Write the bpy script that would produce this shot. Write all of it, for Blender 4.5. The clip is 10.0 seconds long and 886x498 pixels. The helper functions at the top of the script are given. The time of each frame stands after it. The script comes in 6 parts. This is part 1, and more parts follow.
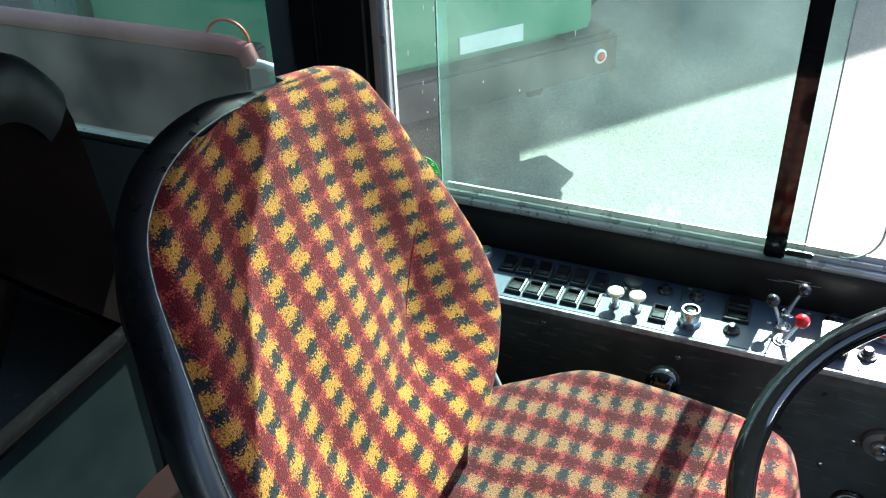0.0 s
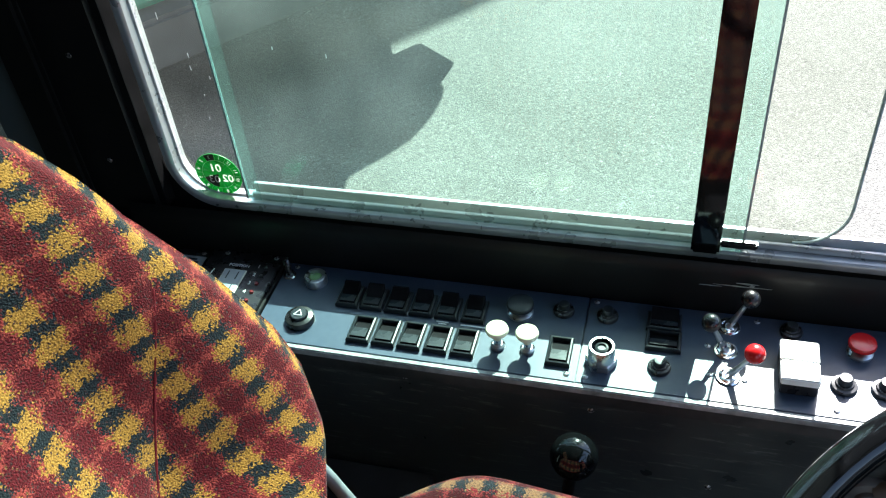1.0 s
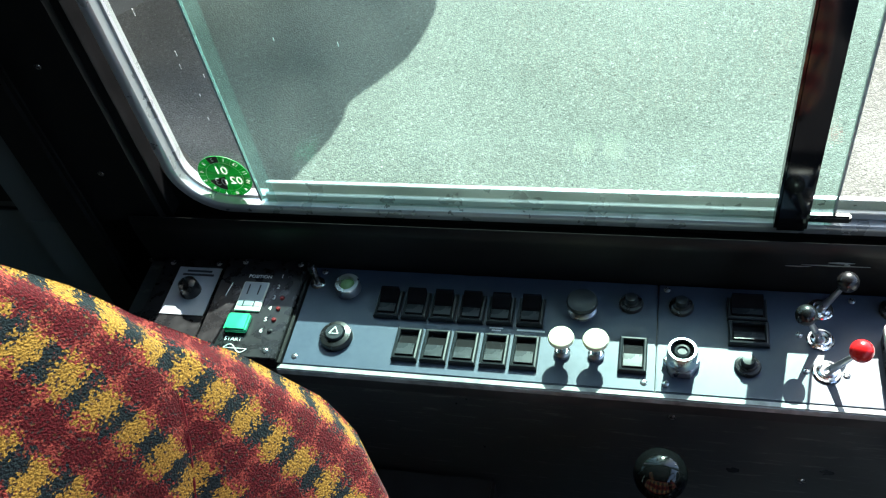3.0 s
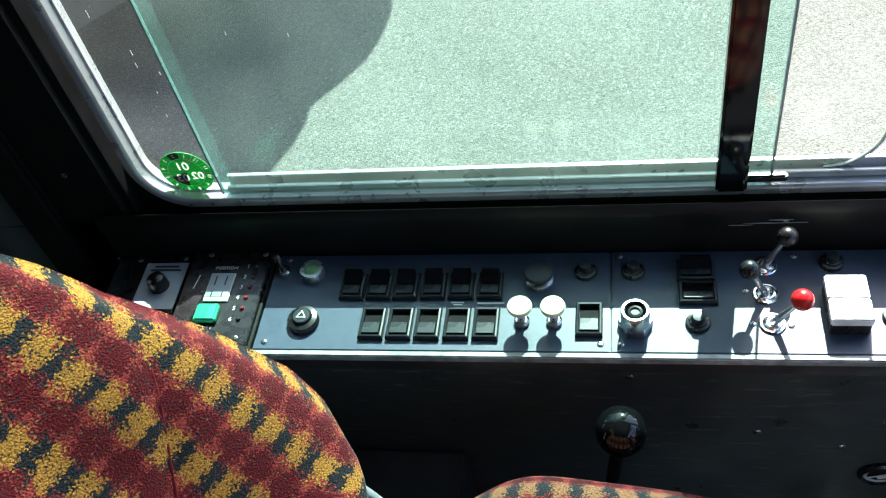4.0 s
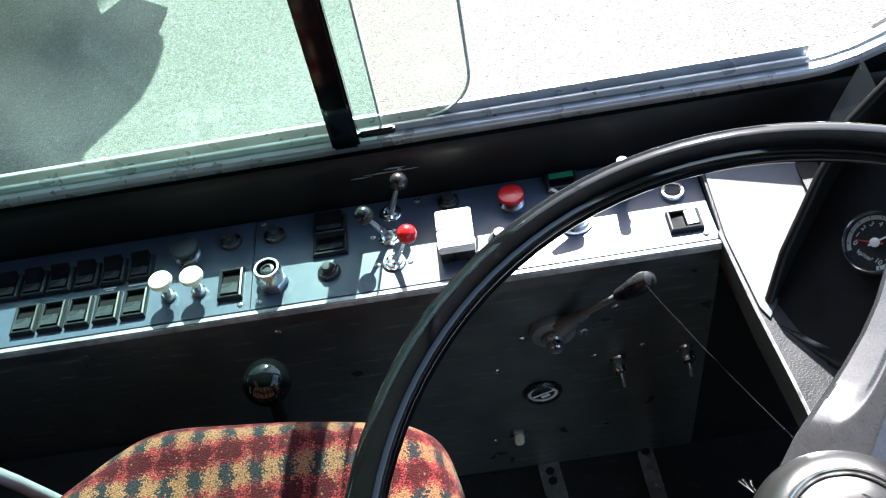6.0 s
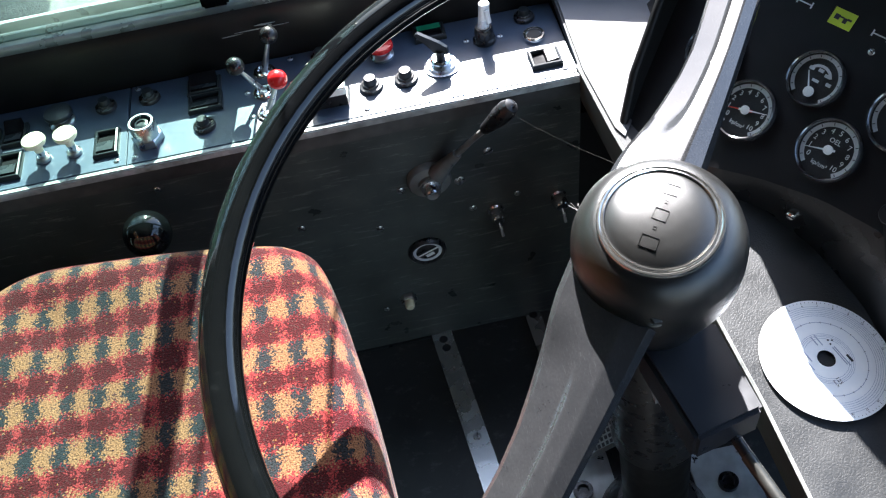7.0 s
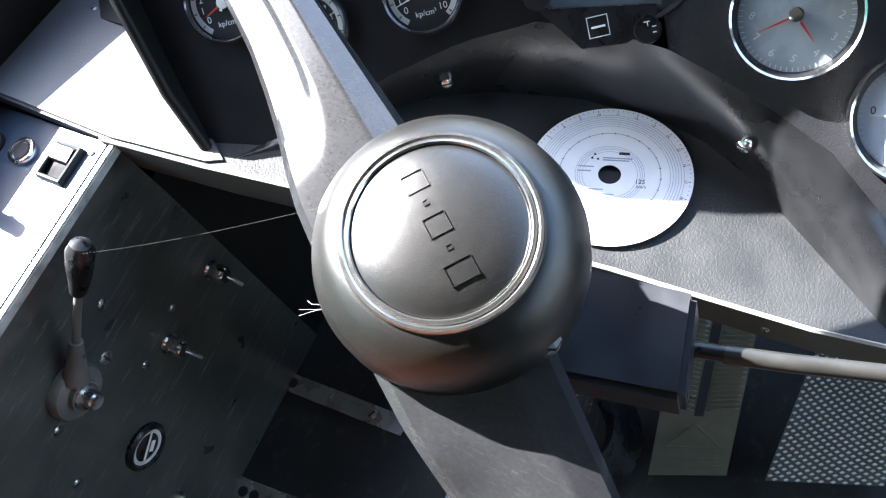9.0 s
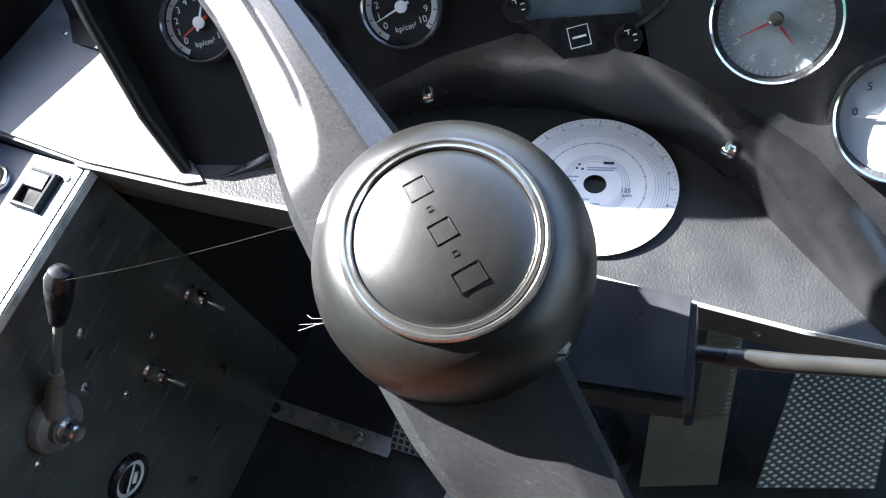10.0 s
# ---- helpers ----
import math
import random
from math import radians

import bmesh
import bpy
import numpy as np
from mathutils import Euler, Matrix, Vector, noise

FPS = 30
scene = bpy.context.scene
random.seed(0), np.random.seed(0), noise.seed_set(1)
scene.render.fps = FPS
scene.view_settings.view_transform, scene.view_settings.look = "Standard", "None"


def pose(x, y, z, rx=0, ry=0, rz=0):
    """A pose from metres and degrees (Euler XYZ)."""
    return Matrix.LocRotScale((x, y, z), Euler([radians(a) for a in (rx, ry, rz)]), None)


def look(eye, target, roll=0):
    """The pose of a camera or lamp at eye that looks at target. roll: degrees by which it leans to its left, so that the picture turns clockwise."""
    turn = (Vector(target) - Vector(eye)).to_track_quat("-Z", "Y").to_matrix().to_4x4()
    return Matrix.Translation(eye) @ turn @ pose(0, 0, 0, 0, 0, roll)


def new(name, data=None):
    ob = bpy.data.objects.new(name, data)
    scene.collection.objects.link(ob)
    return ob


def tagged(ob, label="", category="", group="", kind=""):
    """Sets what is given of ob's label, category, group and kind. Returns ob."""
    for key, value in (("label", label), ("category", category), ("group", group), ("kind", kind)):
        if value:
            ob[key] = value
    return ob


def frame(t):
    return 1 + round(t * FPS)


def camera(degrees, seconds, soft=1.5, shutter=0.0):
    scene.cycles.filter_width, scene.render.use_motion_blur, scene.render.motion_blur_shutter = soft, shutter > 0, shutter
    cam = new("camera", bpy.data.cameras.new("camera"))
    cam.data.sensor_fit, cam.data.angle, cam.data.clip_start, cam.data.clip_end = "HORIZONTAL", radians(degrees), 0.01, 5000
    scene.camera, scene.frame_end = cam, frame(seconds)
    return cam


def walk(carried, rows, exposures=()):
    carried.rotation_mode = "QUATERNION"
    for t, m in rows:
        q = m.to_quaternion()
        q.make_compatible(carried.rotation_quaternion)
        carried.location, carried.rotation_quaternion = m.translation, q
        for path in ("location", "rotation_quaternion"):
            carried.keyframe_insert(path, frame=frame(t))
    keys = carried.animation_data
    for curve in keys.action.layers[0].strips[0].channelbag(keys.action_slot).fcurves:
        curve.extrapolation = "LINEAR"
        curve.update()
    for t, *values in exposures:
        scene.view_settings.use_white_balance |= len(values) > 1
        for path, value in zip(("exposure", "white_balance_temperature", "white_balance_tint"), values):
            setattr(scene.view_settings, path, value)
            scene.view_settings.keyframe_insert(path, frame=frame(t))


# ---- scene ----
# ---- camera path ----
cam = camera(51.5, 10.0, soft=1.2)
PATH = [
    (0, (0.159, -1.174, 2.176), (-0.535, 0.361, 1.098), -2.1),
    (0.5, (0.134, -0.89, 2.128), (-0.392, 0.634, 0.945), -3.0),
    (1, (0.093, -0.676, 2.089), (-0.375, 0.748, 0.765), -6.1),
    (1.5, (0.068, -0.577, 2.075), (-0.446, 0.751, 0.67), -9.5),
    (2, (0.024, -0.498, 2.089), (-0.486, 0.763, 0.623), -12.9),
    (2.5, (0.003, -0.497, 2.091), (-0.449, 0.751, 0.595), -12.1),
    (2.7, (0.002, -0.499, 2.091), (-0.446, 0.749, 0.596), -12.2),
    (3.8, (0.022, -0.549, 2.097), (-0.413, 0.726, 0.627), -13.8),
    (4, (0.028, -0.553, 2.097), (-0.364, 0.718, 0.603), -13.7),
    (4.5, (0.11, -0.602, 2.107), (-0.201, 0.716, 0.635), -13.0),
    (5, (0.187, -0.601, 2.103), (0.048, 0.746, 0.631), -11.9),
    (5.2, (0.212, -0.597, 2.099), (0.102, 0.75, 0.626), -12.3),
    (6.3, (0.288, -0.692, 2.025), (0.199, 0.638, 0.528), -11.6),
    (6.5, (0.287, -0.727, 2.006), (0.243, 0.592, 0.503), -11.1),
    (7, (0.306, -0.793, 1.973), (0.363, 0.488, 0.438), -10.0),
    (7.5, (0.357, -0.774, 1.959), (0.498, 0.472, 0.401), -15.2),
    (8, (0.36, -0.657, 1.885), (0.608, 0.399, 0.204), -22.3),
    (8.5, (0.351, -0.595, 1.836), (0.736, 0.317, 0.098), -32.6),
    (9, (0.352, -0.591, 1.827), (0.93, 0.252, 0.108), -32.6),
    (9.5, (0.346, -0.582, 1.821), (0.983, 0.229, 0.108), -30.7),
    (10, (0.344, -0.579, 1.822), (0.991, 0.222, 0.107), -30.6),
]
EXPOSURES = [(0.0, 3.1), (0.5, 2.9), (1.0, 2.65), (2.5, 2.6), (4.5, 2.7), (5.0, 2.72), (6.5, 2.98), (7.5, 3.35), (8.5, 3.76), (9.0, 3.76), (9.5, 3.56), (10.0, 3.45)]
walk(cam, [(t, look(eye, target, roll)) for t, eye, target, roll in PATH], EXPOSURES)

# ---- daylight ----
SUN_FROM = Vector((0.136, 0.97, 0.86)).normalized()      # towards the sun, out of the side window
world = bpy.data.worlds.new("sky")
scene.world = world
world.use_nodes = True
wn = world.node_tree.nodes
sky = wn.new("ShaderNodeTexSky")
sky.sky_type = 'NISHITA'
sky.sun_disc = False
sky.sun_elevation = math.asin(SUN_FROM.z)
sky.sun_rotation = math.atan2(SUN_FROM.x, SUN_FROM.y)
wn["Background"].inputs["Strength"].default_value = 0.095
world.node_tree.links.new(sky.outputs[0], wn["Background"].inputs["Color"])
sun_data = bpy.data.lights.new("sun", 'SUN')
sun_data.energy = 4.4
sun_data.angle = radians(0.5)
sun_data.color = (1.0, 0.98, 0.99)
sun = new("sun", sun_data)
sun.matrix_world = look(SUN_FROM * 30, (0, 0, 0))


# ---- materials ----
def material(name, color, rough=0.5, metal=0.0, color2=None, scale=40.0, fine=0.0, bump=0.0, bump_scale=300.0,
             rough_var=0.1, spec=0.5, coat=0.0, detail=6.0):
    """A surface with two scales of variation in colour and gloss, and a fine relief."""
    m = bpy.data.materials.new(name)
    m.use_nodes = True
    nt = m.node_tree
    p = nt.nodes["Principled BSDF"]
    p.inputs["Metallic"].default_value = metal
    p.inputs["Specular IOR Level"].default_value = spec
    p.inputs["Coat Weight"].default_value = coat
    p.inputs["Coat Roughness"].default_value = 0.08
    co = nt.nodes.new("ShaderNodeTexCoord")
    n1 = nt.nodes.new("ShaderNodeTexNoise")
    n1.inputs["Scale"].default_value = scale
    n1.inputs["Detail"].default_value = detail
    nt.links.new(co.outputs["Object"], n1.inputs["Vector"])
    n2 = nt.nodes.new("ShaderNodeTexNoise")
    n2.inputs["Scale"].default_value = scale * 0.13
    n2.inputs["Detail"].default_value = 4
    nt.links.new(co.outputs["Object"], n2.inputs["Vector"])
    add = nt.nodes.new("ShaderNodeMath")
    add.operation = 'MULTIPLY'
    nt.links.new(n1.outputs[0], add.inputs[0])
    nt.links.new(n2.outputs[0], add.inputs[1])
    ramp = nt.nodes.new("ShaderNodeMapRange")
    ramp.inputs["From Min"].default_value = 0.12
    ramp.inputs["From Max"].default_value = 0.42
    nt.links.new(add.outputs[0], ramp.inputs["Value"])
    mix = nt.nodes.new("ShaderNodeMix")
    mix.data_type = 'RGBA'
    c2 = color2 or tuple(min(1.0, v * 1.35 + 0.004) for v in color)
    mix.inputs["A"].default_value = (*color, 1)
    mix.inputs["B"].default_value = (*c2, 1)
    nt.links.new(ramp.outputs[0], mix.inputs["Factor"])
    nt.links.new(mix.outputs["Result"], p.inputs["Base Color"])
    rr = nt.nodes.new("ShaderNodeMapRange")
    rr.inputs["From Min"].default_value = 0.3
    rr.inputs["From Max"].default_value = 0.7
    rr.inputs["To Min"].default_value = max(0.02, rough - rough_var)
    rr.inputs["To Max"].default_value = min(1.0, rough + rough_var)
    nt.links.new(n1.outputs[0], rr.inputs["Value"])
    nt.links.new(rr.outputs[0], p.inputs["Roughness"])
    if bump:
        n3 = nt.nodes.new("ShaderNodeTexNoise")
        n3.inputs["Scale"].default_value = bump_scale
        n3.inputs["Detail"].default_value = 5
        nt.links.new(co.outputs["Object"], n3.inputs["Vector"])
        b = nt.nodes.new("ShaderNodeBump")
        b.inputs["Strength"].default_value = bump
        b.inputs["Distance"].default_value = 0.001
        nt.links.new(n3.outputs[0], b.inputs["Height"])
        nt.links.new(b.outputs[0], p.inputs["Normal"])
    return m


def glass_material(name, tint, rough=0.0, dust=0.0):
    """Thin pane: tinted straight-through light under a clear reflection."""
    m = bpy.data.materials.new(name)
    m.use_nodes = True
    nt = m.node_tree
    nt.nodes.remove(nt.nodes["Principled BSDF"])
    out = nt.nodes["Material Output"]
    tr = nt.nodes.new("ShaderNodeBsdfTransparent")
    tr.inputs["Color"].default_value = (*tint, 1)
    gl = nt.nodes.new("ShaderNodeBsdfGlossy")
    gl.inputs["Roughness"].default_value = rough
    lw = nt.nodes.new("ShaderNodeLayerWeight")
    pw = nt.nodes.new("ShaderNodeMath")
    pw.operation = 'POWER'
    pw.inputs[1].default_value = 5.0
    nt.links.new(lw.outputs["Facing"], pw.inputs[0])
    fr = nt.nodes.new("ShaderNodeMath")
    fr.operation = 'MULTIPLY_ADD'
    fr.inputs[1].default_value = 0.6
    fr.inputs[2].default_value = 0.022
    nt.links.new(pw.outputs[0], fr.inputs[0])
    mx = nt.nodes.new("ShaderNodeMixShader")
    nt.links.new(fr.outputs[0], mx.inputs[0])
    nt.links.new(tr.outputs[0], mx.inputs[1])
    nt.links.new(gl.outputs[0], mx.inputs[2])
    last = mx.outputs[0]
    if dust:
        # a film of dust that catches the sun, patchy
        co = nt.nodes.new("ShaderNodeTexCoord")
        ns = nt.nodes.new("ShaderNodeTexNoise")
        ns.inputs["Scale"].default_value = 7.0
        ns.inputs["Detail"].default_value = 6.0
        nt.links.new(co.outputs["Object"], ns.inputs["Vector"])
        mr = nt.nodes.new("ShaderNodeMapRange")
        mr.inputs["From Min"].default_value = 0.35
        mr.inputs["From Max"].default_value = 0.75
        mr.inputs["To Min"].default_value = dust * 0.5
        mr.inputs["To Max"].default_value = dust * 1.8
        nt.links.new(ns.outputs[0], mr.inputs["Value"])
        tl = nt.nodes.new("ShaderNodeBsdfTranslucent")
        tl.inputs["Color"].default_value = (0.75, 0.78, 0.76, 1)
        m2 = nt.nodes.new("ShaderNodeMixShader")
        nt.links.new(mr.outputs[0], m2.inputs[0])
        nt.links.new(last, m2.inputs[1])
        nt.links.new(tl.outputs[0], m2.inputs[2])
        last = m2.outputs[0]
    nt.links.new(last, out.inputs["Surface"])
    return m


def leather_material(name, color, rough, size=220.0, strength=0.5):
    """Grained vinyl: small cells with creases between."""
    m = material(name, color, rough, scale=30, bump=0)
    nt = m.node_tree
    p = nt.nodes["Principled BSDF"]
    co = nt.nodes["Texture Coordinate"]
    v = nt.nodes.new("ShaderNodeTexVoronoi")
    v.feature = 'DISTANCE_TO_EDGE'
    v.inputs["Scale"].default_value = size
    ns = nt.nodes.new("ShaderNodeTexNoise")
    ns.inputs["Scale"].default_value = size * 0.5
    vm = nt.nodes.new("ShaderNodeVectorMath")
    vm.operation = 'MULTIPLY_ADD'
    vm.inputs[1].default_value = (0.006, 0.006, 0.006)
    nt.links.new(co.outputs["Object"], ns.inputs["Vector"])
    nt.links.new(ns.outputs["Color"], vm.inputs[0])
    nt.links.new(co.outputs["Object"], vm.inputs[2])
    nt.links.new(vm.outputs[0], v.inputs["Vector"])
    r = nt.nodes.new("ShaderNodeMapRange")
    r.inputs["From Max"].default_value = 0.25
    nt.links.new(v.outputs["Distance"], r.inputs["Value"])
    b = nt.nodes.new("ShaderNodeBump")
    b.inputs["Strength"].default_value = strength
    b.inputs["Distance"].default_value = 0.0005
    nt.links.new(r.outputs[0], b.inputs["Height"])
    nt.links.new(b.outputs[0], p.inputs["Normal"])
    return m


def moquette_material(name, gold, red, crimson):
    """Woven plush: a grid of ragged red, orange and charcoal blocks, laid out on the UV map in metres."""
    m = bpy.data.materials.new(name)
    m.use_nodes = True
    nt = m.node_tree
    N, L = nt.nodes, nt.links
    p = N["Principled BSDF"]
    p.inputs["Roughness"].default_value = 0.8
    p.inputs["Specular IOR Level"].default_value = 0.12
    p.inputs["Sheen Weight"].default_value = 0.10
    p.inputs["Sheen Roughness"].default_value = 0.4
    uv = N.new("ShaderNodeUVMap")

    def math_node(op, a, b=None, c=None):
        q = N.new("ShaderNodeMath")
        q.operation = op
        for i, x in enumerate((a, b, c)):
            if x is None:
                continue
            if isinstance(x, (int, float)):
                q.inputs[i].default_value = x
            else:
                L.new(x, q.inputs[i])
        return q.outputs[0]

    jit = N.new("ShaderNodeTexNoise")
    jit.inputs["Scale"].default_value = 95
    jit.inputs["Detail"].default_value = 2
    L.new(uv.outputs[0], jit.inputs["Vector"])
    tuft = N.new("ShaderNodeTexVoronoi")
    tuft.inputs["Scale"].default_value = 640
    L.new(uv.outputs[0], tuft.inputs["Vector"])

    def shifted(vec, src, amount):
        q = N.new("ShaderNodeVectorMath")
        q.operation = 'SUBTRACT'
        q.inputs[1].default_value = (0.5, 0.5, 0.5)
        L.new(src, q.inputs[0])
        w = N.new("ShaderNodeVectorMath")
        w.operation = 'MULTIPLY_ADD'
        w.inputs[1].default_value = (amount, amount * 1.2, 0)
        L.new(q.outputs[0], w.inputs[0])
        L.new(vec, w.inputs[2])
        return w.outputs[0]
    moved = shifted(shifted(uv.outputs[0], jit.outputs["Color"], 0.015), tuft.outputs["Color"], 0.0080)
    sep = N.new("ShaderNodeSeparateXYZ")
    L.new(moved, sep.inputs[0])
    PU, PV = 0.032, 0.053
    cu = math_node('FRACT', math_node('DIVIDE', math_node('ADD', sep.outputs[0], 11.0), PU))
    cv = math_node('FRACT', math_node('DIVIDE', math_node('ADD', sep.outputs[1], 11.0), PV))

    def soft(x, edge, width):
        q = N.new("ShaderNodeMapRange")
        q.inputs["From Min"].default_value = edge - width / 2
        q.inputs["From Max"].default_value = edge + width / 2
        L.new(x, q.inputs["Value"])
        return q.outputs[0]
    dark = soft(cu, 0.55, 0.04)
    second = soft(cv, 0.47, 0.03)
    # crimson clumps, one to each period, in the brick-red rows
    du = math_node('SUBTRACT', math_node('FRACT', math_node('ADD', cu, 0.62)), 0.5)
    dv = math_node('SUBTRACT', cv, 0.735)
    d2 = math_node('ADD', math_node('MULTIPLY', math_node('MULTIPLY', du, du), 4.6), math_node('MULTIPLY', math_node('MULTIPLY', dv, dv), 18.0))
    clump = soft(math_node('SUBTRACT', 1.0, d2), 0.0, 0.15)

    def mix(fac, x, y):
        q = N.new("ShaderNodeMix")
        q.data_type = 'RGBA'
        L.new(fac, q.inputs["Factor"])
        for key, val in (("A", x), ("B", y)):
            if isinstance(val, tuple):
                q.inputs[key].default_value = (*val, 1)
            else:
                L.new(val, q.inputs[key])
        return q.outputs["Result"]
    row_a = mix(dark, gold, (0.013, 0.015, 0.019))
    row_b = mix(clump, red, crimson)
    cloth = mix(second, row_a, row_b)
    # stray threads of the neighbouring colours
    rs = N.new("ShaderNodeSeparateColor")
    L.new(tuft.outputs["Color"], rs.inputs[0])
    cloth = mix(math_node('GREATER_THAN', rs.outputs[2], 0.985), cloth, (0.17, 0.07, 0.028))
    cloth = mix(math_node('GREATER_THAN', rs.outputs[0], 0.94), cloth, (0.05, 0.02, 0.02))
    # pile: light and dark threads
    pile = N.new("ShaderNodeTexNoise")
    pile.inputs["Scale"].default_value = 620
    pile.inputs["Detail"].default_value = 2
    L.new(uv.outputs[0], pile.inputs["Vector"])
    k = N.new("ShaderNodeMapRange")
    k.inputs["From Min"].default_value = 0.3
    k.inputs["From Max"].default_value = 0.7
    k.inputs["To Min"].default_value = 0.30
    k.inputs["To Max"].default_value = 1.6
    L.new(pile.outputs[0], k.inputs["Value"])
    s = N.new("ShaderNodeVectorMath")
    s.operation = 'SCALE'
    L.new(cloth, s.inputs[0])
    L.new(k.outputs[0], s.inputs["Scale"])
    L.new(s.outputs[0], p.inputs["Base Color"])
    bp = N.new("ShaderNodeBump")
    bp.inputs["Strength"].default_value = 1.0
    bp.inputs["Distance"].default_value = 0.0012
    L.new(pile.outputs[0], bp.inputs["Height"])
    L.new(bp.outputs[0], p.inputs["Normal"])
    return m


def asphalt_material(name):
    """Coarse weathered asphalt: pale and dark stones in grey binder, with broad stains."""
    m = material(name, (0.122, 0.118, 0.107), 0.92, color2=(0.170, 0.164, 0.150), scale=5, bump=0)
    nt = m.node_tree
    N, L = nt.nodes, nt.links
    p = N["Principled BSDF"]
    co = N["Texture Coordinate"]
    base = p.inputs["Base Color"].links[0].from_socket
    vo = N.new("ShaderNodeTexVoronoi")
    vo.inputs["Scale"].default_value = 165
    L.new(co.outputs["Object"], vo.inputs["Vector"])
    sx = N.new("ShaderNodeSeparateColor")
    L.new(vo.outputs["Color"], sx.inputs[0])
    k = N.new("ShaderNodeMapRange")
    k.inputs["To Min"].default_value = 0.68
    k.inputs["To Max"].default_value = 1.30
    L.new(sx.outputs[0], k.inputs["Value"])
    edge = N.new("ShaderNodeMapRange")
    edge.inputs["From Min"].default_value = 0.25
    edge.inputs["From Max"].default_value = 0.75
    edge.inputs["To Min"].default_value = 1.0
    edge.inputs["To Max"].default_value = 0.80
    L.new(vo.outputs["Distance"], edge.inputs["Value"])
    mu = N.new("ShaderNodeMath")
    mu.operation = 'MULTIPLY'
    L.new(k.outputs[0], mu.inputs[0])
    L.new(edge.outputs[0], mu.inputs[1])
    pit = N.new("ShaderNodeTexVoronoi")
    pit.inputs["Scale"].default_value = 24
    L.new(co.outputs["Object"], pit.inputs["Vector"])
    hole = N.new("ShaderNodeMapRange")
    hole.inputs["From Min"].default_value = 0.07
    hole.inputs["From Max"].default_value = 0.13
    hole.inputs["To Min"].default_value = 0.35
    hole.inputs["To Max"].default_value = 1.0
    L.new(pit.outputs["Distance"], hole.inputs["Value"])
    grit = N.new("ShaderNodeTexNoise")
    grit.inputs["Scale"].default_value = 380
    grit.inputs["Detail"].default_value = 4
    L.new(co.outputs["Object"], grit.inputs["Vector"])
    gm = N.new("ShaderNodeMapRange")
    gm.inputs["From Min"].default_value = 0.3
    gm.inputs["From Max"].default_value = 0.7
    gm.inputs["To Min"].default_value = 0.58
    gm.inputs["To Max"].default_value = 1.42
    L.new(grit.outputs[0], gm.inputs["Value"])
    m3 = N.new("ShaderNodeMath")
    m3.operation = 'MULTIPLY'
    L.new(hole.outputs[0], m3.inputs[0])
    L.new(gm.outputs[0], m3.inputs[1])
    m4 = N.new("ShaderNodeMath")
    m4.operation = 'MULTIPLY'
    L.new(mu.outputs[0], m4.inputs[0])
    L.new(m3.outputs[0], m4.inputs[1])
    pale = N.new("ShaderNodeMapRange")
    pale.inputs["From Min"].default_value = 0.90
    pale.inputs["From Max"].default_value = 0.96
    pale.inputs["To Min"].default_value = 1.0
    pale.inputs["To Max"].default_value = 1.75
    L.new(sx.outputs[1], pale.inputs["Value"])
    m5 = N.new("ShaderNodeMath")
    m5.operation = 'MULTIPLY'
    L.new(m4.outputs[0], m5.inputs[0])
    L.new(pale.outputs[0], m5.inputs[1])
    sc = N.new("ShaderNodeVectorMath")
    sc.operation = 'SCALE'
    L.new(base, sc.inputs[0])
    L.new(m5.outputs[0], sc.inputs["Scale"])
    L.new(sc.outputs[0], p.inputs["Base Color"])
    b = N.new("ShaderNodeBump")
    b.inputs["Strength"].default_value = 0.85
    b.inputs["Distance"].default_value = 0.004
    b.invert = True
    L.new(vo.outputs["Distance"], b.inputs["Height"])
    L.new(b.outputs[0], p.inputs["Normal"])
    return m


M_PANEL = material("panel_grey_paint", (0.045, 0.064, 0.098), 0.36, spec=0.5, color2=(0.054, 0.076, 0.114), scale=160, bump=0.06, bump_scale=900, rough_var=0.03)
M_BLACK = material("black_plastic", (0.010, 0.010, 0.011), 0.30, scale=80)
M_BLACKMATT = material("black_paint_matt", (0.006, 0.006, 0.006), 0.5, color2=(0.011, 0.011, 0.011), spec=0.25, scale=25, bump=0.1, bump_scale=200)
M_SILL = material("dead_black_paint", (0.006, 0.006, 0.006), 0.45, color2=(0.010, 0.010, 0.010), spec=0.25, scale=25, bump=0.1, bump_scale=200)
M_SIDE = material("worn_black_sheet", (0.019, 0.023, 0.022), 0.36, color2=(0.066, 0.077, 0.070), scale=18, bump=0.12, bump_scale=90)
M_RIM = material("bakelite_black", (0.003, 0.0035, 0.004), 0.065, color2=(0.004, 0.0045, 0.005), scale=60, rough_var=0.02)
M_HUB = material("worn_hub_black", (0.009, 0.0088, 0.0083), 0.30, spec=0.9, color2=(0.012, 0.0118, 0.011), scale=500, bump=0.20, bump_scale=3200, rough_var=0.015)
M_CHROME = material("chrome", (0.75, 0.75, 0.74), 0.14, metal=1.0, scale=90, rough_var=0.06)
M_RING = material("hub_ring_plating", (0.56, 0.56, 0.55), 0.17, metal=0.95, color2=(0.46, 0.44, 0.40), scale=160, rough_var=0.05)
M_EDGE = material("worn_light_edge", (0.16, 0.17, 0.16), 0.42, color2=(0.55, 0.57, 0.55), scale=75, rough_var=0.08)
M_STALK = material("dull_stalk", (0.060, 0.060, 0.056), 0.35, metal=0.7, scale=60)
M_LEVER = material("dull_lever_steel", (0.13, 0.132, 0.125), 0.36, metal=0.25, color2=(0.22, 0.22, 0.205), scale=50)
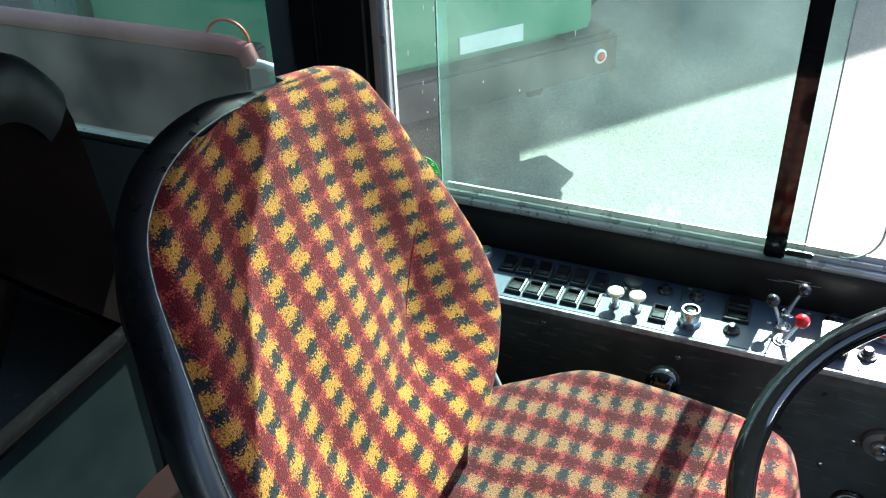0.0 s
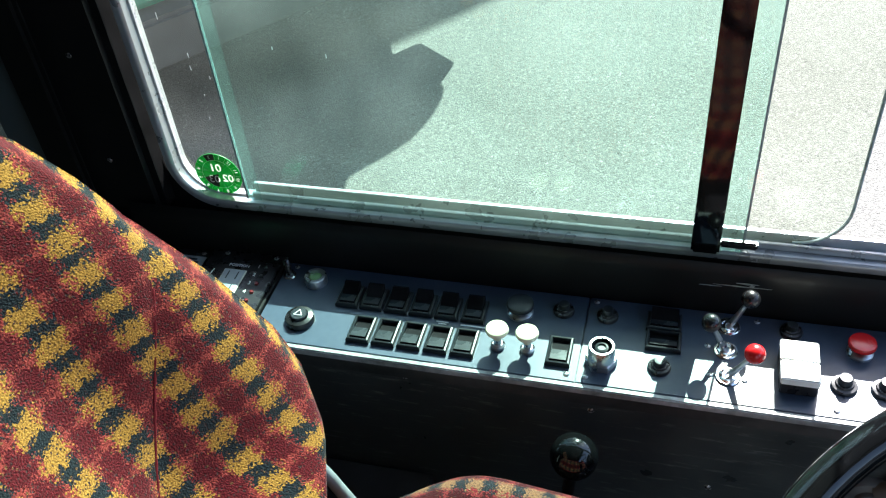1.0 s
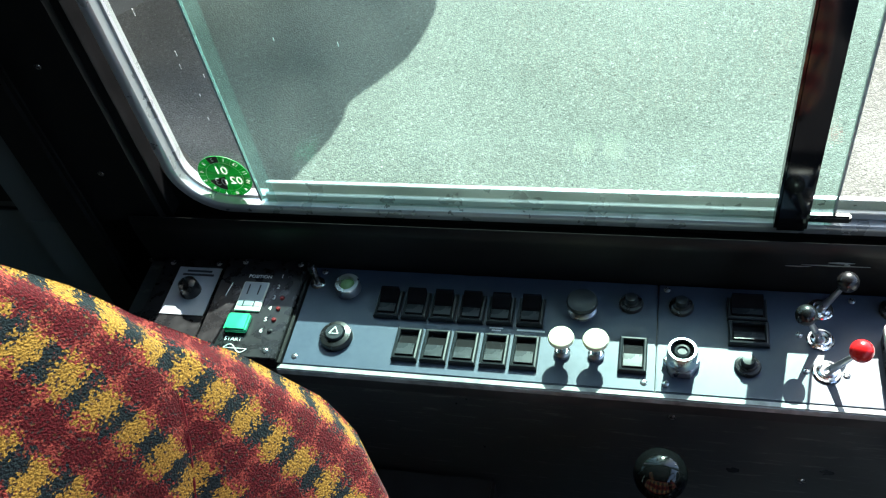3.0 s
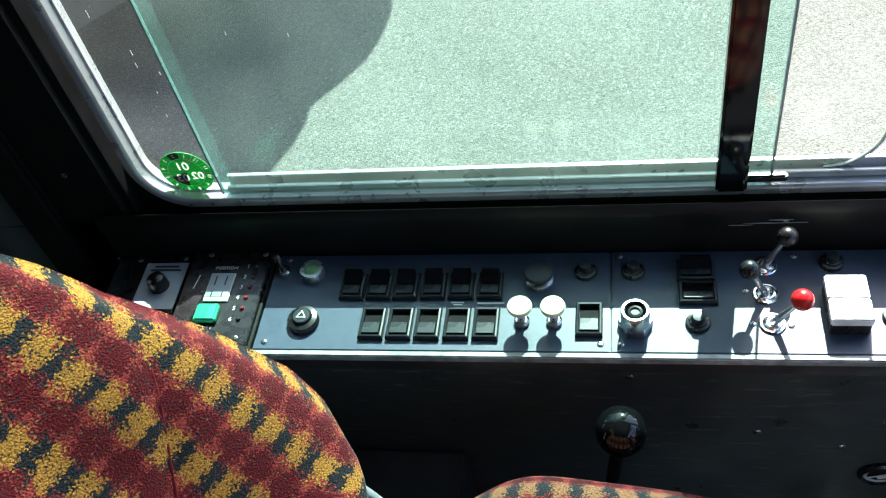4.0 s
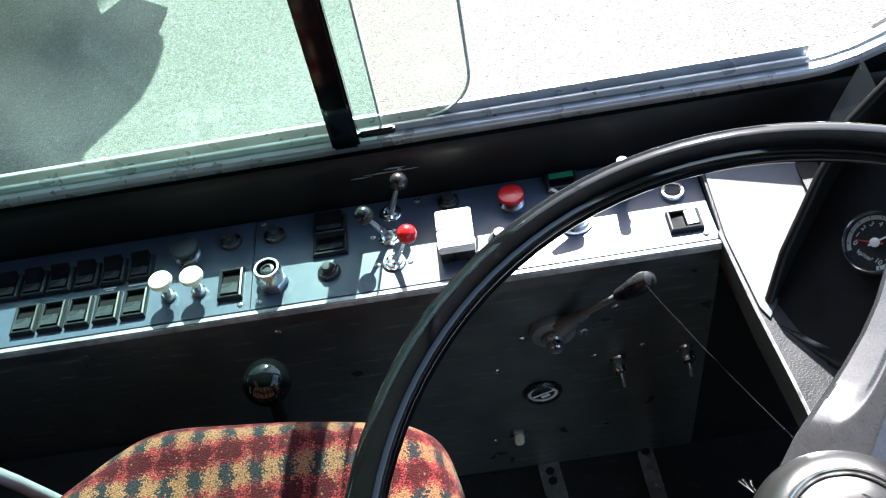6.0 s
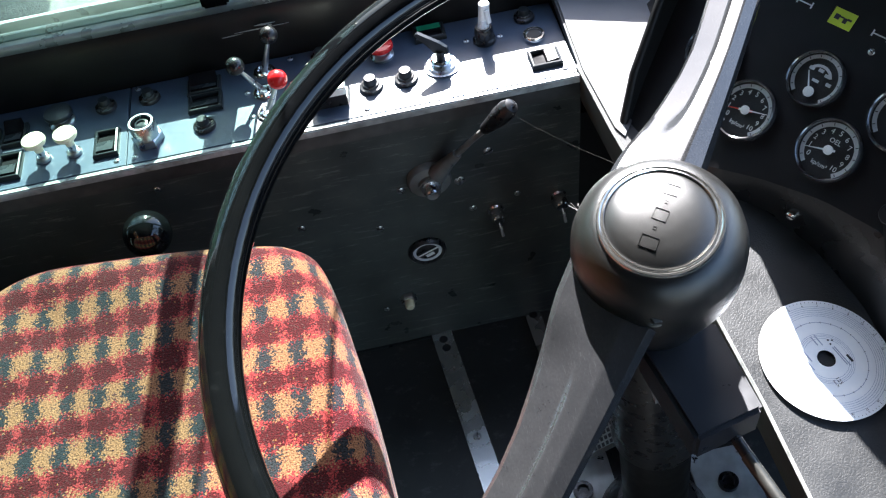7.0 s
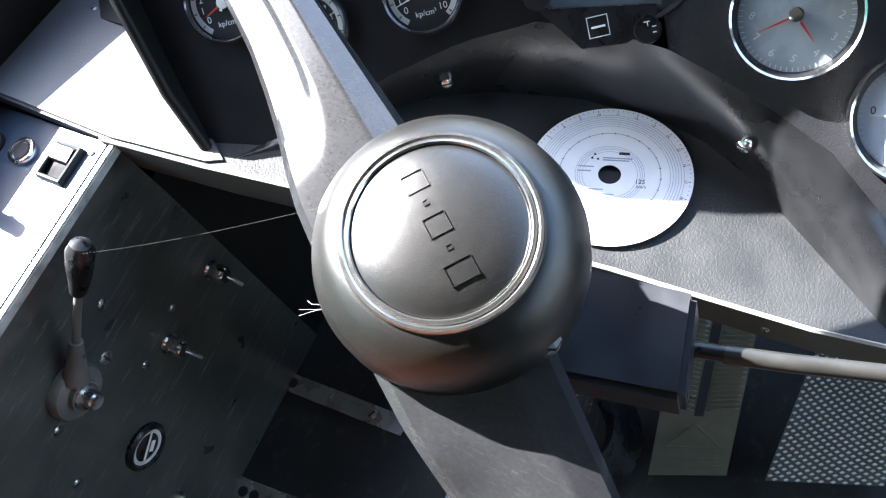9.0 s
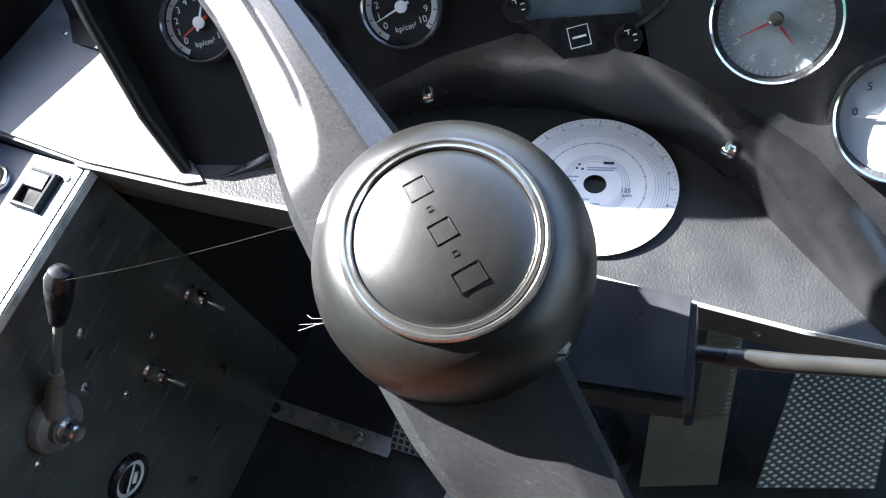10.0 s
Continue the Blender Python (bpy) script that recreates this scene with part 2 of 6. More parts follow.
M_STRIP = material("worn_floor_strip", (0.70, 0.71, 0.70), 0.27, metal=0.9, color2=(0.80, 0.81, 0.80), scale=25, rough_var=0.12)
M_FLANGE = material("scuffed_flange", (0.016, 0.017, 0.017), 0.45, color2=(0.09, 0.09, 0.085), scale=35, rough_var=0.1)
M_STEEL = material("steel", (0.52, 0.53, 0.54), 0.32, metal=1.0, scale=60, rough_var=0.12)
M_ALU = material("aluminium_trim", (0.78, 0.80, 0.80), 0.34, metal=0.4, scale=50, rough_var=0.1)
M_SPOKE = material("polished_black_spoke", (0.019, 0.0196, 0.021), 0.13, color2=(0.026, 0.0265, 0.028), scale=600, rough_var=0.01, spec=0.7)
M_FRAME = material("satin_aluminium", (0.55, 0.57, 0.58), 0.32, metal=0.6, color2=(0.68, 0.70, 0.71), scale=40, rough_var=0.08)
M_KEY = material("matt_black_key", (0.004, 0.004, 0.005), 0.6, spec=0.06, scale=80)
M_LEATHER = leather_material("black_dash_vinyl", (0.020, 0.021, 0.022), 0.50, size=340, strength=0.30)
M_SIDEVINYL = leather_material("side_panel_vinyl", (0.011, 0.012, 0.014), 0.42, size=520, strength=0.30)
M_FASCIA = leather_material("fascia_vinyl", (0.009, 0.0095, 0.0105), 0.30, size=700, strength=0.05)
M_MOQ = moquette_material("moquette", (0.385, 0.165, 0.030), (0.270, 0.034, 0.028), (0.098, 0.0045, 0.008))
# cushion cloth: faded hue, but darkened to hold down the sunlight on it
M_DIMFADEDMOQ = moquette_material("dimmed_faded_moquette", (0.188, 0.085, 0.043), (0.180, 0.019, 0.021), (0.043, 0.002, 0.004))
M_VINYL = material("black_seat_vinyl", (0.007, 0.008, 0.011), 0.30, color2=(0.009, 0.010, 0.013), scale=50, bump=0.05, bump_scale=700, rough_var=0.04, spec=0.5)
M_CREAM = material("cream_plastic", (0.80, 0.74, 0.52), 0.35, scale=60)
M_LED = material("dark_red_lens", (0.16, 0.01, 0.01), 0.3, scale=60)
M_RED = material("red_plastic", (0.55, 0.012, 0.014), 0.25, scale=60)
M_GREEN = material("green_plastic", (0.03, 0.45, 0.22), 0.35, scale=60)
M_ASPHALT = asphalt_material("pale_asphalt")
M_BUSGREEN = material("bus_green_paint", (0.022, 0.25, 0.135), 0.3, scale=3, coat=0.4)
M_BUMPER = material("bumper_grey", (0.034, 0.036, 0.040), 0.42, color2=(0.065, 0.066, 0.068), scale=9)
M_GLASS = glass_material("clear_glass", (0.90, 0.935, 0.885), dust=0.007)
M_GREENGLASS = glass_material("green_tinted_glass", (0.77, 0.91, 0.885), dust=0.010)
M_EDGEGLASS = glass_material("hazy_edge_glass", (0.82, 0.93, 0.92), dust=0.016)
M_DARKGLASS = glass_material("dark_tinted_glass", (0.52, 0.62, 0.60), dust=0.004)
M_GLASSEDGE = material("glass_edge", (0.30, 0.36, 0.35), 0.25, scale=60)
M_GREYWALL = material("grey_laminate", (0.024, 0.030, 0.033), 0.35, scale=30)
M_CEIL = material("grey_laminate_lining", (0.20, 0.20, 0.20), 0.5, color2=(0.25, 0.25, 0.245), scale=8)
M_FLOOR = material("floor_rubber", (0.012, 0.013, 0.013), 0.45, color2=(0.032, 0.033, 0.032), scale=20)
for dusty, amount in ((M_SIDE, 0.14), (M_FLOOR, 0.2)):
    sheen = dusty.node_tree.nodes["Principled BSDF"].inputs
    sheen["Sheen Weight"].default_value = amount
    sheen["Sheen Roughness"].default_value = 0.5


def add_scuffs(m, stretch, light, amount):
    """Fine pale scratches and specks over a dark sheet."""
    nt = m.node_tree
    p = nt.nodes["Principled BSDF"]
    base = p.inputs["Base Color"].links[0].from_socket
    co = nt.nodes["Texture Coordinate"]
    mp = nt.nodes.new("ShaderNodeMapping")
    mp.inputs["Scale"].default_value = stretch
    mp.inputs["Rotation"].default_value = (0.3, 0.5, 0.2)
    nt.links.new(co.outputs["Object"], mp.inputs["Vector"])
    ns = nt.nodes.new("ShaderNodeTexNoise")
    ns.inputs["Scale"].default_value = 1.0
    ns.inputs["Detail"].default_value = 8.0
    ns.inputs["Roughness"].default_value = 0.75
    nt.links.new(mp.outputs[0], ns.inputs["Vector"])
    mr = nt.nodes.new("ShaderNodeMapRange")
    mr.inputs["From Min"].default_value = 0.56
    mr.inputs["From Max"].default_value = 0.80
    mr.inputs["To Max"].default_value = amount
    nt.links.new(ns.outputs[0], mr.inputs["Value"])
    mx = nt.nodes.new("ShaderNodeMix")
    mx.data_type = 'RGBA'
    nt.links.new(mr.outputs[0], mx.inputs["Factor"])
    nt.links.new(base, mx.inputs["A"])
    mx.inputs["B"].default_value = (*light, 1)
    nt.links.new(mx.outputs["Result"], p.inputs["Base Color"])


add_scuffs(M_SIDE, (18, 60, 150), (0.30, 0.31, 0.29), 0.95)
add_scuffs(M_FLOOR, (40, 60, 40), (0.20, 0.20, 0.19), 0.5)
add_scuffs(M_SPOKE, (160, 1400, 160), (0.30, 0.31, 0.32), 0.12)
add_scuffs(M_HUB, (1500, 1500, 1500), (0.20, 0.19, 0.17), 0.30)
add_scuffs(M_RIM, (90, 90, 90), (0.10, 0.11, 0.12), 0.10)
M_INK = material("dark_ink", (0.02, 0.02, 0.025), 0.6)
M_PRINT = material("white_print", (0.85, 0.85, 0.82), 0.55)
M_DIAL = material("dial_black", (0.008, 0.008, 0.009), 0.5)
M_DIALGREY = material("dial_ring_grey", (0.58, 0.59, 0.60), 0.5)
M_DIALSLATE = material("clock_dial", (0.40, 0.46, 0.48), 0.3)
M_DIALBLUE = material("dial_slate", (0.15, 0.185, 0.20), 0.45)
M_LABEL = material("grey_label", (0.34, 0.36, 0.39), 0.5)
M_LABELEDGE = material("pale_plastic", (0.62, 0.62, 0.55), 0.45)
M_GREYKEY = material("grey_key", (0.046, 0.056, 0.064), 0.28, spec=0.45)
M_BEZEL = material("slate_bezel", (0.014, 0.018, 0.020), 0.33, color2=(0.020, 0.024, 0.027), scale=120, spec=0.35, rough_var=0.05)
M_LENS = material("green_lens", (0.22, 0.40, 0.16), 0.2)
M_PLATEGREY = material("grained_grey_paint", (0.062, 0.065, 0.071), 0.46, color2=(0.082, 0.086, 0.093), spec=0.9, scale=260, bump=0.35, bump_scale=1100)
M_MUSH = material("slate_plastic", (0.012, 0.016, 0.020), 0.4, spec=0.35)
M_YELLOW = material("lime_label", (0.45, 0.55, 0.03), 0.5)
M_STICKER = material("sticker_green", (0.03, 0.42, 0.10), 0.45)
M_STICKPRINT = material("sticker_print", (0.85, 0.88, 0.82), 0.5)
for film, clear in ((M_STICKER, 0.30), (M_STICKPRINT, 0.65)):
    # thin film that lets daylight through from behind
    fn = film.node_tree
    shine = fn.nodes.new("ShaderNodeBsdfTranslucent")
    fn.links.new(fn.nodes["Principled BSDF"].inputs["Base Color"].links[0].from_socket, shine.inputs["Color"])
    both = fn.nodes.new("ShaderNodeMixShader")
    both.inputs[0].default_value = clear
    fn.links.new(fn.nodes["Principled BSDF"].outputs[0], both.inputs[1])
    fn.links.new(shine.outputs[0], both.inputs[2])
    fn.links.new(both.outputs[0], fn.nodes["Material Output"].inputs["Surface"])
M_STICKDARK = material("sticker_dark", (0.05, 0.035, 0.03), 0.5)
M_PLATE = material("white_paint", (0.72, 0.73, 0.70), 0.45)
M_ORANGE = material("needle_red", (0.70, 0.05, 0.03), 0.4)
M_CARD = material("card_blue_white", (0.84, 0.87, 0.93), 0.22, spec=0.7, rough_var=0.04)
M_APRON = material("olive_grey_apron", (0.085, 0.083, 0.070), 0.55, color2=(0.12, 0.118, 0.10), scale=30)
M_CASE = leather_material("switch_case", (0.014, 0.015, 0.019), 0.34, size=900, strength=0.05)
M_TREADPLATE = material("tread_plate", (0.11, 0.115, 0.105), 0.5, color2=(0.18, 0.185, 0.17), scale=30)


# ---- building helpers ----
def link(name, bm, mat, parent=None, smooth=True, label=""):
    me = bpy.data.meshes.new(name)
    bmesh.ops.recalc_face_normals(bm, faces=bm.faces)
    bm.to_mesh(me)
    bm.free()
    if smooth:
        me.shade_smooth()
        me.set_sharp_from_angle(angle=radians(35))
    for x in (mat if isinstance(mat, (list, tuple)) else (mat,)):
        me.materials.append(x)
    ob = new(name, me)
    if parent:
        ob.parent = parent
    if label:
        tagged(ob, label)
    return ob


def part(name, bm, mat, parent, label="", smooth=True):
    return link(name, bm, mat, parent, smooth, label)


def empty(name, m=None):
    ob = new(name)
    ob.empty_display_size = 0.02
    if m is not None:
        ob.matrix_world = m
    return ob


def box(bm, x0, x1, y0, y1, z0, z1, bevel=0.0, m=None, seg=2):
    r = bmesh.ops.create_cube(bm, size=1.0)
    vs = r["verts"]
    bmesh.ops.transform(bm, verts=vs, matrix=Matrix.LocRotScale(
        ((x0 + x1) / 2, (y0 + y1) / 2, (z0 + z1) / 2), None, (abs(x1 - x0), abs(y1 - y0), abs(z1 - z0))))
    if bevel:
        es = list({e for v in vs for e in v.link_edges})
        g = bmesh.ops.bevel(bm, geom=es, offset=bevel, segments=seg, affect='EDGES', clamp_overlap=True)
        vs = list({v for f in g["faces"] for v in f.verts} | {v for v in vs if v.is_valid})
    if m is not None:
        bmesh.ops.transform(bm, verts=vs, matrix=m)
    return vs


def lathe(bm, profile, n=32, m=None):
    """Turns (radius, height) rows round z. The ends close where the radius is zero."""
    rings = []
    for r, z in profile:
        if r < 1e-6:
            rings.append([bm.verts.new((0, 0, z))])
        else:
            rings.append([bm.verts.new((r * math.cos(2 * math.pi * i / n), r * math.sin(2 * math.pi * i / n), z)) for i in range(n)])
    for a, b in zip(rings, rings[1:]):
        for i in range(n):
            j = (i + 1) % n
            q = [a[i % len(a)], a[j % len(a)], b[j % len(b)], b[i % len(b)]]
            q = list(dict.fromkeys(q))
            if len(q) > 2:
                bm.faces.new(q)
    vs = [v for r in rings for v in r]
    if m is not None:
        bmesh.ops.transform(bm, verts=vs, matrix=m)
    return vs


def prism(bm, pts, z0, z1, m=None):
    """An upright prism on a polygon of (x, y)."""
    a = [bm.verts.new((x, y, z0)) for x, y in pts]
    b = [bm.verts.new((x, y, z1)) for x, y in pts]
    bm.faces.new(a[::-1])
    bm.faces.new(b)
    for i in range(len(pts)):
        j = (i + 1) % len(pts)
        bm.faces.new((a[i], a[j], b[j], b[i]))
    if m is not None:
        bmesh.ops.transform(bm, verts=a + b, matrix=m)
    return a + b


def tube(bm, pts, radius, n=12, closed=False):
    """A round bar through points; radius may be one number or one for each point."""
    pts = [Vector(p) for p in pts]
    k = len(pts)
    rings = []
    ref = None
    for i, p in enumerate(pts):
        a = pts[(i - 1) % k] if (closed or i) else p
        b = pts[(i + 1) % k] if (closed or i < k - 1) else p
        t = (b - a).normalized()
        if ref is None:
            ref = t.orthogonal().normalized()
        ref = (ref - t * ref.dot(t)).normalized()
        w = t.cross(ref)
        r = radius[i] if isinstance(radius, (list, tuple)) else radius
        rings.append([bm.verts.new(p + r * (math.cos(2 * math.pi * j / n) * ref + math.sin(2 * math.pi * j / n) * w)) for j in range(n)])
    for i in range(k if closed else k - 1):
        a, b = rings[i], rings[(i + 1) % k]
        for j in range(n):
            bm.faces.new((a[j], a[(j + 1) % n], b[(j + 1) % n], b[j]))
    if not closed:
        bm.faces.new(rings[0][::-1])
        bm.faces.new(rings[-1])
    return [v for r in rings for v in r]


def axis_pose(at, normal, up=(0, 0, 1)):
    """A pose whose z is the given normal, its y as near to up as may be."""
    z = Vector(normal).normalized()
    x = Vector(up).cross(z)
    x = x.normalized() if x.length > 1e-6 else Vector((1, 0, 0))
    y = z.cross(x)
    m = Matrix((x, y, z)).transposed().to_4x4()
    m.translation = Vector(at)
    return m


def sheet(bm, grid, uvs=None):
    """Quads over rows of points; returns the vertex rows. uvs: rows of (u, v) in metres."""
    rows = [[bm.verts.new(p) for p in r] for r in grid]
    lay = bm.loops.layers.uv.verify() if uvs else None
    for i in range(len(rows) - 1):
        for j in range(len(rows[0]) - 1):
            f = bm.faces.new((rows[i][j], rows[i][j + 1], rows[i + 1][j + 1], rows[i + 1][j]))
            if uvs:
                for lp, (a, b) in zip(f.loops, ((i, j), (i, j + 1), (i + 1, j + 1), (i + 1, j))):
                    lp[lay].uv = uvs[a][b]
    return rows


def smoothstep(a, b, x):
    t = min(1.0, max(0.0, (x - a) / (b - a)))
    return t * t * (3 - 2 * t)


# ---- the ground and the bus around the driver ----
FLOOR, PANEL, SILL = 0.815, 1.29, 1.338


def build_ground():
    bm = bmesh.new()
    sheet(bm, [[(x * 12.0 - 300, y * 12.0 - 300, 0.035) for x in range(51)] for y in range(51)])
    tagged(link("ground", bm, M_ASPHALT, smooth=False), "pale coarse asphalt yard in full sun", "ground", kind="structure")


def build_shell():
    bm = bmesh.new()
    box(bm, -2.6, 1.5, -2.35, 0.20, FLOOR - 0.06, FLOOR)
    tagged(link("floor", bm, M_FLOOR, smooth=False), "dark worn rubber floor of the driver's cab", "floor", kind="structure")
    bm = bmesh.new()
    y0, y1 = 0.168, 0.215
    box(bm, -2.6, 1.5, y0, y1, 0.35, SILL - 0.002)
    box(bm, -0.752, 1.5, y0, y1, 2.36, 2.95)
    # unseen wall drawn down over the rear window blocks sun from the seats
    box(bm, -2.6, -0.752, y0, y1, 1.70, 2.95)
    box(bm, -0.752, -0.556, y0 - 0.03, y1, SILL - 0.002, 2.36, 0.01)
    box(bm, -2.6, -2.45, y0, y1, SILL - 0.002, 1.70)
    box(bm, 0.875, 1.5, y0, y1, SILL - 0.002, 2.36)
    # rounded lower corner of the driver's window
    r, cx, cz = 0.075, -0.556 + 0.075, SILL - 0.002 + 0.075
    pts = [(-0.557, SILL - 0.003)] + [(cx - r * math.cos(a), cz - r * math.sin(a)) for a in [radians(90 - i * 9) for i in range(11)]]
    prism(bm, pts, -y1, -y0, Matrix.Rotation(radians(90), 4, 'X'))
    # rounded lower corner of the window behind
    r, cx, cz = 0.17, -0.751 - 0.17, SILL - 0.002 + 0.17
    pts = [(-0.751, SILL - 0.003)] + [(cx + r * math.cos(a), cz - r * math.sin(a)) for a in [radians(i * 9) for i in range(11)]]
    prism(bm, pts, -y1, -y0 + 0.008, Matrix.Rotation(radians(90), 4, 'X'))
    # broad rounded front corner of the same window
    r, cx, cz = 0.215, 0.66, SILL - 0.002 + 0.215
    pts = [(0.876, SILL - 0.003)] + [(cx + r * math.cos(a), cz - r * math.sin(a)) for a in [radians(i * 9) for i in range(11)]]
    prism(bm, pts, -y1, -y0, Matrix.Rotation(radians(90), 4, 'X'))
    tagged(link("wall_left", bm, M_BLACKMATT, smooth=False), "black-painted bus side wall with a window pillar", "wall", kind="structure")
    bm = bmesh.new()
    box(bm, -2.6, 0.50, -2.40, -2.35, 0.35, 2.95)
    box(bm, 1.10, 1.5, -2.40, -2.35, 0.35, 2.95)
    box(bm, 0.50, 1.10, -2.40, -2.35, 0.35, 0.85)
    box(bm, 0.50, 1.10, -2.40, -2.35, 2.30, 2.95)
    tagged(link("wall_right", bm, M_GREYWALL, smooth=False), "grey laminated far side wall of the bus with the open doorway", "wall", kind="structure")
    bm = bmesh.new()
    box(bm, -2.65, -2.6, -2.40, 0.215, 0.35, 2.95)
    tagged(link("wall_rear", bm, M_GREYWALL, smooth=False), "grey rear partition wall of the bus", "wall", kind="structure")
    bm = bmesh.new()
    box(bm, 1.16, 1.22, -2.345, 0.165, 0.35, 1.26)
    box(bm, 1.16, 1.22, -2.345, 0.165, 2.50, 2.945)
    box(bm, 0.5285, 1.158, 0.012, 0.1255, FLOOR + 0.001, 1.205)
    tagged(link("wall_front", bm, M_BLACKMATT, smooth=False), "black front wall under the windscreen", "wall", kind="structure")
    bm = bmesh.new()
    box(bm, -2.65, 1.56, -2.40, 0.215, 2.95, 3.0)
    tagged(link("ceiling", bm, M_CEIL, smooth=False), "plain grey laminated bus ceiling", "ceiling", kind="structure")


def build_windows():
    win = tagged(empty("window_1", pose(0, 0, 0)), "driver's side window with aluminium frame and sliding panes", "window", kind="structure")
    r, x0, z0 = 0.070, -0.551, SILL + 0.002
    path = [(-0.551, 2.35)] + [(-0.551, z) for z in (1.9, 1.6, 1.5)]
    cx, cz = x0 + r, z0 + r
    path += [(cx - r * math.cos(radians(a)), cz - r * math.sin(radians(a))) for a in range(0, 91, 9)]
    path += [(x, z0) for x in (-0.3, 0.0, 0.3, 0.5)]
    path += [(0.66 + 0.21 * math.sin(radians(a)), z0 + 0.21 - 0.21 * math.cos(radians(a))) for a in range(0, 91, 9)] + [(0.87, 1.8), (0.87, 2.35)]
    bm = bmesh.new()
    w = 0.024
    rows = []
    for i, (x, z) in enumerate(path):
        a = Vector(path[max(i - 1, 0)])
        b = Vector(path[min(i + 1, len(path) - 1)])
        t = (b - a).normalized()
        nx, nz = -t.y, t.x
        if nx * (0.2 - x) + nz * (1.9 - z) < 0:
            nx, nz = -nx, -nz
        prof = [(0.0, 0.186), (0.0, 0.166), (0.003, 0.1608), (0.010, 0.1600), (0.0125, 0.1608), (0.0145, 0.1632), (0.0150, 0.1740), (0.018, 0.1752), (0.018, 0.186)]
        rows.append([(x + nx * d, y, z + nz * d) for d, y in prof])
    sheet(bm, rows)
    part("window_frame", bm, M_FRAME, win, "satin aluminium frame with rounded corner")
    # lower track of the sliding panes
    bm = bmesh.new()
    box(bm, -0.44, 0.672, 0.1708, 0.1755, SILL + 0.018, SILL + 0.027, 0.0008)
    box(bm, -0.44, 0.672, 0.1805, 0.1862, SILL + 0.018, SILL + 0.036, 0.0008)
    box(bm, -0.44, 0.672, 0.1755, 0.1805, SILL + 0.018, SILL + 0.022)
    part("track", bm, M_FRAME, win, "aluminium sliding track")
    bm = bmesh.new()
    box(bm, -0.443, 0.178, 0.166, 0.170, SILL + 0.020, 2.35)
    part("pane", bm, M_GREENGLASS, win, "green tinted sliding pane")
    for x in (-0.4445, 0.1795):
        bm = bmesh.new()
        box(bm, x - 0.0012, x + 0.0012, 0.1655, 0.1705, SILL + 0.021, 2.35)
        part("pane_edge", bm, M_GLASSEDGE, win, "pale green ground glass edge", smooth=False)
    bm = bmesh.new()
    box(bm, -0.442, -0.424, 0.1640, 0.1655, SILL + 0.021, 2.35)
    part("edge_strip", bm, M_EDGEGLASS, win, "pale translucent strip along the pane's edge", smooth=False)
    rnd = random.Random(5)
    for i in range(16):
        x, z = -0.505 + 0.055 * rnd.random() + (0.3 * rnd.random() if i > 11 else 0), 1.47 + 0.30 * rnd.random()
        bm = bmesh.new()
        box(bm, x, x + 0.0007, 0.1752, 0.1757, z, z + 0.003 + 0.006 * rnd.random())
        part("dirt_streak", bm, M_PRINT, win, "dried white streak", smooth=False)
    bm = bmesh.new()
    rr, xr, zb = 0.055, 0.288, SILL + 0.026
    pts = [(-0.53, 2.35), (-0.53, zb)] + [(xr - rr + rr * math.sin(radians(a)), zb + rr - rr * math.cos(radians(a))) for a in range(0, 91, 10)] + [(xr, 2.35)]
    prism(bm, pts, -0.180, -0.176, Matrix.Rotation(radians(90), 4, 'X'))
    part("pane", bm, M_GLASS, win, "clear pane with a rounded lower corner", smooth=False)
    bm = bmesh.new()
    tube(bm, [(x, 0.178, z) for x, z in reversed(pts[2:])], 0.0019, 8)
    part("pane_edge", bm, M_GLASSEDGE, win, "pale green ground glass edge")
    bm = bmesh.new()
    box(bm, 0.121, 0.153, 0.146, 0.164, SILL + 0.022, 2.35, 0.003)
    part("sash_bar", bm, M_RIM, win, "glossy black upright bar")
    bm = bmesh.new()
    box(bm, 0.153, 0.195, 0.158, 0.166, SILL + 0.024, SILL + 0.034, 0.002)
    part("stop", bm, M_BLACK, win, "black rubber stop")
    w2 = tagged(empty("window_2", pose(0, 0, 0)), "passenger side window behind the pillar", "window", kind="structure")
    bm = bmesh.new()
    box(bm, -2.44, -0.760, 0.176, 0.181, SILL, 1.695)
    part("pane", bm, M_DARKGLASS, w2, "dark tinted fixed pane")
    bm = bmesh.new()
    box(bm, -2.44, -0.754, 0.160, 0.184, SILL - 0.001, SILL + 0.012, 0.002)
    box(bm, -0.766, -0.754, 0.160, 0.184, SILL + 0.012, 1.695, 0.002)
    part("window_frame", bm, M_GREYWALL, w2, "thin dark frame")
    # sloping black ledge between switch panel and window
    bm = bmesh.new()
    prof = [(0.128, 1.20), (0.128, 1.293), (0.1265, 1.320), (0.1255, 1.348), (0.1268, 1.3585), (0.1300, 1.3635), (0.1330, 1.3605), (0.1350, 1.346), (0.138, 1.333), (0.158, 1.330), (0.1675, 1.330), (0.1675, 1.20)]
    sheet(bm, [[(x, y, z) for y, z in prof] for x in (-0.60, -0.2, 0.2, 0.7, 1.45)])
    sill = tagged(link("window_sill", bm, M_SILL), "black painted sill ledge below the window", "sill", kind="structure")
    for x0, x1, y, z, h in ((0.150, 0.215, 0.1250, 1.336, 0.0012), (0.175, 0.200, 0.1247, 1.341, 0.0022), (0.135, 0.160, 0.1252, 1.333, 0.0009), (0.190, 0.196, 0.1250, 1.338, 0.003)):
        bm = bmesh.new()
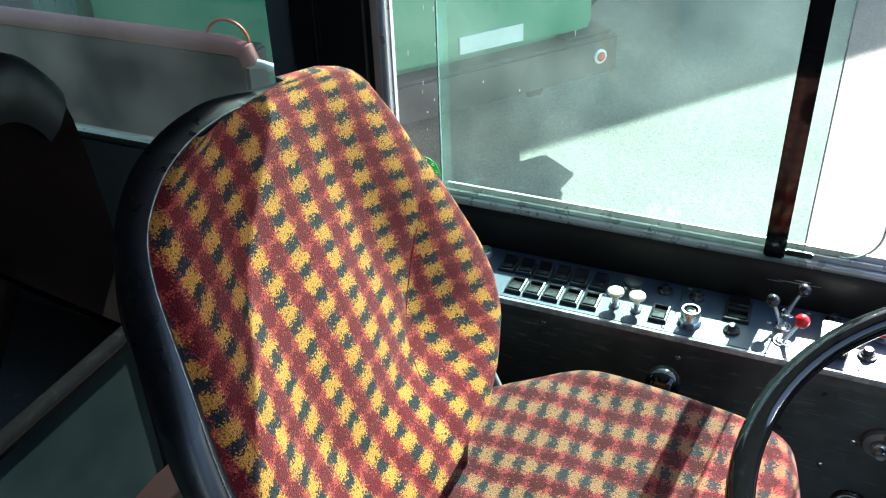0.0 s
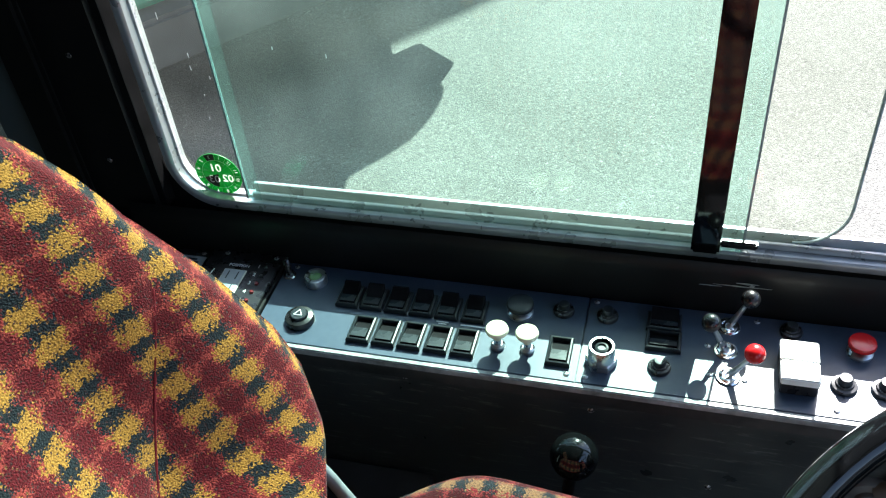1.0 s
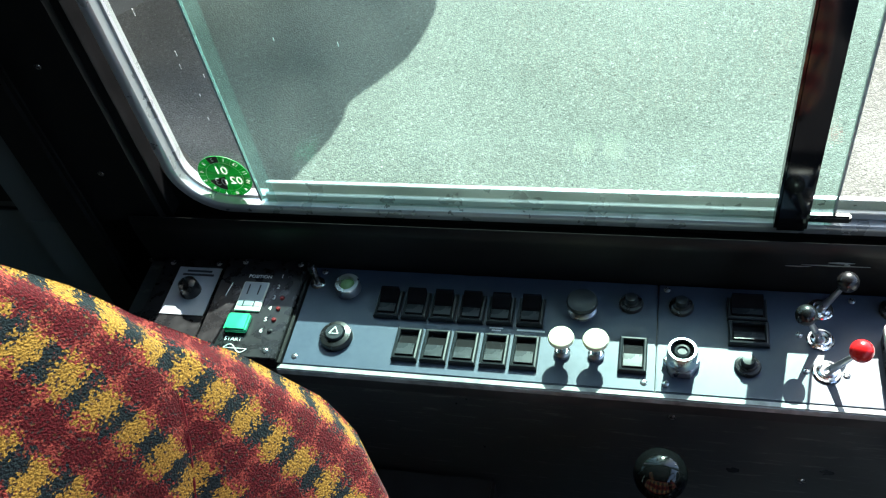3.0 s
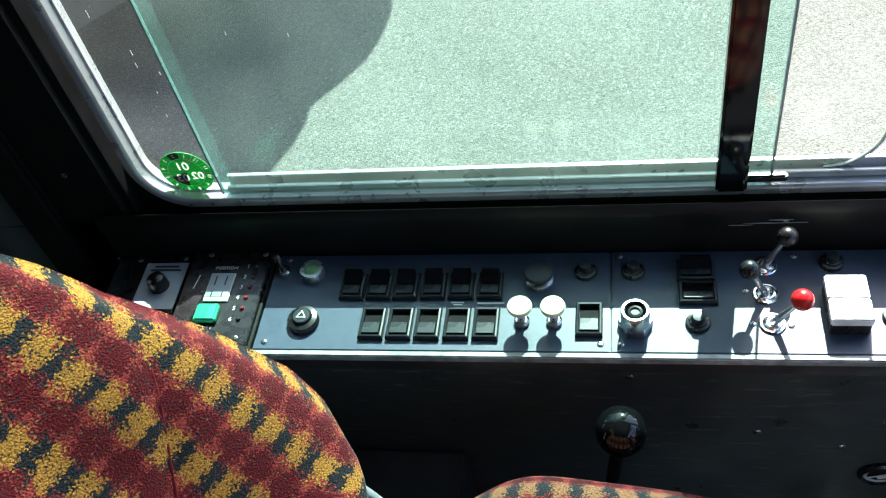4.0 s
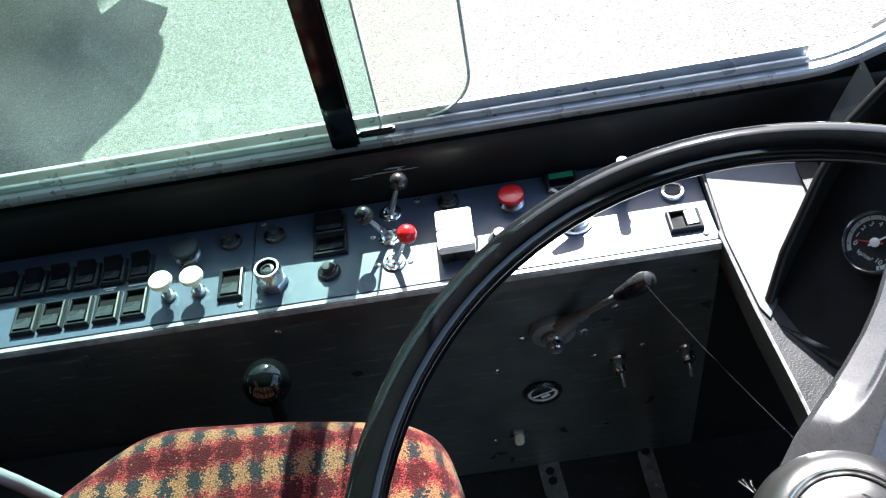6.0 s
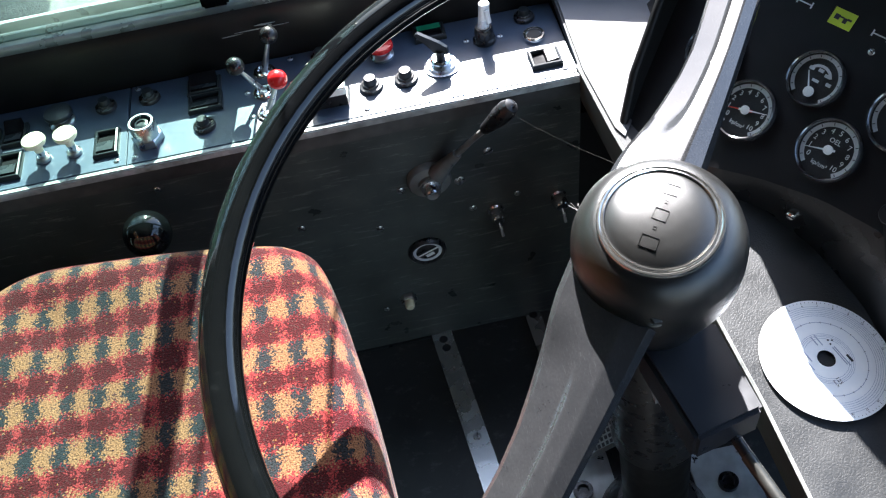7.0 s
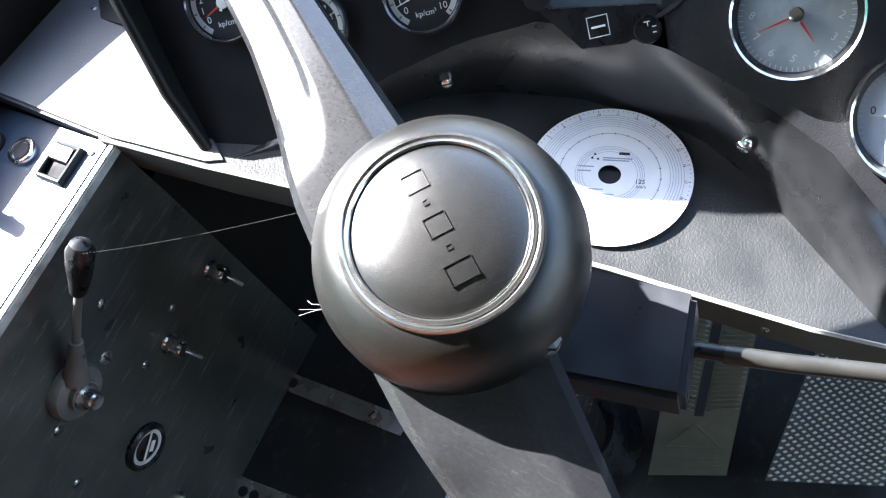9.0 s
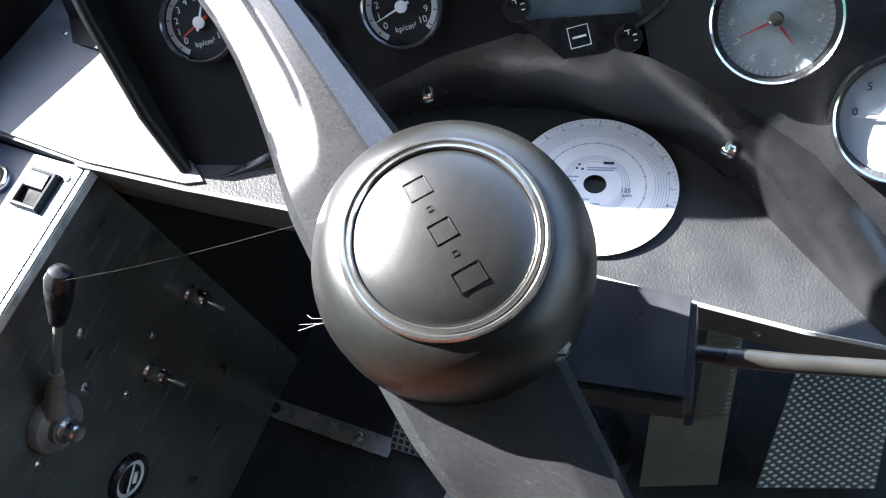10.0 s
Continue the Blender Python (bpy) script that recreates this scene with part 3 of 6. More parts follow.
        prism(bm, [(x0, 0), ((x0 + x1) / 2, -h / 2), (x1, 0.0004), ((x0 * 2 + x1) / 3, h / 2)], 0.0, 0.0008, Matrix.Translation((0, y, z)) @ Matrix.Rotation(radians(87), 4, 'X'))
        part("scratch", bm, M_EDGE, sill, "pale scratch in the paint", smooth=False)


M_SIDEBOX = material("dark_grey_enamel", (0.045, 0.050, 0.052), 0.5, scale=40)
M_HINGE = material("grey_enamel", (0.20, 0.21, 0.22), 0.45, scale=40)


ALONG_X = Matrix(((0, 0, 1, 0), (1, 0, 0, 0), (0, 1, 0, 0), (0, 0, 0, 1)))


def side_y(z):
    """The console's upright side leans back a little towards the floor."""
    return -0.010 + 0.05 * max(0.0, 1.20 - z)


def build_console():
    """The long switch console under the window: sheet-metal box, grey switch panel, trim edge."""
    con = tagged(empty("switch_console", pose(0, 0, 0)), "long black sheet-metal console with a grey switch panel beside the seat", "console")
    bm = bmesh.new()
    prism(bm, [(side_y(FLOOR + 0.001), FLOOR + 0.001), (0.127, FLOOR + 0.001), (0.127, PANEL - 0.006), (-0.010, PANEL - 0.006), (-0.010, 1.20)], -0.60, 0.528, ALONG_X)
    part("body", bm, M_SIDE, con, "scuffed black side panel")
    bm = bmesh.new()
    box(bm, -0.385, 0.0105, -0.010, 0.126, PANEL - 0.006, PANEL, 0.001)
    part("panel", bm, M_PANEL, con, "grey painted switch plate")
    bm = bmesh.new()
    box(bm, 0.0115, 0.526, -0.010, 0.126, PANEL - 0.006, PANEL, 0.001)
    part("panel", bm, M_PANEL, con, "grey painted switch plate")
    bm = bmesh.new()
    box(bm, -0.39, 0.527, -0.0180, -0.0105, PANEL - 0.010, PANEL + 0.0005, 0.0015)
    part("edge_trim", bm, M_EDGE, con, "worn light metal edge")
    bm = bmesh.new()
    box(bm, -0.39, 0.527, -0.0150, -0.0105, PANEL - 0.030, PANEL - 0.010, 0.001)
    part("flange", bm, M_FLANGE, con, "scuffed dark flange under the edge")
    bm = bmesh.new()
    box(bm, -0.60, -0.171, -0.215, -0.0125, FLOOR + 0.001, 1.069, 0.004)
    part("side_box", bm, M_SIDEBOX, con, "dark grey sheet-metal box beside the seat")
    return con


def cloth_uv(grid):
    """Lengths along the cloth, up and across from the middle of the bottom row."""
    k = len(grid[0]) // 2
    out = []
    up = [0.0] * len(grid[0])
    for j, row in enumerate(grid):
        if j:
            up = [u + (b - a).length for u, a, b in zip(up, grid[j - 1], row)]
        across = [0.0] * len(row)
        for i in range(k + 1, len(row)):
            across[i] = across[i - 1] + (row[i] - row[i - 1]).length
        for i in range(k - 1, -1, -1):
            across[i] = across[i + 1] - (row[i] - row[i + 1]).length
        out.append([(up[k] * 0.6 + u * 0.4, a) for u, a in zip(up, across)])
    return out


SEAM_LOW, SEAM_TOP = 0.046, 0.261
M_SEAM = material("seam_thread", (0.15, 0.012, 0.016), 0.85, scale=200, spec=0.1, bump=0.5, bump_scale=900)


def build_seat():
    seat = tagged(empty("driver_seat", pose(-0.05, -0.45, FLOOR)), "driver's seat in red, orange and charcoal moquette with black vinyl shell", "seat")
    inv = seat.matrix_world.inverted()
    yc = -0.466
    WIDTHS = [(1.360, 0.13), (1.385, 0.20), (1.42, 0.258), (1.46, 0.280), (1.50, 0.284), (1.58, 0.268), (1.65, 0.245), (1.70, 0.232), (1.75, 0.212), (1.772, 0.190), (1.788, 0.150), (1.800, 0.08)]

    def half(z):
        for (a, p), (b, q) in zip(WIDTHS, WIDTHS[1:]):
            if z <= b:
                return p + (q - p) * (z - a) / (b - a)
        return WIDTHS[-1][1]

    def front(s, t):
        z = 1.360 + 0.440 * t
        w = half(z)
        x = -0.278 - 0.47 * (z - 1.61)
        x -= (0.024 + 0.020 * smoothstep(-0.1, 0.5, s) * (1 - smoothstep(0.40, 0.80, t)) + 0.012 * smoothstep(-0.5, 0.35, s) * (1 - smoothstep(0.10, 0.42, t))) * (1 - smoothstep(0.36, 0.92, abs(s))) * smoothstep(0.0, 0.25, t) * (1 - 0.8 * smoothstep(0.7, 1.0, t))
        x -= 0.010 * smoothstep(0.93, 1.0, t) ** 2 + 0.014 * smoothstep(0.90, 1.0, abs(s)) ** 2
        seam = (SEAM_LOW + (SEAM_TOP - SEAM_LOW) * min(1.0, max(0.0, (t - 0.10) / 0.60)) ** 0.9) / (w * (1.045 if s > 0 else 0.94))
        x -= 0.004 * math.exp(-((abs(s) - seam) / 0.03) ** 2) * (1 - smoothstep(0.62, 0.75, t))
        return Vector((x, yc + w * s * (1.045 if s > 0 else 0.94), z))

    NS, NT = 81, 41
    ss = [math.sin(math.pi / 2 * (-1 + 2 * i / (NS - 1))) for i in range(NS)]
    ts = [j / (NT - 1) for j in range(NT)]
    grid = [[inv @ front(s, t) for s in ss] for t in ts]
    uvs = [[(u + 0.0070, v + 0.0055) for u, v in r] for r in cloth_uv(grid)]
    bm = bmesh.new()
    sheet(bm, grid, uvs)
    part("backrest", bm, M_MOQ, seat, "patterned moquette backrest")
    # stitched seam running down the window-side bolster
    for sgn, wide in ((1, 1.045),):
        bm = bmesh.new()
        way = [(0.10 + 0.48 * i / 40, SEAM_LOW + (SEAM_TOP - SEAM_LOW) * (0.8 * i / 40) ** 0.9) for i in range(41)]
        tube(bm, [inv @ (front(sgn * min(0.94, y / (half(1.360 + 0.440 * t) * wide)), t) + Vector((-0.0006, 0, 0))) for t, y in way], [0.0013 + 0.0005 * (i % 2) for i in range(41)], 8)
        part("seam", bm, M_SEAM, seat, "dark red stitched seam")

    # vinyl shell behind: a smooth welt along the top and the inner side, tucked under at the window side
    edge = [front(1.0, t) for t in ts] + [front(s, 1.0) for s in reversed(ss[1:-1])] + [front(-1.0, t) for t in reversed(ts)]
    run = [0.0]
    for p, q in zip(edge, edge[1:]):
        run.append(run[-1] + math.hypot(q.y - p.y, q.z - p.z))
    loop, k = [], 0
    for i in range(121):
        d = run[-1] * i / 120
        while k < len(run) - 2 and run[k + 1] < d:
            k += 1
        p = edge[k].lerp(edge[k + 1], (d - run[k]) / max(1e-6, run[k + 1] - run[k]))
        loop.append(Vector((p.y, p.z)))
    for _ in range(6):
        loop = [loop[0]] + [(a + b * 2 + c) / 4 for a, b, c in zip(loop, loop[1:], loop[2:])] + [loop[-1]]

    def shell_rows(profile):
        rows = []
        for back, out in profile:
            row = []
            for i, p in enumerate(loop):
                t = (loop[min(i + 2, 120)] - loop[max(i - 2, 0)]).normalized()
                nrm = Vector((t.y, -t.x))
                inner = 1 - smoothstep(yc - 0.03, yc + 0.10, p.x)
                low = inner * (1 - smoothstep(1.55, 1.72, p.y))
                o = out * (0.6 + 0.9 * low) if out > 0 else out
                q = p + nrm * (o - 0.022 * (1 - inner)) if out > -0.1 else Vector((yc, 1.60)) + (p - Vector((yc, 1.60))) * (1 + out)
                rim = 0.014 + 0.008 * smoothstep(1.765, 1.80, p.y) ** 2
                deep = back * (1 - 0.35 * smoothstep(1.66, 1.77, p.y)) if back > 0 else back
                row.append(inv @ Vector((-0.278 - 0.47 * (q.y - 1.61) - rim * 0.75 - deep - 0.006 * (1 - inner), q.x, q.y)))
            rows.append(row)
        return rows
    bm = bmesh.new()
    sheet(bm, shell_rows([(0.006, -0.012), (0.002, -0.002), (-0.001, 0.004), (0.001, 0.010), (0.008, 0.0155), (0.020, 0.018), (0.045, 0.012), (0.070, -0.008), (0.082, -0.03), (0.088, -0.5), (0.088, -0.97)]))
    part("back_shell", bm, M_VINYL, seat, "glossy black vinyl back shell")
    bm = bmesh.new()
    tube(bm, [shell_rows([(-0.0012, 0.0045)])[0][i] for i in range(36, 119)], [0.0005 + 0.0003 * (i % 2) for i in range(83)], 6)
    part("stitching", bm, M_EDGE, seat, "pale stitching along the welt")

    # cushion: six-sided plan with a squared front, rounded over its edge
    half_plan = [(0.246, 0.0), (0.243, 0.06), (0.236, 0.13), (0.227, 0.19), (0.217, 0.235), (0.207, 0.256), (0.190, 0.270), (0.165, 0.280), (0.08, 0.297), (0.0, 0.306),
                 (-0.05, 0.310), (-0.08, 0.305), (-0.105, 0.292), (-0.135, 0.271), (-0.17, 0.246), (-0.21, 0.215), (-0.23, 0.18), (-0.235, 0.10), (-0.236, 0.0)]
    plan = half_plan + [(x, -y) for x, y in half_plan[-2:0:-1]]
    fine = []
    for i in range(len(plan)):
        p0, p1, p2, p3 = (Vector(plan[(i + k) % len(plan)]) for k in (-1, 0, 1, 2))
        for k in range(4):
            t = k / 4
            fine.append(0.5 * (2 * p1 + (p2 - p0) * t + (2 * p0 - 5 * p1 + 4 * p2 - p3) * t * t + (3 * p1 - p0 - 3 * p2 + p3) * t ** 3))
    fine.append(fine[0])
    RINGS = [0.0, 0.12, 0.24, 0.36, 0.48, 0.58, 0.67, 0.75, 0.82, 0.87, 0.91, 0.935, 0.955, 0.972, 0.985, 0.994, 1.0, 1.0]
    grid, uvs = [], []
    for k, m in enumerate(RINGS):
        low = k == len(RINGS) - 1
        row, uv = [], []
        for q in fine:
            x, y = q.x * m, q.y * m
            z = 1.322 - 0.010 * (1 - min(1.0, (y / 0.28) ** 2)) + 0.012 * x
            z += 0.0036 * math.sin(31 * x + 17 * y + 2 * math.sin(23 * y)) * math.sin(19 * y - 9 * x) * (1 - m ** 6)
            z -= 0.0035 * math.exp(-((x + 0.03 + 0.25 * (y - 0.18)) / 0.012) ** 2) * smoothstep(0.05, 0.15, y) * (1 - smoothstep(0.22, 0.28, y))
            e = max(0.0, (m - 0.90) / 0.10)
            z -= 0.028 * (1 - math.sqrt(max(0.0, 1 - e * e))) + (0.075 if low else 0.0)
            row.append(inv @ Vector((x, yc + y, z)))
            g = 1.0 + (0.10 * e * e) + (0.25 if low else 0)
            uv.append((x * g * 1.09 + 0.0217, y * g * 1.06 + 0.0471))
        grid.append(row)
        uvs.append(uv)
    bm = bmesh.new()
    sheet(bm, grid[1:], uvs[1:])
    centre = bm.verts.new(sum(grid[0], Vector()) / len(grid[0]))
    bm.verts.ensure_lookup_table()
    lay = bm.loops.layers.uv.verify()
    for i in range(len(fine) - 1):
        f = bm.faces.new((centre, bm.verts[i], bm.verts[i + 1]))
        for lp, c in zip(f.loops, (uvs[0][0], uvs[1][i], uvs[1][i + 1])):
            lp[lay].uv = c
    bmesh.ops.remove_doubles(bm, verts=bm.verts, dist=0.00002)
    part("cushion", bm, M_DIMFADEDMOQ, seat, "faded patterned moquette cushion, colour darkened against the sun on it")
    bm = bmesh.new()
    tube(bm, [inv @ Vector(q) for q in ((-0.262, -0.172, 1.325), (-0.240, -0.171, 1.300), (-0.226, -0.171, 1.272), (-0.210, -0.172, 1.238), (-0.19, -0.175, 1.20))], 0.0075, 12)
    part("hinge_bracket", bm, M_HINGE, seat, "grey painted hinge bracket")
    bm = bmesh.new()
    box(bm, -0.19, 0.20, yc - 0.25, yc + 0.25, 1.15, 1.25, 0.02)
    bmesh.ops.transform(bm, verts=bm.verts, matrix=inv)
    part("seat_pan", bm, M_BLACKMATT, seat)
    bm = bmesh.new()
    box(bm, -0.15, 0.15, yc - 0.18, yc + 0.18, FLOOR, 1.15, 0.01)
    bmesh.ops.transform(bm, verts=bm.verts, matrix=inv)
    part("pedestal", bm, M_BLACKMATT, seat)
    return seat


WHEEL_C, WHEEL_N, WHEEL_R = Vector((0.4600, -0.4343, 1.4824)), Vector((-0.0995, -0.2117, 1.0)).normalized(), 0.3035


def build_wheel():
    m = axis_pose(WHEEL_C, WHEEL_N, up=(1, 0, 0))
    # x of the pose lies sideways: measure spoke angles in the plan of the wheel
    wh = tagged(empty("steering_wheel", m), "large black two-spoke steering wheel with round hub cap", "steering wheel")
    inv = m.inverted()
    bm = bmesh.new()
    tube(bm, [(WHEEL_R * math.cos(2 * math.pi * i / 96), WHEEL_R * math.sin(2 * math.pi * i / 96), 0) for i in range(96)], 0.0152, 20, True)
    part("rim", bm, M_RIM, wh, "glossy black rim")
    # each spoke flares towards the hub on one side, with a sunk field that ends round
    FLARE = ((0.03, 0.046), (0.056, 0.0425), (0.089, 0.0345), (0.118, 0.0275), (0.145, 0.0222), (0.172, 0.0192), (0.20, 0.0188), (0.31, 0.0195))

    def flare(r):
        for (a, p), (b, q) in zip(FLARE, FLARE[1:]):
            if r <= b:
                return p + (q - p) * (r - a) / (b - a)
        return FLARE[-1][1]
    for deg, side, plain, rise in ((58, 1, 0.0165, 0.0), (-134.5, -1, 0.0250, 0.024)):
        d = Vector((math.cos(radians(deg)), math.sin(radians(deg)), 0))
        d = (inv.to_3x3() @ d)
        d.z = 0
        d.normalize()
        s = Vector((-d.y, d.x, 0)) * side
        bm = bmesh.new()
        rows = []
        for i in range(61):
            f = i / 60
            r = 0.03 + f * 0.272
            wide, slim = flare(r), plain + 0.003 * (r - 0.07) / 0.13
            lift = rise * (1 - f) if rise else 0.030 * (1 - f) ** 1.4
            row = []
            for j in range(33):
                b = j / 32
                across = max(0.0, (b - 0.18) / 0.32)
                sunk = (1 - smoothstep(0.82, 1.0, across)) * (1 - smoothstep(0.25, 1.0, (0.116 + 0.030 * across ** 3 - r) / 0.052))
                crown = 0.006 - 0.0035 * (1 - smoothstep(0.0, 0.06, b)) - 0.0050 * smoothstep(0.94, 1.0, b)
                crown -= 0.0036 * (0.72 - b) / 0.72 if b < 0.72 else 0.0040 * (b - 0.72) / 0.22
                crown -= sunk * (0.0014 + 0.0050 * max(0.0, 0.50 - b) / 0.45)
                row.append(d * r + s * (wide - (wide + slim) * b) + Vector((0, 0, lift + crown)))
            for b in (0.94, 0.5, 0.06, 0.0):
                row.append(d * r + s * (wide - (wide + slim) * b) + Vector((0, 0, lift - (0.016 if 0 < b else 0.0125))))
            rows.append(row)
        sheet(bm, rows)
        bmesh.ops.remove_doubles(bm, verts=bm.verts, dist=0.00002)
        part("spoke", bm, M_SPOKE, wh, "polished black spoke with a sunk field")
    k = 1.10
    bm = bmesh.new()
    lathe(bm, [(r * k, h * k + 0.017) for r, h in [(0.030, -0.095), (0.036, -0.065), (0.046, -0.028), (0.0497, -0.010), (0.0505, 0.006), (0.0500, 0.018), (0.0470, 0.029), (0.0415, 0.0365), (0.0365, 0.0398), (0.0347, 0.0402)]], 64)
    hub = part("hub", bm, M_HUB, wh, "worn black domed hub cap")
    bm = bmesh.new()
    lathe(bm, [(r * k, h * k + 0.017) for r, h in [(0.0352, 0.0396), (0.0351, 0.0412), (0.0344, 0.0424), (0.0334, 0.0426), (0.0328, 0.0421), (0.0324, 0.0420), (0.0318, 0.0428), (0.0310, 0.0430), (0.0304, 0.0424), (0.0301, 0.0398)]], 64)
    part("hub_ring", bm, M_RING, hub, "chrome ring")
    bm = bmesh.new()
    lathe(bm, [(r * k, h * k + 0.017) for r, h in [(0.0306, 0.0400), (0.0300, 0.0418), (0.027, 0.0436), (0.02, 0.0456), (0.01, 0.0468), (0, 0.0472)]], 64)
    part("hub_disc", bm, M_HUB, hub, "worn black centre disc with raised marks")
    bm = bmesh.new()
    lathe(bm, [(0.0052, -0.004), (0.0052, 0.003), (0.0040, 0.0045), (0.0, 0.0048)], 6)
    lathe(bm, [(0.0072, -0.004), (0.0072, -0.0015), (0.006, -0.001), (0.0, -0.001)], 20)
    nut = part("nut", bm, M_STALK, wh, "small dull nut at the root of the spoke", smooth=False)
    nut.matrix_local = inv @ axis_pose((0.440, -0.4885, 1.504), (-0.05, -0.65, 0.75))
    # plain raised blocks in place of the maker's mark
    d = inv.to_3x3() @ Vector((0.62, 0.78, 0))
    turn = math.degrees(math.atan2(d.y, d.x))
    for along, ln, wd in ((0.0190, 0.0080, 0.0088), (0.0, 0.0080, 0.0088), (-0.0190, 0.0080, 0.0110), (0.0095, 0.0022, 0.0022), (-0.0095, 0.0022, 0.0022)):
        bm = bmesh.new()
        t = 0.00030
        for x0, x1, y0, y1 in ((-ln / 2, ln / 2, wd / 2 - t, wd / 2), (-ln / 2, ln / 2, -wd / 2, -wd / 2 + t), (-ln / 2, -ln / 2 + t, -wd / 2, wd / 2), (ln / 2 - t, ln / 2, -wd / 2, wd / 2)):
            box(bm, x0, x1, y0, y1, -0.0012, 0.00035, 0.0001)
        mk = part("raised_mark", bm, M_HUB, hub)
        mk.matrix_local = pose(0, 0, 0.0689, 0, 0, turn) @ pose(along, 0, -3.6 * along * along, 0, 370 * along, 0)
    return wh


def dash_z(x, y):
    return 1.222 - 0.133 * (x - 0.65) + 0.143 * (y + 0.393)


M_FADED = material("faded_red_paint", (0.36, 0.10, 0.09), 0.5, color2=(0.45, 0.2, 0.19), scale=8)
M_ORANGEHOOP = material("orange_paint", (0.65, 0.12, 0.05), 0.4)
M_DIALPANEL = material("dull_black_panel", (0.006, 0.006, 0.007), 0.55, spec=0.2, scale=40, bump=0.05, bump_scale=400)
GN = Vector((-0.6, -0.35, 0.72)).normalized()
GP = Vector((0.706, -0.235, 1.33))
GU = Vector((0, 0, 1)).cross(GN).normalized()
GV = GN.cross(GU)


def gpt(u, v, h=0.0):
    return GP + GU * u + GV * v + GN * h


HN = Vector((-0.58, -0.15, 0.80)).normalized()
HP = Vector((0.766, -0.488, 1.30))
HU = Vector((0, 0, 1)).cross(HN).normalized()
HV = HN.cross(HU)


def hpt(u, v, h=0.0):
    return HP + HU * u + HV * v + HN * h


EDGE2 = [(-0.082,-0.022),(-0.059,-0.034),(-0.0145,-0.060),(0.031,-0.092),(0.077,-0.146),(0.11,-0.19)]
ARC = [(0.548, -0.112), (0.597, -0.175), (0.630, -0.200), (0.662, -0.224), (0.692, -0.275), (0.712, -0.340), (0.716, -0.400), (0.711, -0.440),
       (0.690, -0.486), (0.660, -0.530), (0.633, -0.570), (0.611, -0.601), (0.590, -0.640), (0.575, -0.70)]
FRONT = [(0.527, -0.012), (0.538, -0.099), (0.551, -0.182), (0.568, -0.316), (0.581, -0.421), (0.587, -0.500), (0.592, -0.560), (0.600, -0.609)]


def build_dash():
    dash = tagged(empty("dashboard", pose(0, 0, 0)), "black vinyl dashboard with a curved fascia and instrument panel", "dashboard")
    bm = bmesh.new()
    plan = [(0.527, 0.160), *FRONT, (0.601, -0.68), (0.72, -0.72), (0.95, -0.72), (0.95, 0.160)]
    vs = prism(bm, plan, 0, 0.02)
    for v in vs:
        v.co.z = dash_z(v.co.x, v.co.y) + (0.0 if v.co.z > 0.01 else -0.012)
    part("shelf", bm, M_LEATHER, dash, "grained black vinyl shelf", smooth=False)
    bm = bmesh.new()
    vs = prism(bm, [(0.530, 0.158), (0.530, -0.012), (0.541, -0.099), (0.548, -0.112), (0.590, -0.052), (0.636, 0.014), (0.72, 0.10), (0.78, 0.158)], 0, 0.02)
    for v in vs:
        v.co.z = dash_z(v.co.x, v.co.y) + (0.0025 if v.co.z > 0.01 else 0.0005)
    part("corner_plate", bm, M_PLATEGREY, dash, "grey painted corner plate", smooth=False)
    bm = bmesh.new()
    line = [(0.527, -0.004), *FRONT[1:], (0.601, -0.68)]
    sheet(bm, [[(x - 0.003, y, dash_z(x, y) + 0.001), (x - 0.0012, y, dash_z(x, y) + 0.0028), (x + 0.0006, y, dash_z(x, y) + 0.0005)] for x, y in line])
    part("edge_trim", bm, M_EDGE, dash, "bright metal edge strip")
    bm = bmesh.new()
    sheet(bm, [[(x - 0.003, y, dash_z(x, y) + 0.001), (x - 0.002, y, dash_z(x, y) - 0.02), (x + 0.004, y, dash_z(x, y) - 0.055), (x + 0.03, y, dash_z(x, y) - 0.06)] for x, y in line])
    part("apron", bm, M_APRON, dash, "dark apron under the shelf edge")
    # curved fascia wall between the shelf and the instrument plane
    def resample(pts, n):
        pts = [Vector(q) for q in pts]
        d = [0.0]
        for u, v in zip(pts, pts[1:]):
            d.append(d[-1] + (v - u).length)
        out = []
        for i in range(n):
            t = d[-1] * i / (n - 1)
            j = max(k for k in range(len(d) - 1) if d[k] <= t + 1e-9)
            out.append(pts[j].lerp(pts[j + 1], (t - d[j]) / (d[j + 1] - d[j])))
        return out
    TOP = [(-0.198, -0.088), (-0.15, -0.086), (-0.10, -0.074), (-0.04, -0.056), (0.02, -0.044), (0.08, -0.042), (0.129, -0.062), (0.166, -0.085), (0.227, -0.138), (0.269, -0.183), (0.308, -0.254), (0.335, -0.32)]
    low = [Vector((x, y, dash_z(x, y))) for x, y in resample(ARC, 48)]
    high = resample([gpt(u, v) for u, v in TOP if u < 0.15] + [hpt(u, v) for u, v in EDGE2], 48)
    bm = bmesh.new()
    sheet(bm, [[a.lerp(b, k) + GN * 0.003 * math.sin(math.pi * k) for k in (0, 0.125, 0.25, 0.375, 0.5, 0.625, 0.75, 0.875, 1)] for a, b in zip(low, high)])
    part("fascia", bm, M_FASCIA, dash, "smooth black curved fascia")
    # instrument panel: a thick plate on the instrument plane
    def plate(outline, name, mat, label, depth=0.10):
        bm = bmesh.new()
        f = [bm.verts.new(gpt(u, v)) for u, v in outline]
        g = [bm.verts.new(gpt(u, v, -depth)) for u, v in outline]
        bm.faces.new(f)
        bm.faces.new(g[::-1])
        for i in range(len(f)):
            j = (i + 1) % len(f)
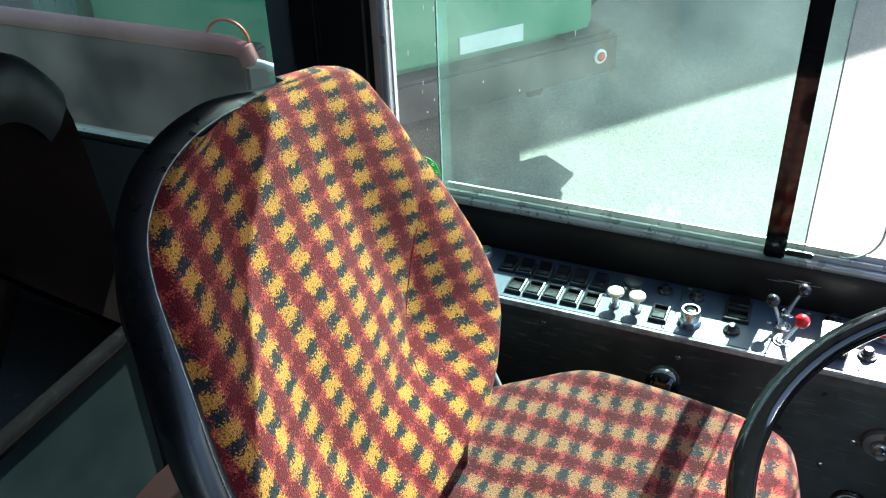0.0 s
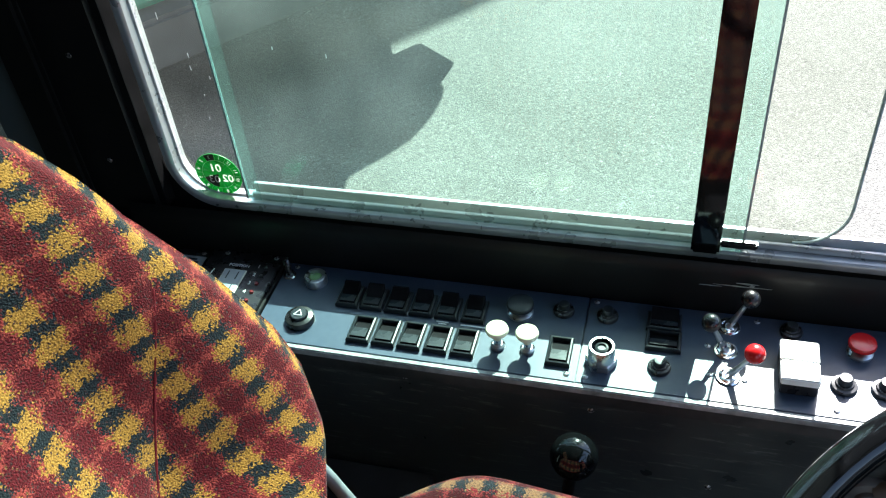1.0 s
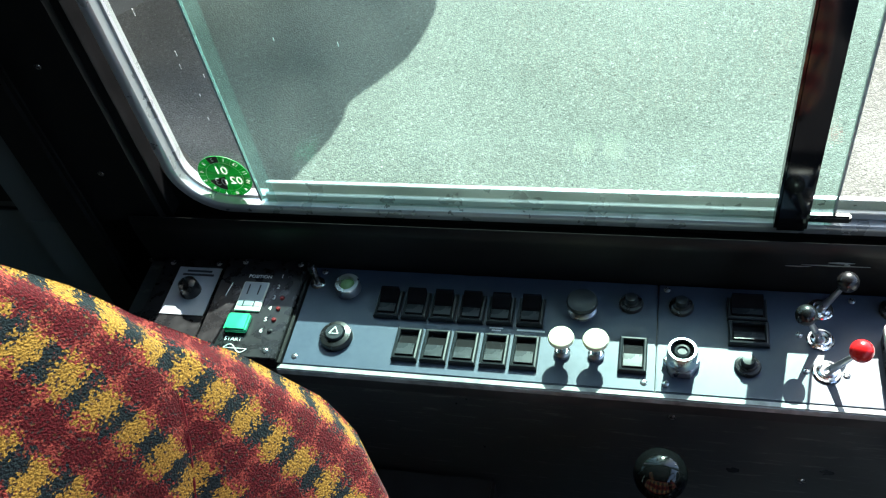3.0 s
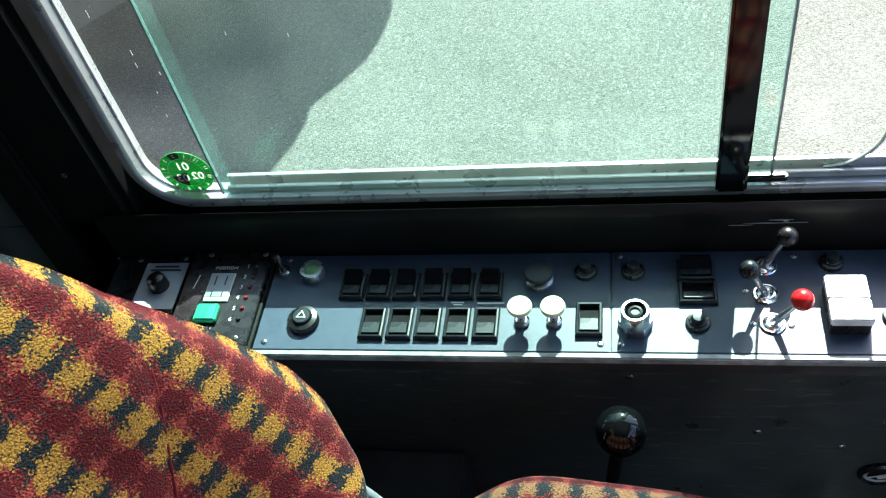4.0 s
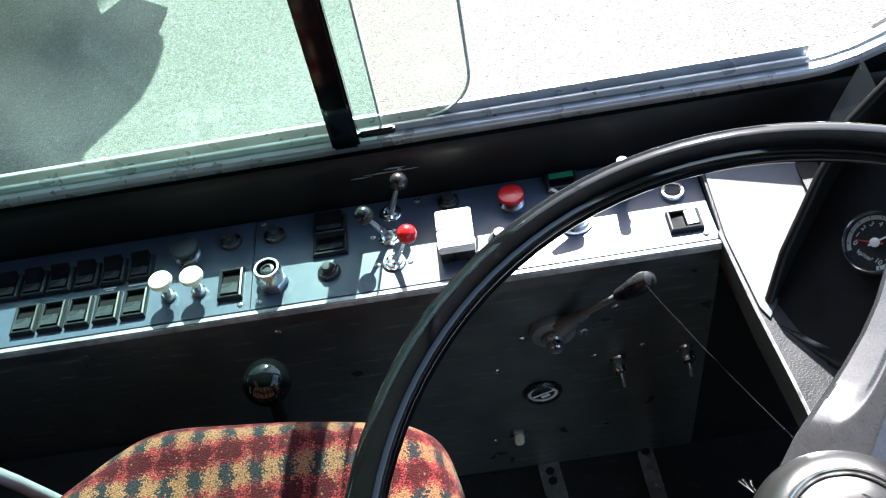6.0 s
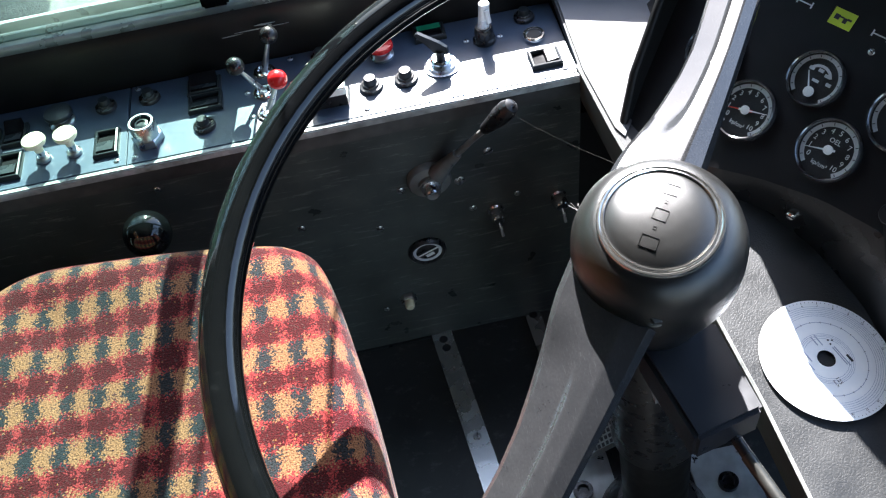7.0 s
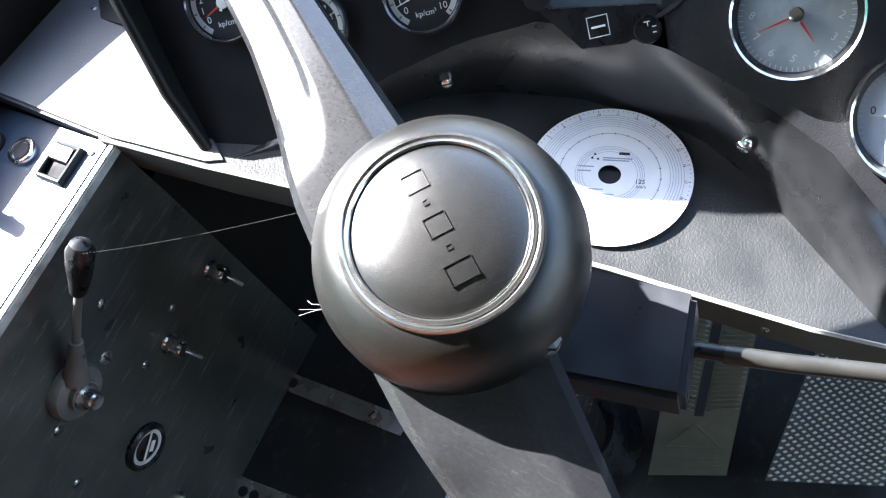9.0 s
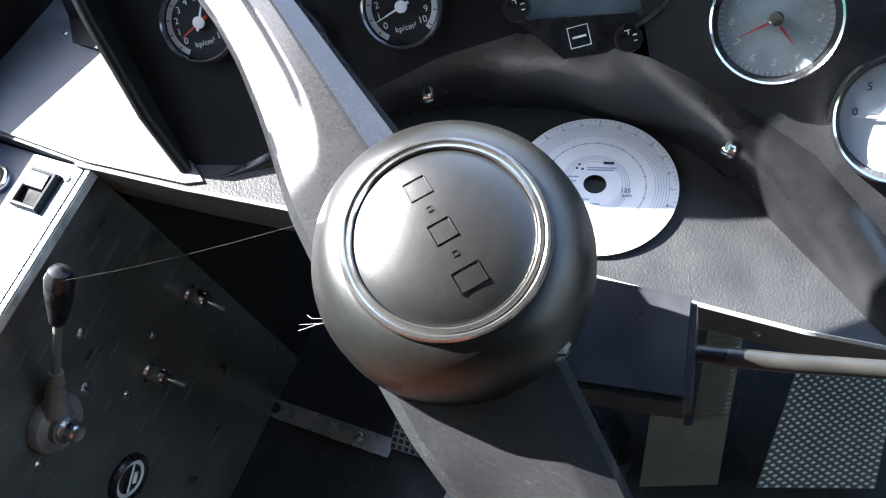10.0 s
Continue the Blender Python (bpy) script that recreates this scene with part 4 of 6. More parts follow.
            bm.faces.new((f[i], g[i], g[j], f[j]))
        return part(name, bm, mat, dash, label, smooth=False)
    left = [tuple(w) for w in resample([w for w in TOP if w[0] < 0.19], 24)]
    plate(left + [(0.20, 0.17), (-0.22, 0.17), (-0.232, 0.11), (-0.226, 0.05), (-0.212, -0.03)], "instrument_panel", M_DIALPANEL, "black instrument panel")
    bm = bmesh.new()
    out = [*EDGE2, (0.36, -0.20), (0.36, 0.16), (-0.075, 0.16), (-0.095, 0.05)]
    f = [bm.verts.new(hpt(u, v)) for u, v in out]
    g = [bm.verts.new(hpt(u, v, -0.05)) for u, v in out]
    bm.faces.new(f)
    bm.faces.new(g[::-1])
    for i in range(len(f)):
        j = (i + 1) % len(f)
        bm.faces.new((f[i], g[i], g[j], f[j]))
    part("side_panel", bm, M_SIDEVINYL, dash, "black vinyl panel beside the instruments", smooth=False)
    # raised surround of the recessed instruments: inner side wall and hood
    bm = bmesh.new()
    wall = [(-0.200, -0.092, 0.004), (-0.207, -0.06, 0.014), (-0.214, -0.03, 0.022), (-0.227, 0.05, 0.028), (-0.233, 0.11, 0.032), (-0.222, 0.160, 0.040), (-0.205, 0.176, 0.060), (-0.16, 0.183, 0.098), (-0.10, 0.186, 0.104), (0.03, 0.188, 0.100), (0.09, 0.187, 0.092), (0.20, 0.186, 0.080), (0.30, 0.182, 0.075)]
    mid = Vector((0.0, 0.03))
    rows = []
    for u, v, h in wall:
        d = (mid - Vector((u, v))).normalized() * 0.006
        rows.append([gpt(u, v, -0.01), gpt(u, v, h - 0.002), gpt(u + d.x * 0.5, v + d.y * 0.5, h), gpt(u + d.x, v + d.y, h - 0.002), gpt(u + d.x, v + d.y, -0.01)])
    sheet(bm, rows)
    part("instrument_hood", bm, M_BLACKMATT, dash, "black hood round the instruments")
    bm = bmesh.new()
    tube(bm, [gpt(u, v, h) for u, v, h in ((-0.198, -0.090, 0.002), (-0.212, -0.03, 0.019), (-0.226, 0.05, 0.026), (-0.232, 0.11, 0.030), (-0.221, 0.160, 0.036))], 0.005, 12)
    part("binnacle_edge", bm, M_BLACKMATT, dash, "glossy black binnacle edge")
    return dash


def build_outside():
    bus = tagged(empty("green_bus", pose(-2.2, 3.2, 0.035)), "parked green bus with a dark bumper beyond the window", "bus")
    inv = bus.matrix_world.inverted()
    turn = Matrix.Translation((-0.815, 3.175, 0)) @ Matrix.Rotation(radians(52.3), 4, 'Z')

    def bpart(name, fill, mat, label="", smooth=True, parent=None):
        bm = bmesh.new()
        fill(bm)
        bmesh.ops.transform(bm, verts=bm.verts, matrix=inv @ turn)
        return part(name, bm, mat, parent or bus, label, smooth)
    bumper = bpart("bumper", lambda bm: box(bm, -2.50, 0.0, -0.01, 0.26, 0.415, 0.610, 0.018), M_BUMPER, "scratched dark grey bumper")
    bpart("body", lambda bm: box(bm, -2.44, -0.095, 0.06, 8.5, 0.60, 3.0, 0.05), M_BUSGREEN, "glossy green bodywork")
    bpart("chassis", lambda bm: box(bm, -2.3, -0.25, 0.3, 8.2, 0.33, 0.60), M_BLACKMATT, "dark underside")
    # thin added sheet, out of view, outlined to throw the notched ground shadow
    bpart("shadow_cutout", lambda bm: prism(bm, [(-0.34, 0.25), (-0.27, 0.25), (0.006, 0.650), (0.075, 0.690), (0.458, 1.045), (0.530, 1.130), (0.575, 1.230), (0.596, 1.345), (0.588, 1.440), (0.557, 1.507), (0.45, 1.533), (0.301, 1.548), (0.335, 1.640), (0.325, 1.730), (0.255, 1.80), (0.196, 1.883), (0.19, 3.0), (-0.34, 3.0)], -0.30, -0.27, Matrix.Rotation(radians(90), 4, 'X')), M_BLACKMATT, "flat dark cutout at the bus corner, out of sight, added to cast its ground shadow", smooth=False)
    bpart("plate", lambda bm: box(bm, -0.872, -0.528, 0.050, 0.0595, 0.661, 0.742, 0.002), M_PLATE, "blank white plate")
    lamp = bpart("marker_lamp", lambda bm: lathe(bm, [(0.036, 0), (0.036, 0.008), (0.030, 0.012), (0.024, 0.012)], 28, m=axis_pose((-0.118, -0.011, 0.517), (0, -1, 0))), M_PLATE, "round red marker lamp with white ring")
    bpart("lens", lambda bm: lathe(bm, [(0.025, 0.004), (0.025, 0.013), (0.018, 0.018), (0, 0.020)], 24, m=axis_pose((-0.118, -0.011, 0.517), (0, -1, 0))), M_RED, "red lens", parent=lamp)
    bpart("slot", lambda bm: box(bm, -1.02, -0.985, -0.012, -0.006, 0.505, 0.535), M_INK, smooth=False)
    bpart("bonnet_edge", lambda bm: box(bm, -0.30, -0.02, 0.03, 0.30, 0.612, 0.622, 0.004), M_BUMPER, "scraped bumper top")
    for y in (1.2, 6.4):
        for x in (-0.30, -2.15):
            w = bpart("wheel", lambda bm: lathe(bm, [(0.2, -0.12), (0.42, -0.13), (0.46, -0.09), (0.46, 0.09), (0.42, 0.13), (0.2, 0.12)], 28, m=axis_pose((x, y, 0.495), (1, 0, 0))), M_BLACKMATT, "black tyre")
            bpart("rim", lambda bm: lathe(bm, [(0.0, 0.05), (0.12, 0.06), (0.2, 0.1), (0.2, -0.1), (0, -0.05)], 24, m=axis_pose((x, y, 0.495), (1, 0, 0))), M_BUMPER, parent=w)
    # long grey trailer with a reddish top rail, seen through the rear side window
    tr = tagged(empty("trailer", pose(-2.7, 1.0, 0.035)), "low grey trailer with a faded red tubular top rail", "trailer")
    inv2 = tr.matrix_world.inverted()

    def tpart(name, fill, mat, label="", smooth=True):
        bm = bmesh.new()
        fill(bm)
        bmesh.ops.transform(bm, verts=bm.verts, matrix=inv2)
        return part(name, bm, mat, tr, label, smooth)
    tpart("side_board", lambda bm: box(bm, -4.13, -1.41, 0.942, 1.06, 0.30, 1.224, 0.01), M_BUMPER, "dull grey side board")
    tpart("top_rail", lambda bm: tube(bm, [(-4.13, 0.95, 1.246), (-2.37, 0.95, 1.246), (-1.456, 0.95, 1.246), (-1.41, 0.95, 1.236), (-1.396, 0.95, 1.196)], 0.029, 16), M_FADED, "faded red tubular rail")
    tpart("hoop", lambda bm: tube(bm, [(-1.472 + 0.072 * math.cos(radians(a)), 0.958, 1.260 + 0.060 * math.sin(radians(a))) for a in range(0, 181, 12)], 0.005, 10), M_ORANGEHOOP, "orange wire hoop")
    tpart("coupling", lambda bm: tube(bm, [(-1.41, 0.95, 1.200), (-1.352, 0.95, 1.200), (-1.296, 0.95, 1.184)], [0.018, 0.012, 0.018], 12), M_PLATE, "white coupling head")
    for x in (-2.0, -3.3):
        tpart("wheel", lambda bm: lathe(bm, [(0.0, -0.09), (0.2, -0.09), (0.26, -0.06), (0.26, 0.06), (0.2, 0.09), (0, 0.09)], 24, m=axis_pose((x, 1.16, 0.295), (0, 1, 0))), M_BLACKMATT, "black tyre")


def build_neighbour():
    """A tall plain building beyond the yard, out of sight; its roof edge shades the far ground."""
    bm = bmesh.new()
    box(bm, 0.15, 16.0, 3.69, 9.0, 0.03, 6.4, m=Matrix.Translation((-0.815, 3.175, 0)) @ Matrix.Rotation(radians(52.3), 4, 'Z'))
    tagged(link("backdrop", bm, M_GREYRENDER, smooth=False), "plain grey building across the yard", "building", kind="structure")
    # invented wall, never in view, cuts the low skylight from ahead
    bm = bmesh.new()
    box(bm, 5.4, 9.0, -9.0, -0.4, 0.03, 2.6)
    tagged(link("backdrop", bm, M_GREYRENDER, smooth=False), "added plain grey wall ahead of the bus, out of sight, to hold back skylight", "building", kind="structure")


M_GREYRENDER = material("grey_render", (0.35, 0.34, 0.32), 0.9, scale=3)
build_ground()
build_neighbour()
build_shell()
build_windows()
console = build_console()
seat = build_seat()
wheel = build_wheel()
dash = build_dash()
build_outside()


# ---- lettering ----
def lettering(txt, size, mat, parent, m, name="lettering", label="", align='CENTER', extrude=0.0002):
    cu = bpy.data.curves.new(name, 'FONT')
    cu.body = txt
    cu.size = size
    cu.align_x = align
    cu.align_y = 'CENTER'
    cu.extrude = extrude
    cu.resolution_u = 3
    tmp = bpy.data.objects.new(name, cu)
    me = bpy.data.meshes.new_from_object(tmp)
    bpy.data.objects.remove(tmp)
    bpy.data.curves.remove(cu)
    me.materials.clear()
    me.materials.append(mat)
    me.name = name
    ob = new(name, me)
    ob.parent = parent
    ob.matrix_local = m
    if label:
        tagged(ob, label)
    return ob


def bars(rows, mat, parent, m, name="print_bar"):
    """Unreadable print: thin bars (x0, x1, y, height) on a plane."""
    bm = bmesh.new()
    for x0, x1, y, h in rows:
        box(bm, x0, x1, y - h / 2, y + h / 2, 0, 0.0003)
    ob = part(name, bm, mat, parent, smooth=False)
    ob.matrix_local = m
    return ob


# ---- switches on the console ----
def at(ob, x, y, z, rz=0.0):
    ob.matrix_local = pose(x, y, z, 0, 0, rz)
    return ob


def rocker(con, x, y, w=0.0285, h=0.043, up=False, rz=0.0, key=None, tilt=False):
    bm = bmesh.new()
    t = 0.0040
    loops = []
    for inset, z in ((0.0, 0.0), (0.0, 0.0042), (0.0013, 0.0060), (t - 0.0010, 0.0064), (t, 0.0056), (t, 0.0006)):
        p, q = w / 2 - inset, h / 2 - inset
        loops.append([bm.verts.new((a * p, b * q, z)) for a, b in ((-1, -1), (1, -1), (1, 1), (-1, 1))])
    for a, b in zip(loops, loops[1:]):
        for k in range(4):
            bm.faces.new((a[k], a[(k + 1) % 4], b[(k + 1) % 4], b[k]))
    bm.faces.new(loops[-1])
    o = at(part("rocker_switch", bm, M_BEZEL, con, "black rocker switch in a slate bezel", smooth=False), x, y, PANEL, rz)
    a, b = w / 2 - t - 0.0004, h / 2 - t - 0.0004
    s = -1 if up else 1
    bm = bmesh.new()
    # key: sunk half sloping away, raised half with a flat top
    prof = [(-b, 0.001), (-b, 0.0074), (-0.0005, 0.0062), (0.0005, 0.0022), (b, 0.0012), (b, 0.001)]
    if tilt:
        prof = [(-b, 0.001), (-b, 0.0066), (-0.0005, 0.0066), (0.0015, 0.0085), (b, 0.0150), (b + 0.0035, 0.0140), (b + 0.0030, 0.0066), (b, 0.001)]
    rows = [[(xx, p * s, q) for p, q in prof] for xx in (-a, a)]
    r = sheet(bm, rows)
    bm.faces.new([v for v in r[0]])
    bm.faces.new([v for v in r[1]])
    part("key", bm, M_KEY, o, smooth=False)
    bm = bmesh.new()
    y0, y1 = -b + 0.0005, -0.0012
    rows = [[(xx, y0 * s, 0.0081), (xx, y1 * s, 0.0070)] for xx in (-a + 0.0005, a - 0.0005)]
    sheet(bm, rows)
    bmesh.ops.solidify(bm, geom=bm.faces[:], thickness=0.0006)
    part("window", bm, key or M_GREYKEY, o, "grey legend window", smooth=False)
    return o


def push_button(con, x, y, r=0.0105, ring=True, cap=None, tall=0.0):
    bm = bmesh.new()
    lathe(bm, [(r * 1.12, 0), (r * 1.12, 0.0025), (r * 1.05, 0.0042), (r * 0.80, 0.0048), (r * 0.74, 0.0070), (r * 0.62, 0.0074), (r * 0.60, 0.004), (0, 0.004)], 28)
    o = at(part("push_button", bm, M_BLACK, con, "round black push button"), x, y, PANEL)
    bm = bmesh.new()
    lathe(bm, [(r * 0.57, 0.004), (r * 0.57, 0.0115 + tall), (r * 0.50, 0.0132 + tall), (0, 0.0136 + tall)], 24)
    part("cap", bm, cap or M_BEZEL, o)
    return o


def mushroom(con, x, y, mat, r=0.0165, h=0.022, label=""):
    bm = bmesh.new()
    lathe(bm, [(r * 0.95, 0), (r * 0.95, 0.003), (r * 0.8, 0.005), (r * 0.55, 0.006), (r * 0.5, h * 0.7)], 32)
    o = at(part("mushroom_button", bm, M_STEEL, con, label), x, y, PANEL)
    bm = bmesh.new()
    lathe(bm, [(r * 0.5, h * 0.62), (r * 0.96, h * 0.64), (r, h * 0.70), (r, h * 0.86), (r * 0.93, h * 0.95), (r * 0.6, h), (0, h * 1.01)], 36)
    part("cap", bm, mat, o)
    return o


def lever_switch(con, x, y, dx, dy, dz, mat, rb):
    bm = bmesh.new()
    lathe(bm, [(0.0135, 0), (0.0135, 0.0015), (0.0125, 0.0025), (0.0105, 0.0025), (0.0095, 0.0045), (0.0075, 0.005), (0.006, 0.003), (0, 0.003)], 28)
    o = at(part("lever_switch", bm, M_CHROME, con, "chrome toggle lever with a ball knob"), x, y, PANEL)
    bm = bmesh.new()
    tube(bm, [(0, 0, 0.002), (dx * 0.35, dy * 0.35, dz * 0.35), (dx * 0.8, dy * 0.8, dz * 0.8)], [0.0042, 0.0036, 0.0024], 12)
    part("stem", bm, M_STEEL, o)
    bm = bmesh.new()
    bmesh.ops.create_icosphere(bm, subdivisions=4, radius=rb, matrix=Matrix.Translation((dx, dy, dz)))
    part("ball", bm, mat, o, "glossy ball knob")
    return o


def screw(parent, m, r=0.0035, mat=None):
    bm = bmesh.new()
    lathe(bm, [(r, 0), (r, 0.0006), (r * 0.8, 0.0013), (r * 0.45, 0.0016), (0, 0.0017)], 16)
    o = part("screw", bm, mat or M_STEEL, parent)
    o.matrix_local = m
    bm = bmesh.new()
    box(bm, -r * 0.85, r * 0.85, -r * 0.13, r * 0.13, 0.0012, 0.0019)
    s = part("slot", bm, M_INK, o, smooth=False)
    s.matrix_local = pose(0, 0, 0, 0, 0, random.uniform(0, 180))
    return o


def panel_controls(con):
    for x in (-0.282, -0.2505, -0.219, -0.187, -0.155, -0.122):
        rocker(con, x, 0.076, h=0.036, tilt=True)
    for x in (-0.250, -0.2185, -0.187, -0.1545, -0.1225):
        rocker(con, x, 0.024, h=0.041)
    rocker(con, -0.012, 0.030, key=M_GREYKEY)
    rocker(con, 0.101, 0.096, w=0.040, h=0.028, tilt=True)
    rocker(con, 0.102, 0.066, w=0.040, h=0.030)
    rocker(con, 0.375, 0.110, w=0.038, h=0.028, key=M_GREEN, up=True)
    rocker(con, 0.495, 0.021, w=0.030, h=0.036, rz=90, key=M_DIALGREY)
    # faint legends over the lower row
    bars([(-0.135, -0.105, 0.0535, 0.0022), (-0.165, -0.150, 0.0545, 0.0016), (-0.162, -0.152, 0.0515, 0.0016)], M_DIALGREY, con, pose(0, 0, PANEL + 0.0003))
    mushroom(con, -0.068, 0.086, M_MUSH, 0.0165, 0.018, "slate grey mushroom button")
    mushroom(con, 0.314, 0.088, M_RED, 0.0150, 0.019, "red emergency mushroom button")
    for x, y in ((-0.017, 0.097), (0.035, 0.097), (0.100, 0.027), (0.242, 0.107), (0.490, 0.105)):
        push_button(con, x, y, 0.0115)
    for x, y in ((0.294, 0.035), (0.335, 0.036)):
        push_button(con, x, y, 0.0125, tall=0.002, cap=M_MUSH)
    # cream pull knobs
    for x in (-0.084, -0.049):
        bm = bmesh.new()
        lathe(bm, [(0.0085, 0), (0.0085, 0.004), (0.006, 0.006), (0.0048, 0.006), (0.0048, 0.018), (0, 0.018)], 20)
        o = at(part("pull_knob", bm, M_STEEL, con, "cream pull knob on a steel collar"), x, 0.028, PANEL)
        bm = bmesh.new()
        lathe(bm, [(0.0045, 0.012), (0.0060, 0.020), (0.0125, 0.025), (0.0135, 0.028), (0.0125, 0.031), (0.008, 0.0335), (0, 0.0342)], 28)
        part("knob", bm, M_CREAM, o)
    # cigarette lighter socket
    bm = bmesh.new()
    lathe(bm, [(0.0180, 0), (0.0180, 0.008), (0.0165, 0.0095), (0, 0.0095)], 6)
    o = at(part("lighter_socket", bm, M_STEEL, con, "chromed lighter socket with hexagon nut", smooth=False), 0.036, 0.024, PANEL)
    bm = bmesh.new()
    lathe(bm, [(0.0150, 0.009), (0.0150, 0.026), (0.0140, 0.028), (0.0118, 0.028), (0.0112, 0.018)], 32)
    barrel = part("barrel", bm, M_STEEL, o)
    bm = bmesh.new()
    lathe(bm, [(0.0112, 0.018), (0.0080, 0.018), (0.0075, 0.0255), (0.0050, 0.0262), (0.0045, 0.0245), (0, 0.0245)], 32)
    part("plug", bm, M_BEZEL, barrel, "dark plug in the socket")
    # three toggle levers with ball knobs
    lever_switch(con, 0.173, 0.103, 0.018, -0.003, 0.052, M_BLACK, 0.0105)
    lever_switch(con, 0.171, 0.065, -0.021, -0.007, 0.050, M_BLACK, 0.0105)
    lever_switch(con, 0.174, 0.027, 0.022, -0.007, 0.050, M_RED, 0.0110)
    # white twin press block
    bm = bmesh.new()
    box(bm, -0.019, 0.019, -0.020, 0.036, 0, 0.020, 0.001)
    o = at(part("press_block", bm, M_BLACK, con, "white twin push block on a black base"), 0.246, 0.034, PANEL)
    for y0, y1 in ((-0.021, 0.0065), (0.0075, 0.037)):
        bm = bmesh.new()
        box(bm, -0.020, 0.020, y0, y1, 0.015, 0.026, 0.0015)
        part("key", bm, M_PLATE, o, "worn white key")
    # key switch with a bent flag handle
    bm = bmesh.new()
    lathe(bm, [(0.0205, 0), (0.0205, 0.002), (0.0170, 0.0026), (0.0165, 0.0065), (0, 0.0065)], 24)
    o = at(part("key_switch", bm, M_STEEL, con, "steel key switch with bent flag handle", smooth=False), 0.379, 0.046, PANEL)
    bm = bmesh.new()
    lathe(bm, [(0.0125, 0.006), (0.0125, 0.012), (0.0105, 0.014), (0, 0.014)], 28)
    part("collar", bm, M_CHROME, o)
    bm = bmesh.new()
    tube(bm, [(0, 0, 0.012), (0, 0, 0.024)], 0.0055, 16)
    vs = prism(bm, [(0.010, 0.020), (0.009, 0.030), (0.000, 0.036), (-0.024, 0.047), (-0.027, 0.044), (-0.010, 0.026), (-0.006, 0.020)], -0.0022, 0.0022, Matrix.Rotation(radians(-24), 4, 'Z') @ Matrix.Rotation(radians(90), 4, 'X'))
    part("handle", bm, M_MUSH, o, "dark wedge-shaped flag handle", smooth=False)
    # upright rotary key switch
    bm = bmesh.new()
    lathe(bm, [(0.0135, 0), (0.0135, 0.004), (0.0115, 0.006), (0.0105, 0.018), (0.0095, 0.020), (0, 0.020)], 28)
    o = at(part("rotary_switch", bm, M_BLACK, con, "black rotary switch with a chrome handle"), 0.436, 0.078, PANEL)
    bm = bmesh.new()
    tube(bm, [(0, 0, 0.018), (0.002, 0, 0.036), (0.003, 0.0, 0.0515), (0.003, 0.0, 0.053)], [0.0068, 0.0066, 0.0064, 0.0045], 16)
    tube(bm, [(0.004, -0.005, 0.046), (0.006, -0.008, 0.030)], [0.0036, 0.0030], 12)
    part("handle", bm, M_ALU, o)
    # ring lamp
    bm = bmesh.new()
    lathe(bm, [(0.0135, 0), (0.0135, 0.004), (0.0125, 0.0055), (0.0098, 0.0055), (0.0092, 0.003), (0, 0.003)], 32)
    at(part("ring_lamp", bm, M_CHROME, con, "small round lamp with bright ring"), 0.493, 0.066, PANEL)
    bm = bmesh.new()
    lathe(bm, [(0.0090, 0.003), (0.0075, 0.0048), (0, 0.0052)], 24)
    at(part("lamp_lens", bm, M_DIAL, con), 0.493, 0.066, PANEL)
    # toggle, green lamp and hazard button
    bm = bmesh.new()
    lathe(bm, [(0.0085, 0), (0.0085, 0.003), (0.0065, 0.004), (0.0065, 0.007), (0, 0.007)], 20)
    o = at(part("toggle_switch", bm, M_CHROME, con, "small chrome toggle switch"), -0.373, 0.100, PANEL)
    bm = bmesh.new()
    tube(bm, [(0, 0, 0.006), (-0.004, 0.006, 0.022), (-0.005, 0.007, 0.025)], [0.0030, 0.0055, 0.0040], 12)
    part("lever", bm, M_BLACK, o)
    bm = bmesh.new()
    lathe(bm, [(0.0145, 0), (0.0145, 0.010), (0.0135, 0.0118), (0.0092, 0.0118), (0.0084, 0.0085), (0, 0.0085)], 32)
    o = at(part("pilot_lamp", bm, M_STEEL, con, "green pilot lamp in chrome bezel"), -0.335, 0.096, PANEL)
    bm = bmesh.new()
    lathe(bm, [(0.0083, 0.0085), (0.0065, 0.0100), (0, 0.0106)], 28)
    part("lens", bm, M_LENS, o)
    bm = bmesh.new()
    lathe(bm, [(0.0185, 0), (0.0185, 0.005), (0.0170, 0.0075), (0.0120, 0.009), (0.0112, 0.007), (0, 0.007)], 40)
    o = at(part("hazard_button", bm, M_BLACK, con, "round hazard button with white triangle"), -0.332, 0.028, PANEL)
    bm = bmesh.new()
    lathe(bm, [(0.0108, 0.007), (0.0105, 0.011), (0.0095, 0.012), (0, 0.0122)], 32)
    cap = part("cap", bm, M_MUSH, o)
    bm = bmesh.new()
    for a, b in ((90, 210), (210, 330), (330, 90)):
        pa, pb = (Vector((0.006 * math.cos(radians(t)), 0.006 * math.sin(radians(t)), 0.0124)) for t in (a, b))
        tube(bm, [pa, pb], 0.0006, 6)
    part("triangle", bm, M_PRINT, o)
    # screws along the plates
    for x, y in ((-0.373, 0.0), (0.0, 0.0), (0.021, 0.0), (0.285, 0.0), (0.513, 0.0), (0.151, 0.070), (0.192, 0.025), (0.155, 0.027), (0.415, 0.083), (0.455, 0.080), (0.205, 0.117), (-0.37, 0.119), (0.02, 0.119)):
        screw(con, pose(x, y, PANEL, 0, 0, 0))
    # driver's display unit with start key, and the grey dimmer plate
    unit = tagged(empty("control_unit", pose(-0.440, 0.058, PANEL)), "black control unit with green start key and position dial", "control unit")
    bm = bmesh.new()
    box(bm, -0.050, 0.050, -0.070, 0.068, -0.010, 0.010, 0.001)
    part("case", bm, M_BLACK, unit, "black sheet-metal case")
    bm = bmesh.new()
